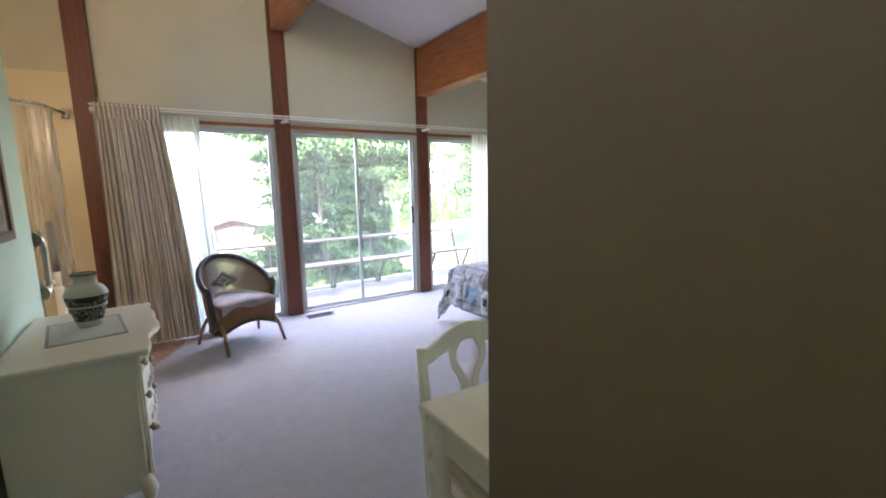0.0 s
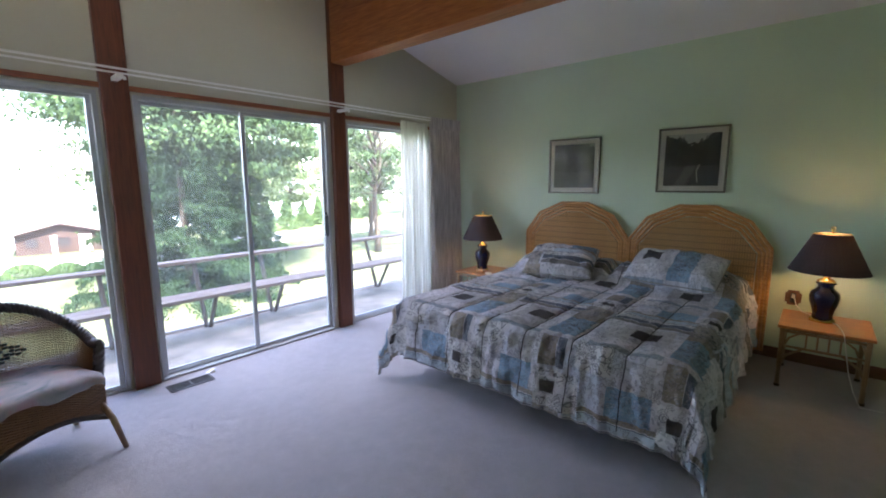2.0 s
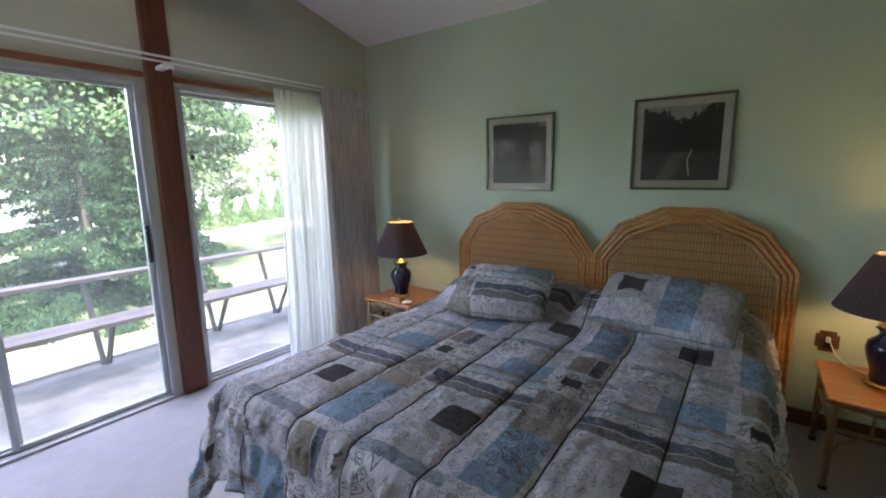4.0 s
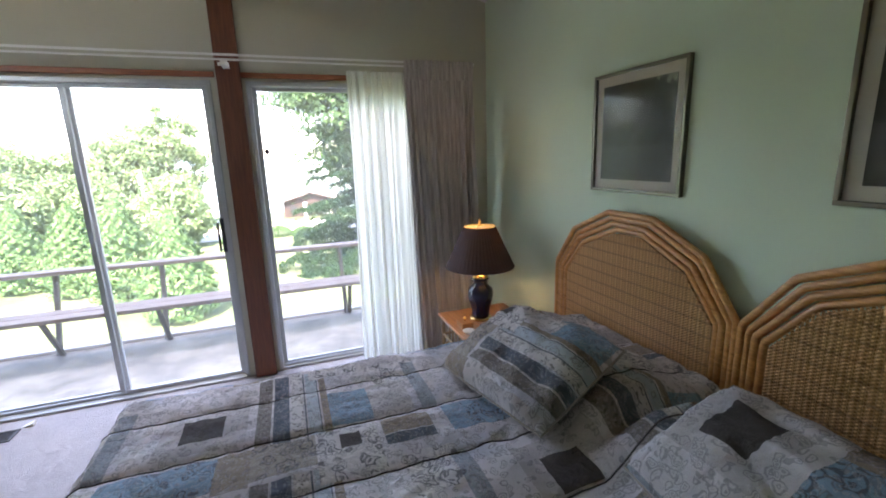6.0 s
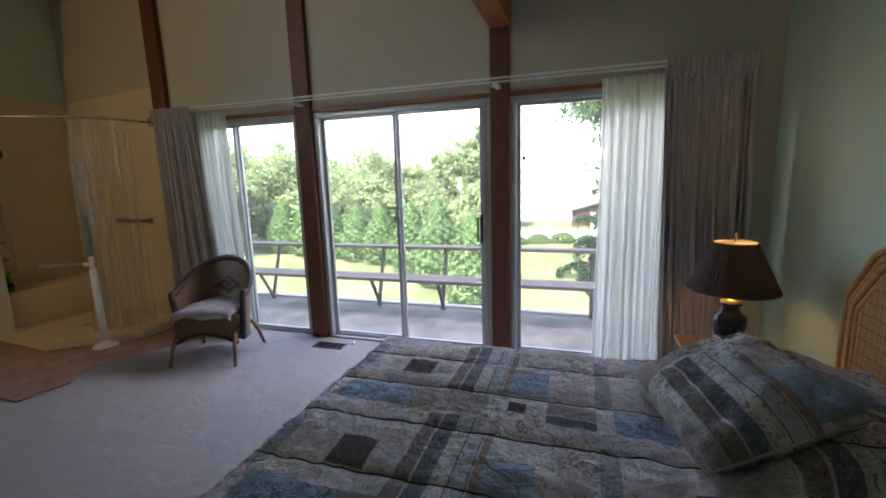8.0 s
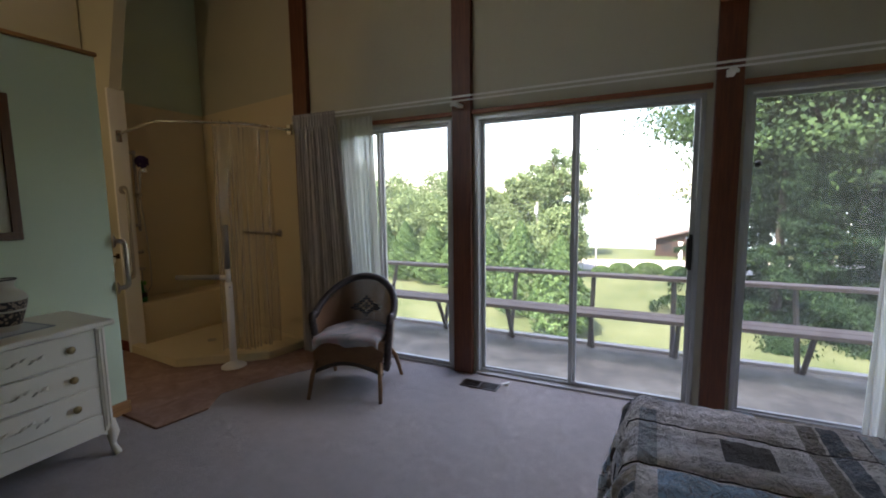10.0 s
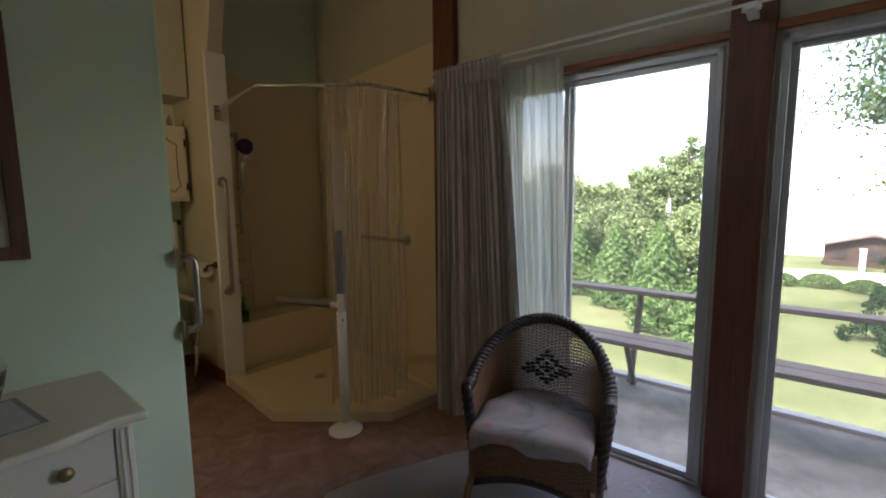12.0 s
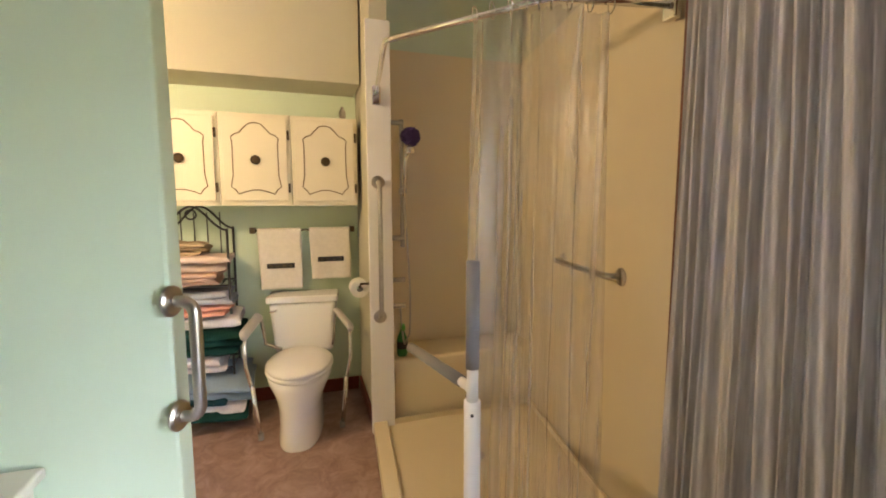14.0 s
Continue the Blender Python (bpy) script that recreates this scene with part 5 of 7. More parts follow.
def nightstand(y0, y1):
    ns = thing("nightstand", "low bamboo nightstand with an orange wooden top", "nightstand", "nightstands beside the bed", at=pose(4.62, (y0 + y1) / 2, 0))
    w, d, h = (y1 - y0) / 2, 0.53, 0.465
    round_off(part("tabletop", boxed(0, d, -w, w, h - 0.022, h), TOP_WOOD, ns, "orange wooden tabletop"), 0.006, 3)
    for x in (0.03, d - 0.03):
        for y in (-w + 0.03, w - 0.03):
            part("leg", tubed([(x, y, 0), (x, y, 0.14), (x, y, 0.142), (x, y, 0.3), (x, y, h - 0.022)], [0.016, 0.014, 0.017, 0.0145, 0.016], 12), BAMBOO, ns, smooth=True)
            part("foot_cap", lathe([(0, 0), (0.018, 0), (0.018, 0.02), (0, 0.02)], 14, (x, y, 0)), BRONZE, ns)
    for z in (h - 0.045, h - 0.155):
        for a, b in (((0.03, -w + 0.03), (0.03, w - 0.03)), ((d - 0.03, -w + 0.03), (d - 0.03, w - 0.03)), ((0.03, -w + 0.03), (d - 0.03, -w + 0.03)), ((0.03, w - 0.03), (d - 0.03, w - 0.03))):
            part("stretcher", tubed([(*a, z), (*b, z)], 0.009, 10), BAMBOO, ns, smooth=True)
    for x in (0.03, d - 0.03):
        for s in (-1, 1):
            part("brace", tubed([(x, s * (w - 0.03), 0.16), (x, s * (w - 0.06), 0.24), (x, s * (w - 0.16), h - 0.15)], 0.008, 8), BAMBOO, ns, smooth=True)
        for yy in (-0.09, -0.03, 0.03, 0.09):
            part("spindle", tubed([(x, yy, h - 0.155), (x, yy, h - 0.045)], 0.006, 8), BAMBOO, ns, smooth=True)
    return ns


nightstand(1.27, 1.78)
nightstand(4.29, 4.79)
table_lamp(4.93, 1.545, 0.466)
table_lamp(4.86, 4.57, 0.466)
dish = thing("trinket_dish", "small white dish on the nightstand", "dish")
part("bowl", lathe([(0, 0), (0.02, 0), (0.04, 0.018), (0.038, 0.02), (0.018, 0.006), (0, 0.005)], 24, (4.68, 4.36, 0.466)), WHITE, dish, smooth=True)
boxy = thing("wooden_trinket_box", "small orange wooden box with a brass knob on the nightstand", "box")
round_off(part("body", boxed(4.66, 4.74, 4.42, 4.52, 0.466, 0.505), TOP_WOOD, boxy), 0.004)
part("knob", lathe([(0.004, 0), (0.005, 0.01), (0.012, 0.018), (0.012, 0.026), (0, 0.032)], 16, (4.70, 4.47, 0.505)), BRASS, boxy, smooth=True)

outlet = thing("power_outlet", "dark scalloped wooden outlet plate with a white plug", "power outlet")
part("plate", boxed(5.256, 5.27, 1.69, 1.765, 0.48, 0.60, bevel=0.004), DARK_BASE, outlet)
part("plate_edge", boxed(5.262, 5.27, 1.675, 1.78, 0.50, 0.58, bevel=0.003), DARK_BASE, outlet)
part("socket", boxed(5.252, 5.256, 1.71, 1.745, 0.50, 0.58, bevel=0.002), BLACK, outlet)
cord = thing("lamp_cord", "white lamp cord from the outlet down over the nightstand", "cord")
part("plug", boxed(5.215, 5.252, 1.717, 1.738, 0.545, 0.572, bevel=0.004), WHITE, cord)
part("wire", tubed([(5.22, 1.72, 0.55), (5.17, 1.70, 0.50), (5.1, 1.66, 0.473), (5.0, 1.56, 0.471), (4.86, 1.46, 0.4705), (4.74, 1.44, 0.4705), (4.625, 1.43, 0.4715), (4.600, 1.425, 0.45), (4.60, 1.41, 0.36), (4.592, 1.385, 0.22), (4.585, 1.35, 0.10), (4.575, 1.31, 0.012), (4.60, 1.2, 0.006)], 0.003, 6), WHITE, cord, smooth=True)


# ---- curtains ----
def hanging(name, label, category, mat, x0, x1, b0, b1, y, top, bottom, folds, depth, seed, curve=0.0, pinch=0.0):
    """A curtain between x0 and x1 at its top, b0 and b1 at its hem."""
    ob = thing(name, label, category)
    rnd = random.Random(seed)
    ph = [rnd.uniform(0, 6.28) for _ in range(4)]
    amp = [rnd.uniform(0.35, 1.35) for _ in range(folds + 2)]

    def at(u, v):
        t = v ** (1.0 + curve)
        left, right = x0 + (b0 - x0) * t, x1 + (b1 - x1) * t
        k = amp[int(u * folds)] * (1 - (u * folds % 1)) + amp[int(u * folds) + 1] * (u * folds % 1)
        head = min(1.0, 0.45 + v * 9) if pinch else 1.0
        uu = u + 0.020 * math.sin(u * 11 + ph[1]) + 0.010 * math.sin(u * 27 + ph[3])
        w = math.sin(uu * folds * math.tau + ph[0] + 0.5 * math.sin(v * 2.3 + ph[1])) * k
        w += 0.35 * math.sin(uu * folds * 2.3 * math.tau + ph[2] + v * 1.3)
        x = left + (right - left) * (u + 0.012 * math.sin(v * 5 + u * 30))
        return (x, y + depth * w * head * (0.8 + 0.35 * v), top - v * (top - bottom))
    o = part("cloth", grid(int(folds * 16), 30, at), mat, ob, smooth=True)
    return ob


c = hanging("drape", "taupe pleated drape drawn aside beside the windows", "curtain", DRAPE, 0.0, 0.485, -0.02, 0.645, 5.12, 2.185, 0.012, 13, 0.022, 1, -0.25, 1)
part("heading", grid(120, 4, lambda u, v: (0.0 + 0.49 * u, 5.095 + 0.012 * math.sin(u * 15 * math.tau), 2.237 - 0.13 * v)), DRAPE, c, "pinch-pleated heading", smooth=True)
c = hanging("drape", "taupe pleated drape drawn into the corner by the bed", "curtain", DRAPE, 4.535, 5.06, 4.60, 5.12, 5.10, 2.175, 0.012, 13, 0.022, 2, 0.3, 1)
part("heading", grid(120, 4, lambda u, v: (4.535 + 0.525 * u, 5.075 + 0.012 * math.sin(u * 15 * math.tau), 2.232 - 0.13 * v)), DRAPE, c, "pinch-pleated heading", smooth=True)
hanging("sheer_curtain", "white sheer curtain drawn aside at the window", "curtain", SHEER, 0.44, 0.815, 0.58, 0.875, 5.19, 2.175, 0.012, 7, 0.026, 3, 0.2, 1)
hanging("sheer_curtain", "white sheer curtain drawn towards the corner", "curtain", SHEER, 4.15, 4.60, 4.135, 4.62, 5.18, 2.165, 0.012, 8, 0.024, 4, 0.2, 1)
track = thing("curtain_rail", "long white double curtain rail above the windows", "curtain rail")
part("rail", boxed(-0.02, 5.08, 5.10, 5.110, 2.214, 2.228, bevel=0.003), WHITE, track)
part("rail", boxed(-0.02, 5.08, 5.165, 5.175, 2.200, 2.212, bevel=0.003), WHITE, track)
for x in (0.0, 1.62, 3.40, 5.05):
    part("bracket", boxed(x - 0.02, x + 0.02, 5.10, 5.25 if x in (1.62, 3.40, 0.0) else 5.299, 2.165, 2.19, bevel=0.003), WHITE, track)
for x in (1.60, 1.645, 3.375, 3.42):
    part("glider", lathe([(0, 0), (0.010, 0.004), (0.010, 0.02), (0, 0.024)], 12, (x, 5.11, 2.155)), WHITE, track)

vent = thing("floor_vent", "brown louvred metal floor vent in the carpet", "floor vent")
VENT_M = painted("dark_brown_vent_metal", (0.035, 0.025, 0.02), 0.5)
bm = bmesh.new()
for x0, x1, y0, y1 in ((1.69, 1.99, 5.01, 5.025), (1.69, 1.99, 5.125, 5.14), (1.69, 1.705, 5.025, 5.125), (1.975, 1.99, 5.025, 5.125), (1.832, 1.848, 5.025, 5.125)):
    box(bm, x0, x1, y0, y1, 0.0, 0.008, bevel=0.002)
part("frame", bm, VENT_M, vent)
# flat black sheet stands in for the shade below the slats
part("duct", boxed(1.70, 1.98, 5.02, 5.13, -0.002, 0.0015), BLACK, vent)
for k in range(9):
    part("slat", boxed(1.706, 1.974, 5.03 + k * 0.0105, 5.034 + k * 0.0105, 0.0, 0.006), VENT_M, vent)
stopper = thing("door_stop", "small clear plastic door stop beside the vent", "door stop")
part("wedge", prism(bmesh.new(), [(1.985, 0.0), (2.045, 0.0), (2.045, 0.022), (2.0, 0.006)], 5.15, 5.19), WHITE, stopper)
orn = thing("window_ornament", "small dark ornament hanging on the window glass beside a post", "ornament")
part("string", tubed([(3.585, 5.345, 1.72), (3.585, 5.345, 1.66)], 0.0015, 5), BLACK, orn)
part("drop", lathe([(0, 0), (0.012, 0.006), (0.018, 0.02), (0.014, 0.034), (0.004, 0.042), (0, 0.044)], 16, (3.585, 5.335, 1.62)), BLACK, orn, "dark glass drop", smooth=True)
can = thing("small_green_bin", "small dark green bin on the carpet beside the wicker chair", "bin")
part("tub", lathe([(0, 0), (0.06, 0), (0.07, 0.13), (0.066, 0.13), (0.057, 0.01), (0, 0.01)], 28, (0.80, 5.06, 0)), painted("dark_green_tin", (0.01, 0.06, 0.045), 0.35), can, smooth=True)

# ---- wicker armchair ----
STRAND = wooden("brown_wicker_strand", (0.11, 0.052, 0.028), (0.38, 0.205, 0.108), 0, 0.5, scale=3)
STRAND_PALE = wooden("pale_wicker_strand", (0.16, 0.09, 0.05), (0.32, 0.20, 0.12), 0, 0.5, scale=3)
ROLL = wooden("dark_braided_rim", (0.018, 0.016, 0.02), (0.07, 0.055, 0.055), 0, 0.4, scale=4)
LEG_W = wooden("tan_chair_leg", (0.14, 0.070, 0.032), (0.33, 0.185, 0.092), 2, 0.45)
arm = thing("wicker_armchair", "brown wicker armchair with dark braided rim and a faded seat pad", "armchair", at=pose(0.955, 4.665, 0, 0, 0, 17.5))


def shell(s, h):
    """A point on the chair's wall: s from 0 (front of one arm) to 1; h 0 (lower edge) to 1 (rim)."""
    a = math.pi * (s * 1.30 - 0.15)
    cx, sy = -math.cos(a), math.sin(a)
    if a < 0:
        cx, sy = -1.0, a * 0.62
    if a > math.pi:
        cx, sy = 1.0, (math.pi - a) * 0.62
    lean = h * 0.06
    x = cx * (0.265 + lean * 0.75)
    y = sy * (0.25 + lean * 1.3) + 0.02
    back = max(0.0, math.sin(math.pi * min(max((s - 0.08) / 0.84, 0), 1))) ** 1.25
    rim = 0.575 + 0.245 * back
    low = 0.165
    return Vector((x, y, low + (rim - low) * h))


def woven(point, rows, cols, r, out=0.004, lo=0.0, hi=1.0, s0=0.0, s1=1.0):
    bm = bmesh.new()
    n = cols * 3
    for i in range(rows):
        h = lo + (hi - lo) * (i + 0.5) / rows
        pts = []
        for j in range(n + 1):
            s = s0 + (s1 - s0) * j / n
            p = point(s, h)
            q = point(min(s + 0.01, s1), h) - point(max(s - 0.01, s0), h)
            nrm = Vector((q.y, -q.x, 0)).normalized()
            pts.append(p + nrm * out * math.cos(math.pi * j / 3 + math.pi * (i % 2)))
        tube(bm, pts, r, 4, cap=False)
    return bm


part("weave", woven(shell, 78, 62, 0.0036), STRAND, arm, "woven wicker wall", smooth=True)
bm = bmesh.new()
for j in range(63):
    tube(bm, [shell(j / 62, h / 8) for h in range(9)], 0.0028, 5, cap=False)
part("stake_frame", bm, STRAND_PALE, arm, "upright wicker stakes", smooth=True)
rim = [shell(j / 60, 1.0) for j in range(61)]
left_down = [shell(0, h / 10) for h in range(10)]
right_down = [shell(1, h / 10) for h in range(9, -1, -1)]
full = [p for p in left_down + rim + right_down]
bm = tubed(full, 0.025, 12)
tw = []
part("rim_core", bm, ROLL, arm, "dark braided rim", smooth=True)
bm = bmesh.new()
for strand in range(3):
    pts = []
    for j in range(240):
        f = j / 239 * (len(full) - 1)
        k = min(int(f), len(full) - 2)
        p, d = full[k].lerp(full[k + 1], f - k), (full[k + 1] - full[k]).normalized()
        s = d.cross(Vector((0, 0, 1)) if abs(d.z) < 0.9 else Vector((0, 1, 0))).normalized()
        t = d.cross(s)
        a = j * 0.75 + strand * math.tau / 3
        pts.append(p + (s * math.cos(a) + t * math.sin(a)) * 0.021)
    tube(bm, pts, 0.010, 6)
part("rim_braid", bm, ROLL, arm, "dark twisted rim strands", smooth=True)


def apron(s, h):
    x = -0.27 + 0.54 * s
    low = 0.165 + 0.09 * math.sin(math.pi * s)
    return Vector((x, -0.155 - 0.03 * math.sin(math.pi * s), low + (0.41 - low) * h))


tagged(part("apron", woven(apron, 26, 28, 0.0056), STRAND, arm, "woven front apron", smooth=True), "woven front apron", "", "", "stuff")
part("apron_rim", tubed([apron(k / 20, 0) for k in range(21)], 0.016, 10), ROLL, arm, "dark braided rim", smooth=True)
part("lower_rim", tubed([shell(j / 40, 0.0) for j in range(41)], 0.014, 8), ROLL, arm, "dark braided rim", smooth=True)
bm = bmesh.new()
prism(bm, [(-0.25, -0.15), (0.25, -0.15), (0.26, 0.05), (0.19, 0.20), (0.08, 0.26), (-0.08, 0.26), (-0.19, 0.20), (-0.26, 0.05)], 0.385, 0.405, "z")
part("seat", bm, STRAND, arm)
feet = {(-1, -1): (-0.268, -0.275), (1, -1): (0.28, -0.275), (-1, 1): (-0.29, 0.285), (1, 1): (0.30, 0.27)}
for (a, b), (fx, fy) in feet.items():
    top = (a * 0.245, -0.15 if b < 0 else 0.16, 0.26)
    part("leg", tubed([top, (top[0] * 0.5 + fx * 0.5, top[1] * 0.5 + fy * 0.5, 0.17), (fx, fy, 0.0)], [0.016, 0.017, 0.0135], 12), LEG_W, arm, "tan wooden leg", smooth=True)
bm = bmesh.new()
for i in range(-5, 6):
    for j in range(-4, 5):
        d = abs(i) / 5.2 + abs(j) / 4.2
        if 0.55 < d <= 1.02 or (d < 0.28 and abs(i) < 2):
            p = shell(0.5 + i * 0.020, 0.62 + j * 0.030)
            box(bm, p.x - 0.012, p.x + 0.012, p.y - 0.016, p.y - 0.006, p.z - 0.008, p.z + 0.008, bevel=0.003, seg=1)
tagged(part("diamond_motif", bm, ROLL, arm), "dark woven diamond motif", "", "", "stuff")


def pad_cloth():
    m = Nodes("faded_pad_cloth", 0.9, spec=0.15)
    c = m.ramp(m.noise(5.5, 4, rough=0.6, warp=1.0), [(0.30, (0.13, 0.19, 0.185)), (0.42, (0.30, 0.31, 0.34)), (0.56, (0.39, 0.35, 0.37)), (0.66, (0.44, 0.28, 0.31)), (0.76, (0.37, 0.37, 0.41))])
    return m.colour(c).bump(m.noise(30, 4), 0.4, 0.01).m


PAD = pad_cloth()


def pad_at(u, v):
    a = (u - 0.5) * 2
    y = 0.25 - v * 0.50
    wide = 0.25 if y < 0.05 else 0.25 * math.sqrt(max(0.08, 1 - ((y - 0.05) / 0.23) ** 2))
    x, z = a * wide, 0.425 + 0.028 * (1 - a ** 4) + 0.010 * noise.noise(Vector((a * 3, y * 9, 1)))
    if y < -0.17:
        over = (-0.17 - y) * 0.7
        z -= over * (0.8 + 0.3 * math.sin(a * 5 + 1) + 0.5 * noise.noise(Vector((a * 2.5, 0, 4)))) + 0.01
        y = -0.175 - 0.022 - 0.010 * math.sin(a * 7)
    return (x, y, z)


pad = thing("seat_pad", "faded blue and pink seat pad on the wicker armchair", "cushion", at=pose(0.955, 4.665, 0, 0, 0, 17.5))
o = part("cloth", grid(34, 34, pad_at), PAD, pad, smooth=True)
mod = o.modifiers.new("thick", "SOLIDIFY")
mod.thickness, mod.offset = 0.016, -1
part("piping", tubed([Vector(pad_at(0, k / 24 * 0.8)) for k in range(25)], 0.006, 6), PAD, pad, "piped edge", smooth=True)
part("piping", tubed([Vector(pad_at(1, k / 24 * 0.8)) for k in range(25)], 0.006, 6), PAD, pad, "piped edge", smooth=True)

# ---- white dresser ----
ANTIQUE = painted("antique_white_furniture_paint", (0.75, 0.705, 0.61), 0.38, 60, 0.06, 0.06)
GILT = metal("dull_gilt", (0.35, 0.27, 0.15), 0.4)
DY0, DY1, DH = 2.44, 3.36, 0.80


def serp(t, depth=0.022):
    """The bowed front's offset along its width, t 0..1."""
    return depth * (math.sin(math.pi * t) ** 2 * 1.2 - 0.5 * math.sin(2 * math.pi * t) ** 2 * 0.4)


dresser = thing("dresser", "antique white french style dresser against the mint wall", "dresser")
part("carcass", boxed(-0.215, 0.235, DY0 + 0.025, DY1 - 0.025, 0.14, DH - 0.03, bevel=0.004), ANTIQUE, dresser)
out = [(-0.225, DY0), (0.295, DY0 - 0.005)]
out += [(0.295 + serp(t) * 1.4 + 0.008 * math.sin(t * 6 * math.pi), DY0 + (DY1 - DY0) * t) for t in [k / 40 for k in range(1, 40)]]
out += [(0.295, DY1 + 0.005), (-0.225, DY1)]
round_off(part("top", prism(bmesh.new(), out, DH - 0.030, DH, "z"), ANTIQUE, dresser, "shaped top"), 0.009, 3)
rows = [(0.60, 0.755), (0.435, 0.59), (0.27, 0.425)]
for z0, z1 in rows:
    y0, y1 = DY0 + 0.075, DY1 - 0.075
    o = [(0.19, y0)] + [(0.243 + serp(k / 24), y0 + (y1 - y0) * k / 24) for k in range(25)] + [(0.19, y1)]
    d = round_off(part("drawer", prism(bmesh.new(), o, z0, z1, "z"), ANTIQUE, dresser, "bow-fronted drawer"), 0.006, 2)
    zc = (z0 + z1) / 2
    for t in (0.16, 0.84):
        k = part("knob", lathe([(0.008, 0), (0.009, 0.012), (0.019, 0.017), (0.02, 0.025), (0.012, 0.032), (0, 0.034)], 20), GILT, d, "small gilt knob", smooth=True)
        k.matrix_basis = Matrix.Translation((0.243 + serp(t), y0 + (y1 - y0) * t, zc)) @ pose(0, 0, 0, 0, 90, 0)
    bm = bmesh.new()
    for s in (-1, 1):
        for j in range(4):
            t = 0.5 + s * (0.045 + 0.045 * j)
            yy, zz = y0 + (y1 - y0) * t, zc + 0.012 * math.sin(j * 2.1)
            tube(bm, [(0.247 + serp(t), yy - 0.017, zz - 0.008), (0.252 + serp(t), yy, zz + 0.004), (0.247 + serp(t), yy + 0.017, zz + 0.012)], [0.003, 0.008, 0.002], 8)
        tube(bm, [(0.248 + serp(0.5 + s * q), y0 + (y1 - y0) * (0.5 + s * q), zc - 0.008 * math.cos(q * 30)) for q in [k / 40 for k in range(9)]], 0.0035, 6)
    part("carved_leaves", bm, ANTIQUE, d, "carved leaf ornament", smooth=True)
for y in (DY0 + 0.03, DY1 - 0.075):
    bm = bmesh.new()
    box(bm, 0.17, 0.252, y, y + 0.045, 0.16, DH - 0.03, bevel=0.006)
    for j in range(2):
        tube(bm, [(0.254, y + 0.013 + 0.018 * j, 0.19), (0.254, y + 0.013 + 0.018 * j, DH - 0.05)], 0.0045, 8)
    part("corner_post", bm, ANTIQUE, dresser, "fluted corner post")
o = [(DY0 + 0.03, 0.26), (DY0 + 0.03, 0.12)] + [(DY0 + 0.06 + (DY1 - DY0 - 0.12) * t, 0.13 + 0.07 * math.sin(math.pi * t) ** 0.6 - 0.02 * math.sin(3 * math.pi * t) ** 2) for t in [k / 24 for k in range(25)]] + [(DY1 - 0.03, 0.12), (DY1 - 0.03, 0.26)]
part("apron", prism(bmesh.new(), o, 0.225, 0.245, "x"), ANTIQUE, dresser, "scalloped apron")
for x in (-0.18, 0.225):
    for y, s in ((DY0 + 0.04, -1), (DY1 - 0.04, 1)):
        f = 1 if x > 0 else 0.2
        part("leg", tubed([(x - 0.01, y, 0.20), (x + 0.012 * f, y + 0.008 * s, 0.13), (x + 0.006 * f, y + 0.004 * s, 0.06), (x + 0.022 * f, y + 0.016 * s, 0.018), (x + 0.03 * f, y + 0.02 * s, 0.0)], [0.034, 0.032, 0.016, 0.02, 0.017], 14), ANTIQUE, dresser, "cabriole leg", smooth=True)

vase = thing("vase", "cream pottery vase with a broad dark painted band", "vase")
PC = painted("cream_pottery", (0.50, 0.49, 0.42), 0.4, 60, 0.05, 0.08)


def band_material():
    m = Nodes("painted_pottery_band", 0.45)
    v = m.put("ShaderNodeTexVoronoi", Scale=38.0)
    m.link(m.coords(), v.inputs["Vector"])
    return m.colour(m.ramp(m.math("ABSOLUTE", m.math("SUBTRACT", v.outputs["Distance"], 0.42)), [(0.05, (0.30, 0.24, 0.18)), (0.11, (0.022, 0.018, 0.02))])).m


PB = band_material()
VX, VY = 0.045, 3.0
V0 = DH + 0.004
prof = [(0, 0), (0.046, 0), (0.050, 0.006), (0.056, 0.030), (0.070, 0.080), (0.082, 0.125), (0.088, 0.160), (0.086, 0.178), (0.072, 0.200), (0.050, 0.214), (0.043, 0.228), (0.044, 0.243), (0.056, 0.264), (0.052, 0.264), (0.038, 0.235), (0.03, 0.20), (0, 0.18)]
part("body", lathe(prof, 48, (VX, VY, V0)), PC, vase, smooth=True)
part("band", lathe([(0.0580, 0.032), (0.0715, 0.080), (0.0775, 0.102)], 48, (VX, VY, V0)), PB, vase, "dark patterned band", smooth=True)
part("band", lathe([(0.0800, 0.112), (0.0838, 0.127), (0.0895, 0.160)], 48, (VX, VY, V0)), PB, vase, "dark patterned band", smooth=True)
for r, z in ((0.0795, 0.107), (0.0895, 0.164), (0.0575, 0.029)):
    part("line", tubed([(VX + r * math.cos(a), VY + r * math.sin(a), V0 + z) for a in [k * math.tau / 40 for k in range(40)]], 0.0022, 5, closed=True), PC, vase)
part("mouth", tubed([(VX + 0.054 * math.cos(a), VY + 0.054 * math.sin(a), V0 + 0.265) for a in [k * math.tau / 32 for k in range(32)]], 0.0035, 6, closed=True), BLACK, vase, "dark lip")
mat_thing = thing("doily", "woven grey and white place mat under the vase", "place mat", at=pose(0.035, 2.93, DH, 0, 0, 8))
WOVEN = towel_material("woven_mat_cloth", (0.62, 0.64, 0.64))
part("cloth", boxed(-0.14, 0.14, -0.20, 0.20, 0.0, 0.0035), WOVEN, mat_thing)
bm = bmesh.new()
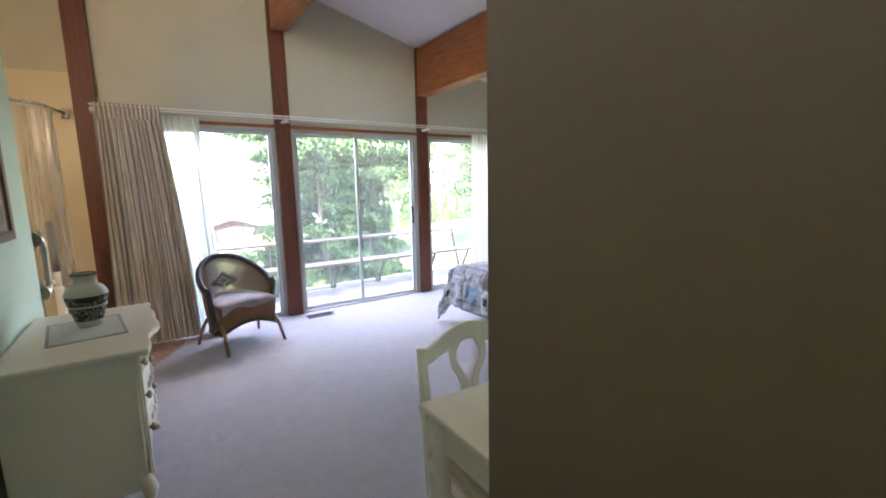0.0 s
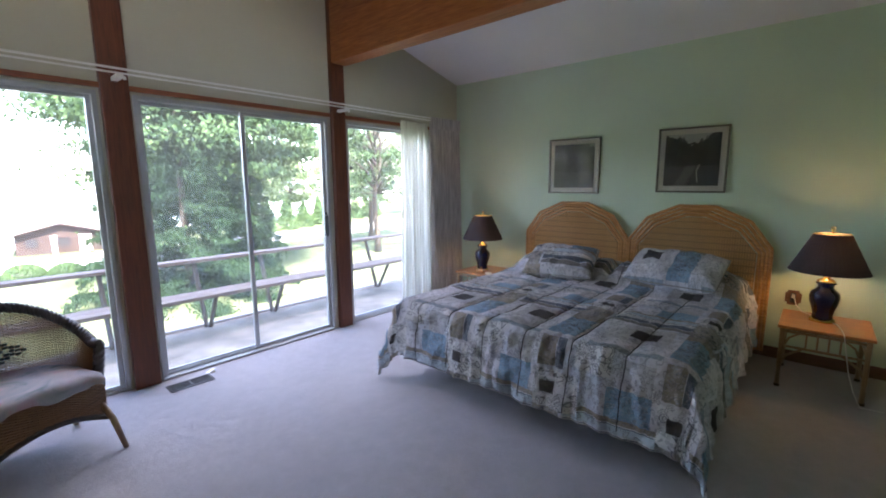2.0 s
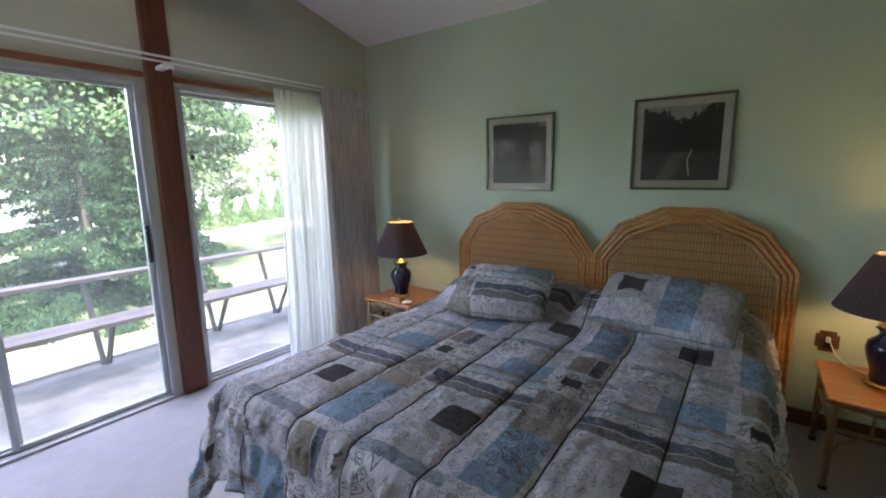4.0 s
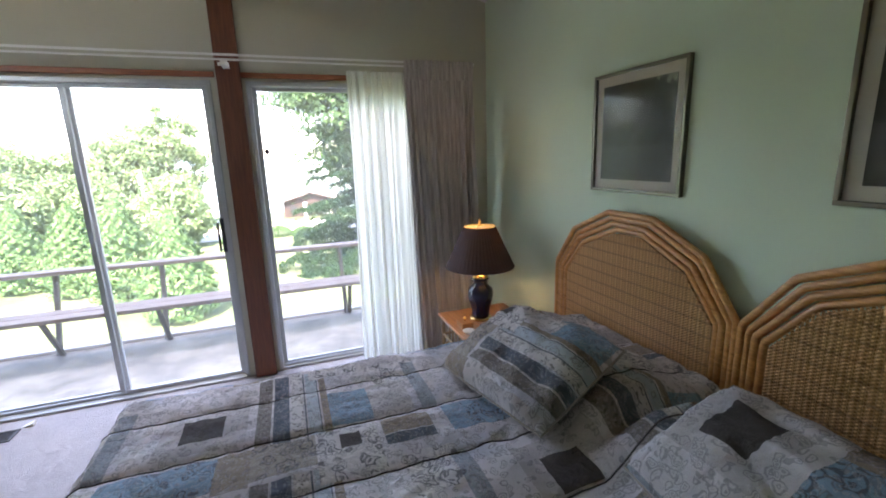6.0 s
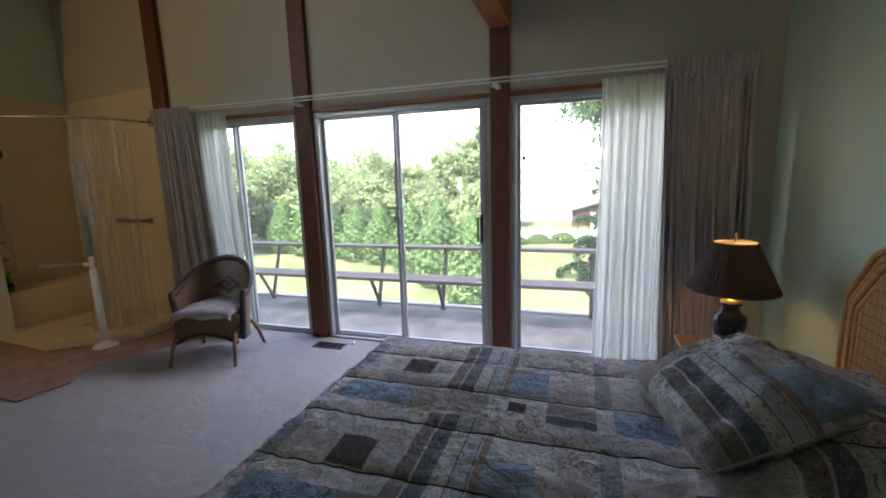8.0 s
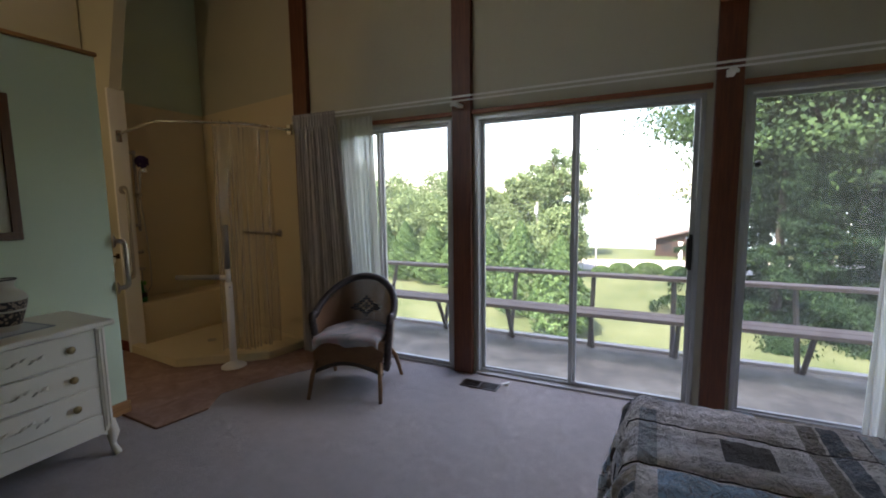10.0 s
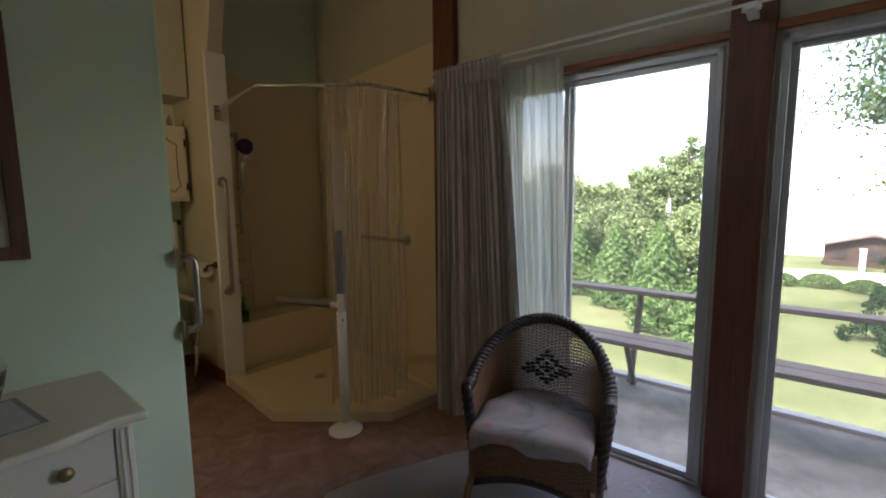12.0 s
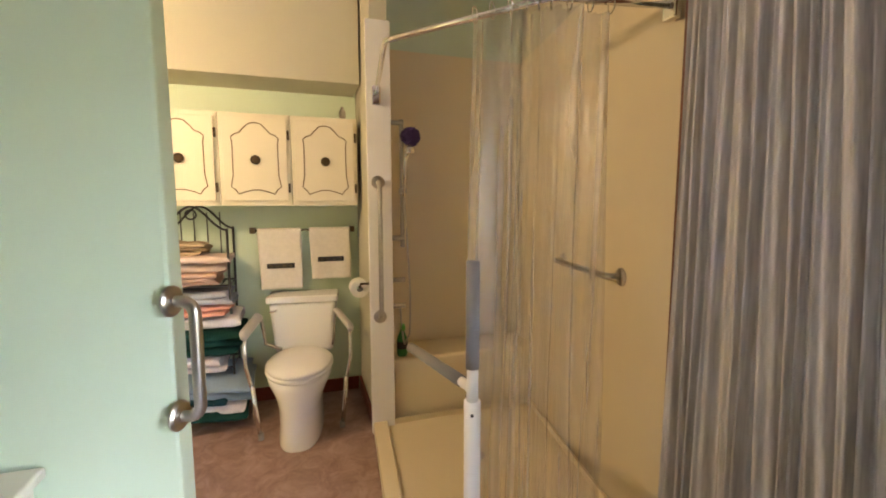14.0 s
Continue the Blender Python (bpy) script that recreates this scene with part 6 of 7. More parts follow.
for a0, a1, b0, b1 in ((-0.15, 0.15, -0.205, -0.190), (-0.15, 0.15, 0.190, 0.205), (-0.15, -0.137, -0.19, 0.19), (0.137, 0.15, -0.19, 0.19)):
    box(bm, a0, a1, b0, b1, 0.0, 0.0042)
part("border", bm, towel_material("slate_border_cloth", (0.36, 0.39, 0.43)), mat_thing, "slate woven border")

PIC_WOOD = wooden("dark_walnut_frame", (0.06, 0.025, 0.012), (0.16, 0.07, 0.035), 2)
sk = Nodes("pale_garden_print", 0.7)
sk.colour(sk.ramp(sk.noise(16, 6, rough=0.7), [(0.35, (0.16, 0.18, 0.12)), (0.5, (0.44, 0.46, 0.40)), (0.7, (0.58, 0.60, 0.58))]))
picture("pale garden print in a dark walnut frame", 2.41, 3.20, 1.25, 2.06, sk.m, LEFT_X, 1, PIC_WOOD, 0.045, 0.05)

# ---- white desk, its chair and what stands on it ----
desk = thing("desk", "antique white french style desk by the doorway wall", "desk")
TX0, TX1, TY0, TY1, TZ = 1.05, 2.39, 0.89, 1.405, 0.76
out = [(TX0, TY0), (TX1, TY0)] + [(TX1 + 0.004 * math.sin(k), TY0 + (TY1 - TY0) * k / 8) for k in range(1, 8)]
out += [(TX1 + 0.015, TY1 - 0.045), (TX1 - 0.005, TY1 - 0.03), (TX1 + 0.005, TY1 - 0.01), (TX1 - 0.03, TY1 + 0.012)]
out += [(TX1 - 0.05 - (TX1 - TX0 - 0.1) * t, TY1 + 0.004 - 0.010 * math.sin(math.pi * t * 3) ** 2) for t in [k / 30 for k in range(31)]]
out += [(TX0 - 0.012, TY1 + 0.005), (TX0 - 0.004, TY1 - 0.03)]
round_off(part("desktop", prism(bmesh.new(), out, TZ - 0.028, TZ, "z"), ANTIQUE, desk, "shaped desktop"), 0.008, 3)
bm = bmesh.new()
for a0, a1, b0, b1 in ((TX0 + 0.05, TX1 - 0.05, TY0 + 0.02, TY0 + 0.04), (TX0 + 0.05, TX1 - 0.05, TY1 - 0.06, TY1 - 0.04), (TX0 + 0.035, TX0 + 0.055, TY0 + 0.04, TY1 - 0.06), (TX1 - 0.055, TX1 - 0.035, TY0 + 0.04, TY1 - 0.06)):
    box(bm, a0, a1, b0, b1, 0.61, TZ - 0.028, bevel=0.003)
part("apron", bm, ANTIQUE, desk)
for x, sx2 in ((TX0 + 0.055, -1), (TX1 - 0.055, 1)):
    for y, s in ((TY0 + 0.04, -1), (TY1 - 0.06, 1)):
        part("leg", tubed([(x, y, TZ - 0.03), (x, y, 0.64), (x + 0.012 * sx2, y + 0.01 * s, 0.56), (x + 0.006 * sx2, y + 0.004 * s, 0.38), (x, y, 0.18), (x + 0.006 * sx2, y + 0.006 * s, 0.06), (x + 0.016 * sx2, y + 0.014 * s, 0.0)], [0.032, 0.034, 0.034, 0.024, 0.015, 0.014, 0.02], 16), ANTIQUE, desk, "cabriole leg", smooth=True)

dc = thing("desk_chair", "antique white chair with a pierced splat at the desk", "chair")
CX0, CX1, CYB = 1.165, 1.575, 1.535


def slat(bm, pts, wz, ty=0.018):
    """A flat bar through (x, z) points with a width in its own plane."""
    n = len(pts)
    rows_v = []
    for i, (x, z, w) in enumerate(pts):
        ax, az = pts[max(i - 1, 0)][:2]
        bx, bz = pts[min(i + 1, n - 1)][:2]
        d = Vector((bx - ax, bz - az)).normalized()
        px_, pz_ = -d.y * w / 2, d.x * w / 2
        yy = CYB + (z - 0.45) * 0.09
        rows_v.append([bm.verts.new(p) for p in ((x + px_, yy, z + pz_), (x + px_, yy + ty, z + pz_), (x - px_, yy + ty, z - pz_), (x - px_, yy, z - pz_))])
    for a, b in zip(rows_v, rows_v[1:]):
        for k in range(4):
            bm.faces.new((a[k], a[(k + 1) % 4], b[(k + 1) % 4], b[k]))
    bm.faces.new(rows_v[0][::-1])
    bm.faces.new(rows_v[-1])
    bmesh.ops.recalc_face_normals(bm, faces=bm.faces[:])


XM = (CX0 + CX1) / 2
for x in (CX0, CX1):
    bm = bmesh.new()
    slat(bm, [(x, 0.0, 0.034), (x, 0.45, 0.036), (x, 0.68, 0.034), (x, 0.862, 0.030)], 0, 0.034)
    round_off(part("back_post", bm, ANTIQUE, dc), 0.005)
bm = bmesh.new()
slat(bm, [(CX0 + (CX1 - CX0) * t, 0.822 + 0.072 * math.sin(math.pi * t) ** 1.3, 0.055 + 0.02 * math.sin(math.pi * t)) for t in [k / 20 for k in range(21)]], 0)
round_off(part("crest_rail", bm, ANTIQUE, dc, "arched crest rail"), 0.005)
bm = bmesh.new()
for s in (-1, 1):
    slat(bm, [(XM + s * q, z, w) for q, z, w in ((0.020, 0.895, 0.055), (0.050, 0.865, 0.040), (0.074, 0.82, 0.034), (0.072, 0.775, 0.032), (0.046, 0.73, 0.032), (0.026, 0.69, 0.036), (0.030, 0.64, 0.042), (0.050, 0.59, 0.040), (0.034, 0.54, 0.046), (0.022, 0.49, 0.052))], 0, 0.014)
round_off(part("splat", bm, ANTIQUE, dc, "pierced vase-shaped splat"), 0.003)
bm = bmesh.new()
slat(bm, [(CX0, 0.475, 0.05), (CX1, 0.475, 0.05)], 0)
part("lower_rail", bm, ANTIQUE, dc)
part("seat_frame", boxed(CX0 - 0.02, CX1 + 0.02, CYB - 0.38, CYB + 0.01, 0.40, 0.445, bevel=0.008), ANTIQUE, dc)
part("seat", boxed(CX0, CX1, CYB - 0.365, CYB - 0.01, 0.446, 0.485, bevel=0.018, seg=3), towel_material("cream_seat_cloth", (0.55, 0.50, 0.40)), dc, "padded cream seat")
for x in (CX0, CX1):
    part("front_leg", tubed([(x, CYB - 0.35, 0.41), (x, CYB - 0.36, 0.32), (x, CYB - 0.35, 0.12), (x, CYB - 0.365, 0.0)], [0.026, 0.024, 0.014, 0.018], 12), ANTIQUE, dc, smooth=True)

GREY_SHADE = cloth_sheer("grey_pleated_shade_cloth", (0.26, 0.27, 0.28), 0.0)
dl = thing("desk_lamp", "white ceramic lamp with a grey pleated shade, switched off", "lamp", at=pose(2.03, 1.11, TZ))
part("foot", lathe([(0, 0), (0.088, 0), (0.085, 0.018), (0.066, 0.045), (0.058, 0.06), (0, 0.06)], 40), PORCELAIN, dl, smooth=True)
part("body", lathe([(0.058, 0.06), (0.085, 0.075), (0.110, 0.11), (0.112, 0.135), (0.09, 0.165), (0.045, 0.185), (0.03, 0.20), (0, 0.20)], 60, wave=0.02, waves=10), PORCELAIN, dl, "fluted white ceramic bowl", smooth=True)
part("stem", tubed([(0, 0, 0.2), (0, 0, 0.50)], 0.006, 8), BRASS, dl)
part("shade", lathe([(0.205, 0.25), (0.120, 0.50)], 240, wave=0.014, waves=60), GREY_SHADE, dl, "grey pleated shade", smooth=True)
bm = bmesh.new()
for k in range(3):
    a = k * math.tau / 3
    tube(bm, [(0, 0, 0.498), (0.12 * math.cos(a), 0.12 * math.sin(a), 0.498)], 0.002, 5)
tube(bm, [(0.12 * math.cos(a), 0.12 * math.sin(a), 0.5) for a in [k * math.tau / 32 for k in range(32)]], 0.003, 5, closed=True)
part("shade_frame", bm, BRASS, dl)
part("finial", lathe([(0, 0.50), (0.012, 0.505), (0.012, 0.52), (0, 0.53)], 16), CHROME, dl, smooth=True)
glass_jar = thing("glass_tumbler", "clear glass tumbler on the white desk", "glass")
part("tumbler", lathe([(0, 0), (0.03, 0), (0.036, 0.10), (0.034, 0.10), (0.028, 0.008), (0, 0.008)], 28, (1.30, 1.06, TZ)), glass_material("tumbler_glass", (0.9, 0.93, 0.94)), glass_jar, smooth=True)
tb = thing("tissue_box", "small dark patterned box with white tissue on the desk", "tissue box")
part("box", boxed(1.50, 1.62, 0.96, 1.08, TZ, TZ + 0.05, bevel=0.004), painted("dark_teal_card", (0.02, 0.05, 0.06), 0.5, 30, 0.6, 0.05, 30.0), tb)
part("tissue", lathe([(0.03, 0.05), (0.022, 0.06), (0.03, 0.075), (0.012, 0.09), (0, 0.092)], 14, (1.56, 1.02, TZ), wave=0.2, waves=4), towel_material("tissue", (0.8, 0.78, 0.74)), tb, "crumpled white tissue", smooth=True)


# ---- deck and its bench rail ----
def deck_material():
    m = Nodes("weathered_deck_coating", 0.85, spec=0.2)
    c = m.ramp(m.noise(2.2, 6, rough=0.7), [(0.32, (0.125, 0.108, 0.090)), (0.52, (0.26, 0.225, 0.185)), (0.70, (0.42, 0.37, 0.30))])
    c = m.mix(m.ramp(m.noise(160, 2), [(0.4, (0,) * 3), (0.6, (0.3,) * 3)]), c, (0.22, 0.21, 0.21))
    return m.colour(c).bump(m.noise(120, 3), 0.3, 0.003).m


DECK = deck_material()
GREYWOOD = wooden("weathered_brown_rail", (0.11, 0.078, 0.065), (0.25, 0.19, 0.165), 0, 0.8)
GREYPOST = wooden("dark_weathered_post", (0.05, 0.045, 0.04), (0.12, 0.10, 0.09), 2, 0.85)
structure("deck", boxed(-3.2, 7.5, 5.42, 6.56, -0.25, -0.05), DECK, "grey weathered deck floor")
structure("deck_curb", boxed(-3.2, 7.5, 6.56, 6.64, -0.25, -0.02, bevel=0.006), painted("pale_worn_curb", (0.50, 0.48, 0.46), 0.8), "pale worn curb along the deck's edge")
bench = thing("deck_bench", "weathered brown built-in bench with a back rail along the deck", "bench")
for y0, y1 in ((6.20, 6.335), (6.345, 6.48)):
    round_off(part("seat_plank", boxed(-3.1, 7.4, y0, y1, 0.335, 0.372), GREYWOOD, bench, "weathered seat plank"), 0.005)
round_off(part("top_rail", boxed(-3.1, 7.4, 6.66, 6.80, 0.640, 0.675), GREYWOOD, bench, "weathered top rail"), 0.005)
for x in (-2.35, -1.55, -0.75, 0.06, 0.85, 1.65, 2.48, 3.22, 4.16, 4.85, 5.7, 6.5):
    part("back_post", tubed([(x, 6.50, -0.05), (x, 6.73, 0.645)], 0.024, 6), GREYPOST, bench, "dark leaning post")
    part("strut", tubed([(x + 0.03, 6.49, -0.05), (x + 0.03, 6.26, 0.335)], 0.022, 6), GREYPOST, bench, "dark slanted strut")

# ---- garden ----
GROUND_Z = -3.2


def lawn_material():
    m = Nodes("lawn", 0.95, spec=0.1)
    c = m.ramp(m.noise(0.35, 5, rough=0.7), [(0.3, (0.060, 0.088, 0.038)), (0.7, (0.160, 0.180, 0.100))])
    c = m.mix(m.ramp(m.noise(14, 5, rough=0.8), [(0.3, (0.0,) * 3), (0.7, (0.5,) * 3)]), c, (0.045, 0.068, 0.026))
    return m.colour(c).bump(m.noise(9, 6, rough=0.8), 0.6, 0.08).m


LAWN = lawn_material()
bm = bmesh.new()
prism(bm, [(-400, -60), (400, -60), (400, 63), (120, 66), (40, 64), (17, 56), (12, 50), (9, 46.5), (-8, 46.5), (-40, 60), (-400, 100)], GROUND_Z - 0.3, GROUND_Z, "z")
structure("ground", bm, LAWN, "mown green lawn")
wm = Nodes("lake_water", 0.12)
wm.colour((0.16, 0.22, 0.26)).bump(wm.noise(0.5, 4), 0.3, 0.2)
structure("water", boxed(-4500, 4500, 40, 4800, GROUND_Z - 3.5, GROUND_Z - 3.0), wm.m, "pale blue lake")
# distant haze is painted into the hill's pale blue-grey colour
hill = Nodes("haze_painted_hill", 1.0, spec=0.0)
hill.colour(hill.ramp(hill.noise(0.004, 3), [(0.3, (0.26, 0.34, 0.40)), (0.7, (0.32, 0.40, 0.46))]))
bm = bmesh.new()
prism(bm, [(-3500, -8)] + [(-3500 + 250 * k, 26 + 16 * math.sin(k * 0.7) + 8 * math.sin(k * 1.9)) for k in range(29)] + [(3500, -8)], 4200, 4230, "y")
structure("backdrop", bm, hill.m, "far shore across the lake with haze painted into its colour")
gravel = Nodes("pale_gravel", 0.95)
gravel.colour(gravel.ramp(gravel.noise(8, 5, rough=0.8), [(0.3, (0.34, 0.32, 0.29)), (0.7, (0.50, 0.48, 0.44))]))
bm = bmesh.new()
prism(bm, [(-60, 30.5), (-14, 30.0), (-4, 31.5), (4, 32.5), (12, 33.5), (60, 38), (60, 45), (14, 40.0), (4, 38.5), (-6, 36), (-14, 34), (-60, 34)], GROUND_Z - 0.02, GROUND_Z + 0.015, "z")
structure("road", bm, gravel.m, "pale sunlit gravel drive")


def leaf_material(name, dark, light):
    m = Nodes(name, 0.7, spec=0.08)
    info = m.t.nodes.new("ShaderNodeNewGeometry")
    c = m.ramp(info.outputs["Random Per Island"], [(0.1, dark), (0.9, light)])
    m.colour(c)
    tr = m.t.nodes.new("ShaderNodeBsdfTranslucent")
    m.link(m.mix(0.5, c, shade(light, 1.4)), tr.inputs[0])
    mx = m.t.nodes.new("ShaderNodeMixShader")
    mx.inputs[0].default_value = 0.22
    m.link(m.b.outputs[0], mx.inputs[1])
    m.link(tr.outputs[0], mx.inputs[2])
    m.link(mx.outputs[0], m.t.nodes["Material Output"].inputs[0])
    return m.m


BARK = wooden("grey_brown_bark", (0.030, 0.025, 0.020), (0.085, 0.072, 0.056), 2, 0.95, scale=0.3)
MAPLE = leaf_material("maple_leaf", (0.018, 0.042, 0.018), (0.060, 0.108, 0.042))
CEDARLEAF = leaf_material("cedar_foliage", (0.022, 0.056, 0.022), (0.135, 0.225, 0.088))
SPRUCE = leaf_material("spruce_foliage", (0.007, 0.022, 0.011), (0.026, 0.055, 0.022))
# far trees' leaves are lightened, so their colour carries the distant haze
WOODS = leaf_material("haze_paled_tree_leaf", (0.045, 0.080, 0.034), (0.22, 0.30, 0.145))


def leaf_mesh(name, centres, size, rng, material, parent, droop=0.0, flat=0.0, long=1.0, facing=None):
    """Many small two-sided leaves at the given places, as one mesh."""
    n = len(centres)
    a = rng.normal(size=(n, 3))
    a[:, 2] = a[:, 2] * (1 - flat) - droop
    a /= np.linalg.norm(a, axis=1, keepdims=True)
    if facing is not None:
        facing = facing / (np.linalg.norm(facing, axis=1, keepdims=True) + 1e-6) + rng.normal(size=(n, 3)) * 0.38
        a = np.cross(facing, a)
        a /= np.linalg.norm(a, axis=1, keepdims=True)
        b = np.cross(facing, a)
    else:
        b = np.cross(a, rng.normal(size=(n, 3)))
    b /= np.linalg.norm(b, axis=1, keepdims=True)
    s = size * rng.uniform(0.6, 1.35, size=(n, 1))
    v = np.empty((n, 4, 3))
    v[:, 0] = centres - a * s * long
    v[:, 1] = centres + b * s * 0.55
    v[:, 2] = centres + a * s * long
    v[:, 3] = centres - b * s * 0.55
    me = bpy.data.meshes.new(name)
    me.vertices.add(n * 4)
    me.vertices.foreach_set("co", v.ravel())
    me.loops.add(n * 4)
    me.loops.foreach_set("vertex_index", np.arange(n * 4, dtype=np.int32))
    me.polygons.add(n)
    me.polygons.foreach_set("loop_start", np.arange(0, n * 4, 4, dtype=np.int32))
    me.polygons.foreach_set("loop_total", np.full(n, 4, dtype=np.int32))
    me.update(calc_edges=True)
    me.materials.append(material)
    ob = new(name, me)
    ob.parent = parent
    return ob


def broadleaf(label, x, y, height, trunk_r, crown_z, crown_r, clumps, leaves, size, material, seed, crown_h=None, squash=1.0, z0=GROUND_Z, limb_from=0.35, layered=0.42, spread=0.52):
    rng = np.random.default_rng(seed)
    tree = thing("tree", label, "tree", at=pose(x, y, z0))
    top = height * 0.86
    pts = [(0.05 * k * math.sin(seed + k), 0.05 * k * math.cos(seed * 2 + k), top * k / 8) for k in range(9)]
    part("trunk", tubed(pts, [trunk_r * (1.25 if k == 0 else 1 - 0.10 * k) for k in range(9)], 10), BARK, tree, smooth=True)
    ch = crown_h or (height - crown_z) / 2
    cz = crown_z + ch
    cen = []
    for _ in range(clumps):
        d = rng.normal(size=3)
        d /= np.linalg.norm(d)
        r = rng.uniform(0.35, 1.0) ** 0.6
        cen.append([d[0] * crown_r * r, d[1] * crown_r * r * squash, cz + d[2] * ch * r])
    cen = np.array(cen)
    bm = bmesh.new()
    for k in range(0, clumps, max(1, clumps // 26)):
        e = cen[k]
        h0 = max(height * limb_from, min(e[2] - 0.5, top * 0.95) * 0.8)
        tube(bm, [(0, 0, h0), (e[0] * 0.5, e[1] * 0.5, h0 * 0.4 + e[2] * 0.6 - 0.1), tuple(e)], [trunk_r * 0.34, trunk_r * 0.2, trunk_r * 0.06], 5)
    part("limb", bm, BARK, tree, "spreading limbs")
    per = leaves // clumps
    cr = crown_r * rng.uniform(0.16, 0.30, size=(clumps, 1, 1))
    off = rng.normal(size=(clumps, per, 3)) * np.array([1, 1, layered]) * cr * spread
    pts = (cen[:, None, :] + off).reshape(-1, 3)
    leaf_mesh("crown", pts, size, rng, material, tree, 0.1, facing=(off / cr).reshape(-1, 3) + [0, 0, 0.45])
    return tree


def conifer(label, x, y, height, radius, leaves, size, material, seed, droop=0.6, z_low=0.15, power=0.85, trunk=0.16, round_top=False):
    rng = np.random.default_rng(seed)
    tree = thing("tree", label, "tree", at=pose(x, y, GROUND_Z))
    part("trunk", tubed([(0, 0, 0), (0, 0, height * 0.5), (0, 0, height * 0.97)], [trunk, trunk * 0.6, 0.02], 10), BARK, tree, smooth=True)
    t = rng.uniform(0, 1, leaves) ** 0.85
    if round_top:
        prof = radius * np.minimum(1.0, (1.42 * (1 - t)) ** 0.78) * (0.80 + 0.20 * np.minimum(1.0, t / 0.2))
        lump = 1 + 0.05 * np.sin(t * 23 + rng.uniform(0, 6))
    else:
        prof = radius * (1 - t) ** power
        lump = 1.0
    ang = rng.uniform(0, math.tau, leaves)
    lobes = 1 + 0.10 * np.sin(ang * 5 + t * 31) + 0.09 * np.sin(ang * 11 - t * 57) + (0.07 * np.sin(ang * 17 + t * 83) if round_top else 0.0)
    r = prof * lump * lobes * (rng.uniform(0.25 if not round_top else 0.72, 1.0, leaves) ** 0.5)
    z = height * (z_low + (1 - z_low) * t)
    if droop > 1.0:  # weeping limbs, each with hanging sprays
        limbs = 150
        lt, la = rng.uniform(0, 0.97, limbs) ** 0.9, rng.uniform(0, math.tau, limbs)
        ll = radius * (1 - lt) ** power * rng.uniform(0.65, 1.1, limbs)
        k = rng.choice(limbs, leaves, p=(ll + 0.3) / (ll + 0.3).sum())
        s = rng.uniform(0.05, 1, leaves) ** 0.7
        ang = la[k] + rng.normal(0, 0.09, leaves) / (0.4 + s)
        r = ll[k] * s
        z = height * (z_low + (1 - z_low) * lt[k]) - 0.10 * r ** 1.4 - rng.exponential(0.22 + 0.10 * s, leaves) * (0.5 + 0.5 * np.sin(s * 19 + k))
        z = np.maximum(z, 0.05)
    elif droop > 0.3:
        tier = np.abs(np.sin(t * 26 + ang * 0.5))
        r *= 0.72 + 0.42 * tier
        z -= (r / radius) ** 2 * height * 0.07
    pts = np.stack([r * np.cos(ang), r * np.sin(ang), z], axis=1)
    facing = np.stack([np.cos(ang), np.sin(ang), 0.45 + 0.6 * np.sin(t * 71 + ang * 9)], axis=1) if round_top else None
    leaf_mesh("crown", pts, size, rng, material, tree, droop, long=1.5 if droop > 0.3 else 1.0, facing=facing)
    return tree


# the big maple with the weeping spruce before it
broadleaf("tall leafy green maple on the lawn beyond the deck", 9.6, 25.5, 14.5, 0.44, 3.0, 5.5, 150, 120000, 0.10, MAPLE, 11, layered=0.20, spread=0.95)
conifer("dark weeping spruce on the lawn beyond the deck", 7.4, 22.3, 9.3, 4.7, 160000, 0.048, SPRUCE, 4, droop=1.3, z_low=0.04, power=0.8, trunk=0.2)
conifer("narrow dark spruce beside the maple tree", 10.3, 22.4, 6.6, 1.7, 40000, 0.05, SPRUCE, 5, droop=1.1, z_low=0.05, power=0.7)
broadleaf("slender young tree with open branches on the lawn", 19.9, 24.3, 11.5, 0.21, 3.2, 3.3, 46, 8000, 0.10, MAPLE, 21)
broadleaf("leafy tree at the lawn's edge", 24.0, 30.0, 11.0, 0.22, 3.0, 4.2, 60, 8000, 0.13, WOODS, 23)
broadleaf("leafy tree at the lawn's edge", 16.5, 34.0, 12.0, 0.22, 3.0, 4.6, 60, 8000, 0.14, WOODS, 24)
# row of clipped cedars
for k, (x, y, h, r) in enumerate(((0.20, 17.1, 3.45, 1.05), (-1.8, 19.2, 3.85, 1.10), (-4.1, 21.8, 3.55, 1.15), (-6.5, 23.4, 3.4, 1.1), (-8.3, 24.0, 3.4, 1.15), (-10.4, 24.4, 3.5, 1.2), (-12.4, 25.0, 3.7, 1.2), (-14.6, 25.6, 3.6, 1.2))):
    conifer("rounded clipped cedar in the garden row", x, y, h, r, 15000, 0.052, CEDARLEAF, 40 + k, droop=0.0, z_low=0.02, round_top=True, trunk=0.08)
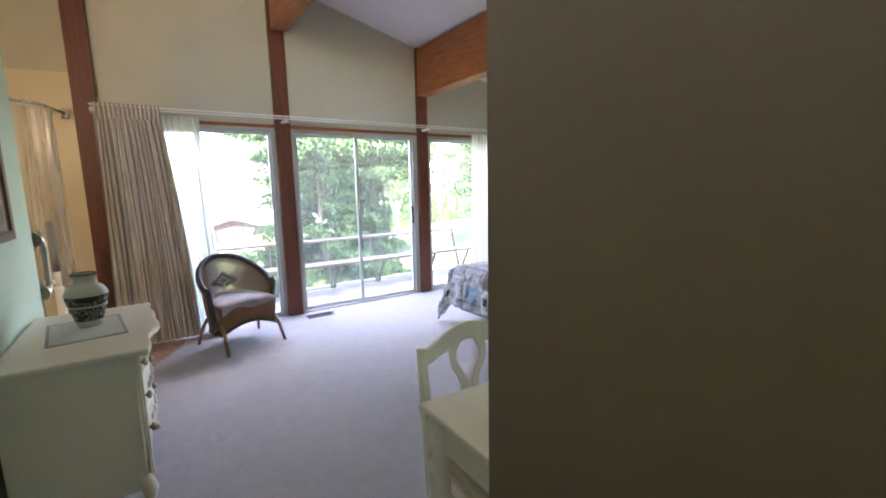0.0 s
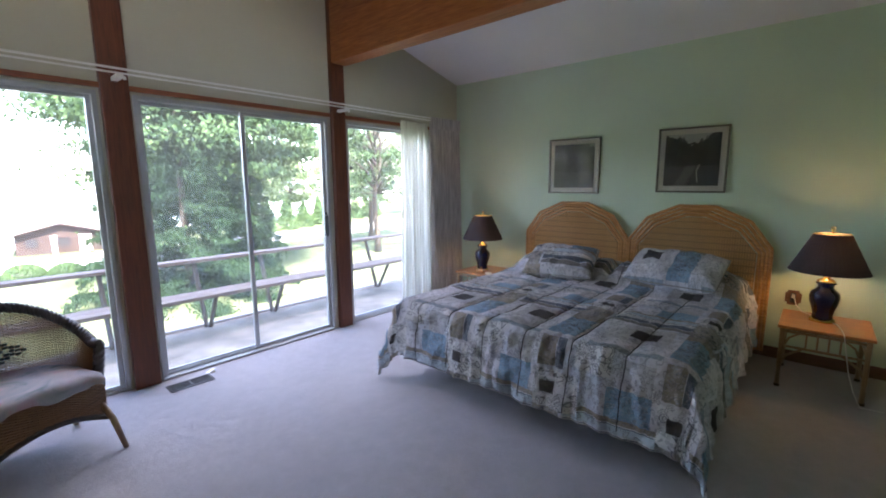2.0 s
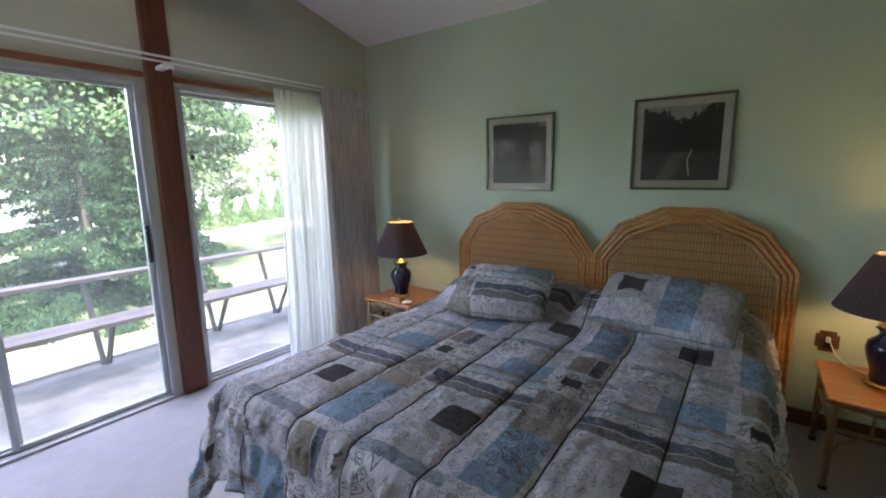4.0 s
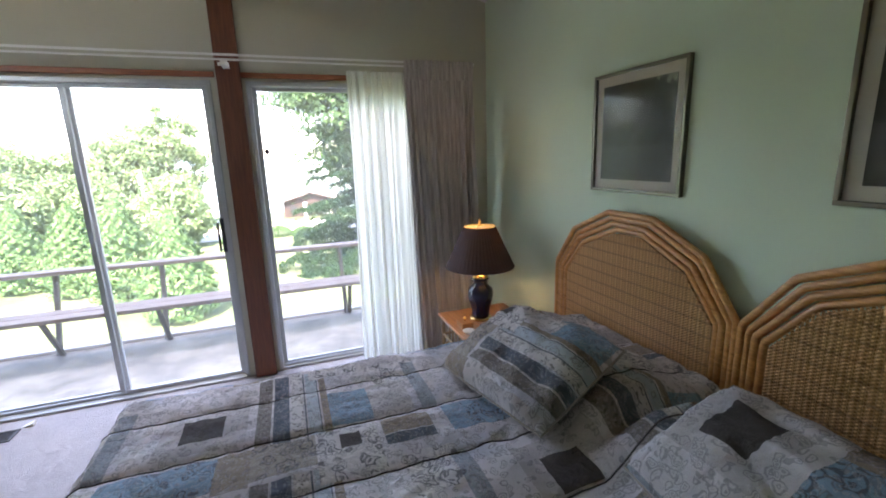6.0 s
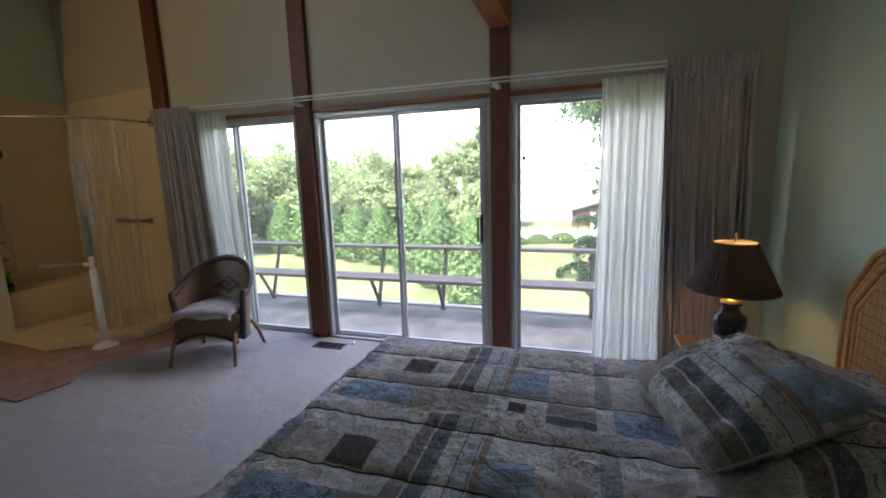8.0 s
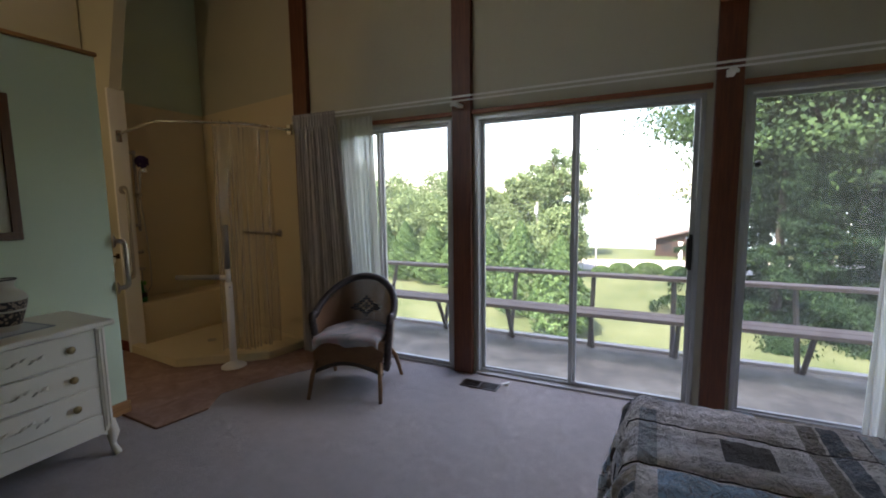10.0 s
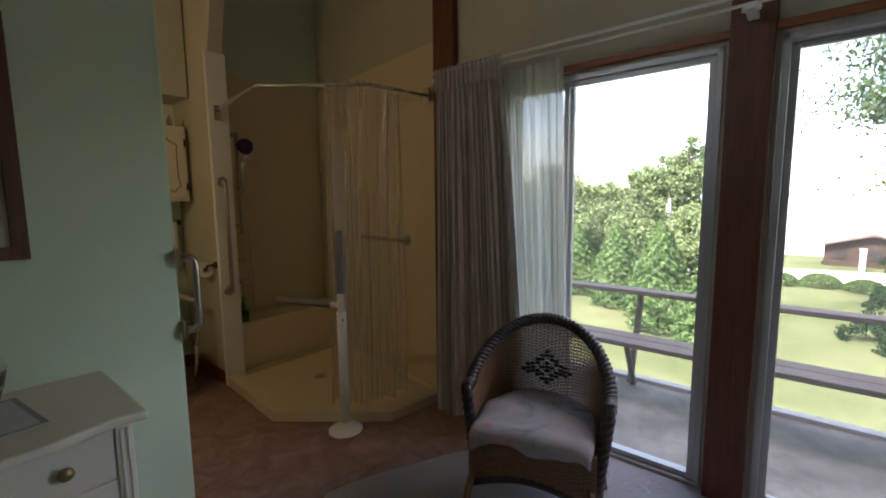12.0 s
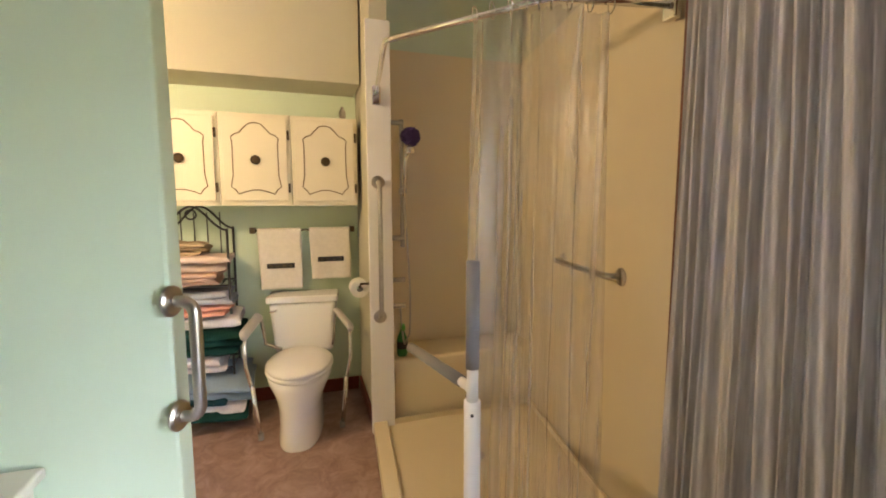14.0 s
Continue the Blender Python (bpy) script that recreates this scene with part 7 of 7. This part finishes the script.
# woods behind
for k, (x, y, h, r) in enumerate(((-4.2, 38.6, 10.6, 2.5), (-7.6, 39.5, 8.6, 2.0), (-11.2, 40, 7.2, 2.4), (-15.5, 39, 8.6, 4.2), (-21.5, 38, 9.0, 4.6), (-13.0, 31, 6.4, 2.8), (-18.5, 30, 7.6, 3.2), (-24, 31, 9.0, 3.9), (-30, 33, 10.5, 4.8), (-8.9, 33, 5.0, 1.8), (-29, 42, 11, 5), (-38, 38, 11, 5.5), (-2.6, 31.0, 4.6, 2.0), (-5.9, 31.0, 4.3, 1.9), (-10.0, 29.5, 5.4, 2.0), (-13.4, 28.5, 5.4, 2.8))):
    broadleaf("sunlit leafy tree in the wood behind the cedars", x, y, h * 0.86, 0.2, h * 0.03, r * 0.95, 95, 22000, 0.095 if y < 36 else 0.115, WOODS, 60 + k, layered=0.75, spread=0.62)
for k, (x, y, h, r) in enumerate(((-19, 24.0, 6.8, 3.0), (-23.5, 24.5, 8.6, 3.6), (-28, 25, 9.6, 4.2))):
    broadleaf("leafy tree near the end of the deck", x, y, h, 0.2, 0.8, r, 70, 20000, 0.11, WOODS, 90 + k)
# row of young spruces beyond the drive, seen through the window by the bed
for k in range(9):
    conifer("young spruce in a far row", 21 + k * 2.6, 42 + k * 1.1, 3.2 + 0.5 * math.sin(k * 2.2), 1.05, 3500, 0.09, CEDARLEAF, 120 + k, droop=0.6, z_low=0.03, trunk=0.06)
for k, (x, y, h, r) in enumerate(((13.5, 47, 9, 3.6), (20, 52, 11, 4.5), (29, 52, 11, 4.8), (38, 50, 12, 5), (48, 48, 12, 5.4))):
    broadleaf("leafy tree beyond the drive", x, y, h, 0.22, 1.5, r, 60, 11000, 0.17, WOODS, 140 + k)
# low shrubs by the drive
for k, (x, y, r) in enumerate(((1.3, 31.6, 0.8), (2.9, 31.9, 0.9), (4.5, 31.4, 0.8), (0.2, 30.8, 0.6), (13.5, 30.5, 1.0), (15.5, 30.0, 0.9))):
    rng = np.random.default_rng(200 + k)
    sh = thing("shrub", "low rounded shrub beside the gravel drive", "shrub", at=pose(x, y, GROUND_Z))
    d = rng.normal(size=(3500, 3))
    d /= np.linalg.norm(d, axis=1, keepdims=True)
    d[:, 2] = np.abs(d[:, 2]) * 0.7
    part("stem", tubed([(0, 0, 0), (0, 0, r * 0.5)], 0.03, 6), BARK, sh)
    leaf_mesh("foliage", d * r * rng.uniform(0.6, 1.0, (3500, 1)) ** 0.4 + [0, 0, 0.05], 0.05, rng, CEDARLEAF, sh)

# boathouse
RED = wooden("red_brown_siding", (0.03, 0.019, 0.016), (0.052, 0.031, 0.026), 2, 0.8)
ROOFM = painted("grey_brown_shingle_roof", (0.16, 0.13, 0.125), 0.9, 30, 0.2, 0.3)
house = thing("boathouse", "low red-brown boathouse with a shallow grey roof by the lake", "building", at=pose(5.6, 41.0, GROUND_Z, 0, 0, -6) @ Matrix.Scale(0.68, 4))
part("wall", boxed(-3.4, 3.4, 0, 6, 0, 2.0), RED, house, "red-brown board wall")
part("gable", prism(bmesh.new(), [(-3.4, 2.0), (3.4, 2.0), (0, 3.0)], 0.0, 6.0, "y"), RED, house, "red-brown gable")
for s in (-1, 1):
    bm = bmesh.new()
    prism(bm, [(0, 3.02), (s * 4.0, 1.86), (s * 4.0, 2.0), (0, 3.20)], -0.5, 6.5, "y")
    part("roof", bm, ROOFM, house, "grey shingle roof slope")
for x in (-2.2, 0.2):
    w = part("window", boxed(x - 0.45, x + 0.45, -0.04, 0.0, 0.75, 1.55), BLACK, house, "dark window")
    part("window_frame", tubed([(x - 0.47, -0.05, 0.73), (x + 0.47, -0.05, 0.73), (x + 0.47, -0.05, 1.57), (x - 0.47, -0.05, 1.57)], 0.03, 4, closed=True), RED, w)
part("door", boxed(1.4, 2.4, -0.05, 0.0, 0.0, 1.8), WHITE, house, "white door")
for x in (5.0,):
    pl = thing("garden_pillar", "short white garden pillar near the boathouse", "pillar")
    part("shaft", boxed(x - 0.13, x + 0.13, 39.0, 39.26, GROUND_Z, GROUND_Z + 1.3, bevel=0.02), WHITE, pl)
    part("cap", boxed(x - 0.17, x + 0.17, 38.96, 39.30, GROUND_Z + 1.3, GROUND_Z + 1.38, bevel=0.01), WHITE, pl)
flag = thing("flagpole", "tall thin white pole on the lawn by the lake", "flagpole")
part("pole", tubed([(-0.4, 33.0, GROUND_Z), (-0.4, 33.0, 2.8)], 0.05, 8), WHITE, flag)
upole = thing("utility_pole", "pale grey utility pole with wires among the garden trees", "utility pole")
part("pole", tubed([(-4.4, 32.6, GROUND_Z), (-4.4, 32.6, 1.35)], [0.10, 0.08], 8), painted("weathered_pole_wood", (0.42, 0.40, 0.37), 0.9), upole)
part("transformer", lathe([(0, 0), (0.13, 0), (0.13, 0.5), (0.05, 0.56), (0, 0.56)], 14, (-4.4, 32.42, 0.5)), painted("pale_transformer_paint", (0.55, 0.56, 0.56), 0.5), upole, "pale grey transformer")
for z in (1.25, 0.95, 0.72):
    part("wire", tubed([(-4.4 - 26 * q, 32.5 - 3.0 * q, z - 2.0 * q * (1 - q) + 1.3 * q) for q in [k / 12 for k in range(13)]], 0.012, 4), BLACK, upole, "dark wire")
swing = thing("pole_lamp", "white lawn post with a round top beyond the maple", "post")
part("post", tubed([(-6.0, 46, GROUND_Z), (-6.0, 46, 1.8)], 0.06, 8), WHITE, swing)
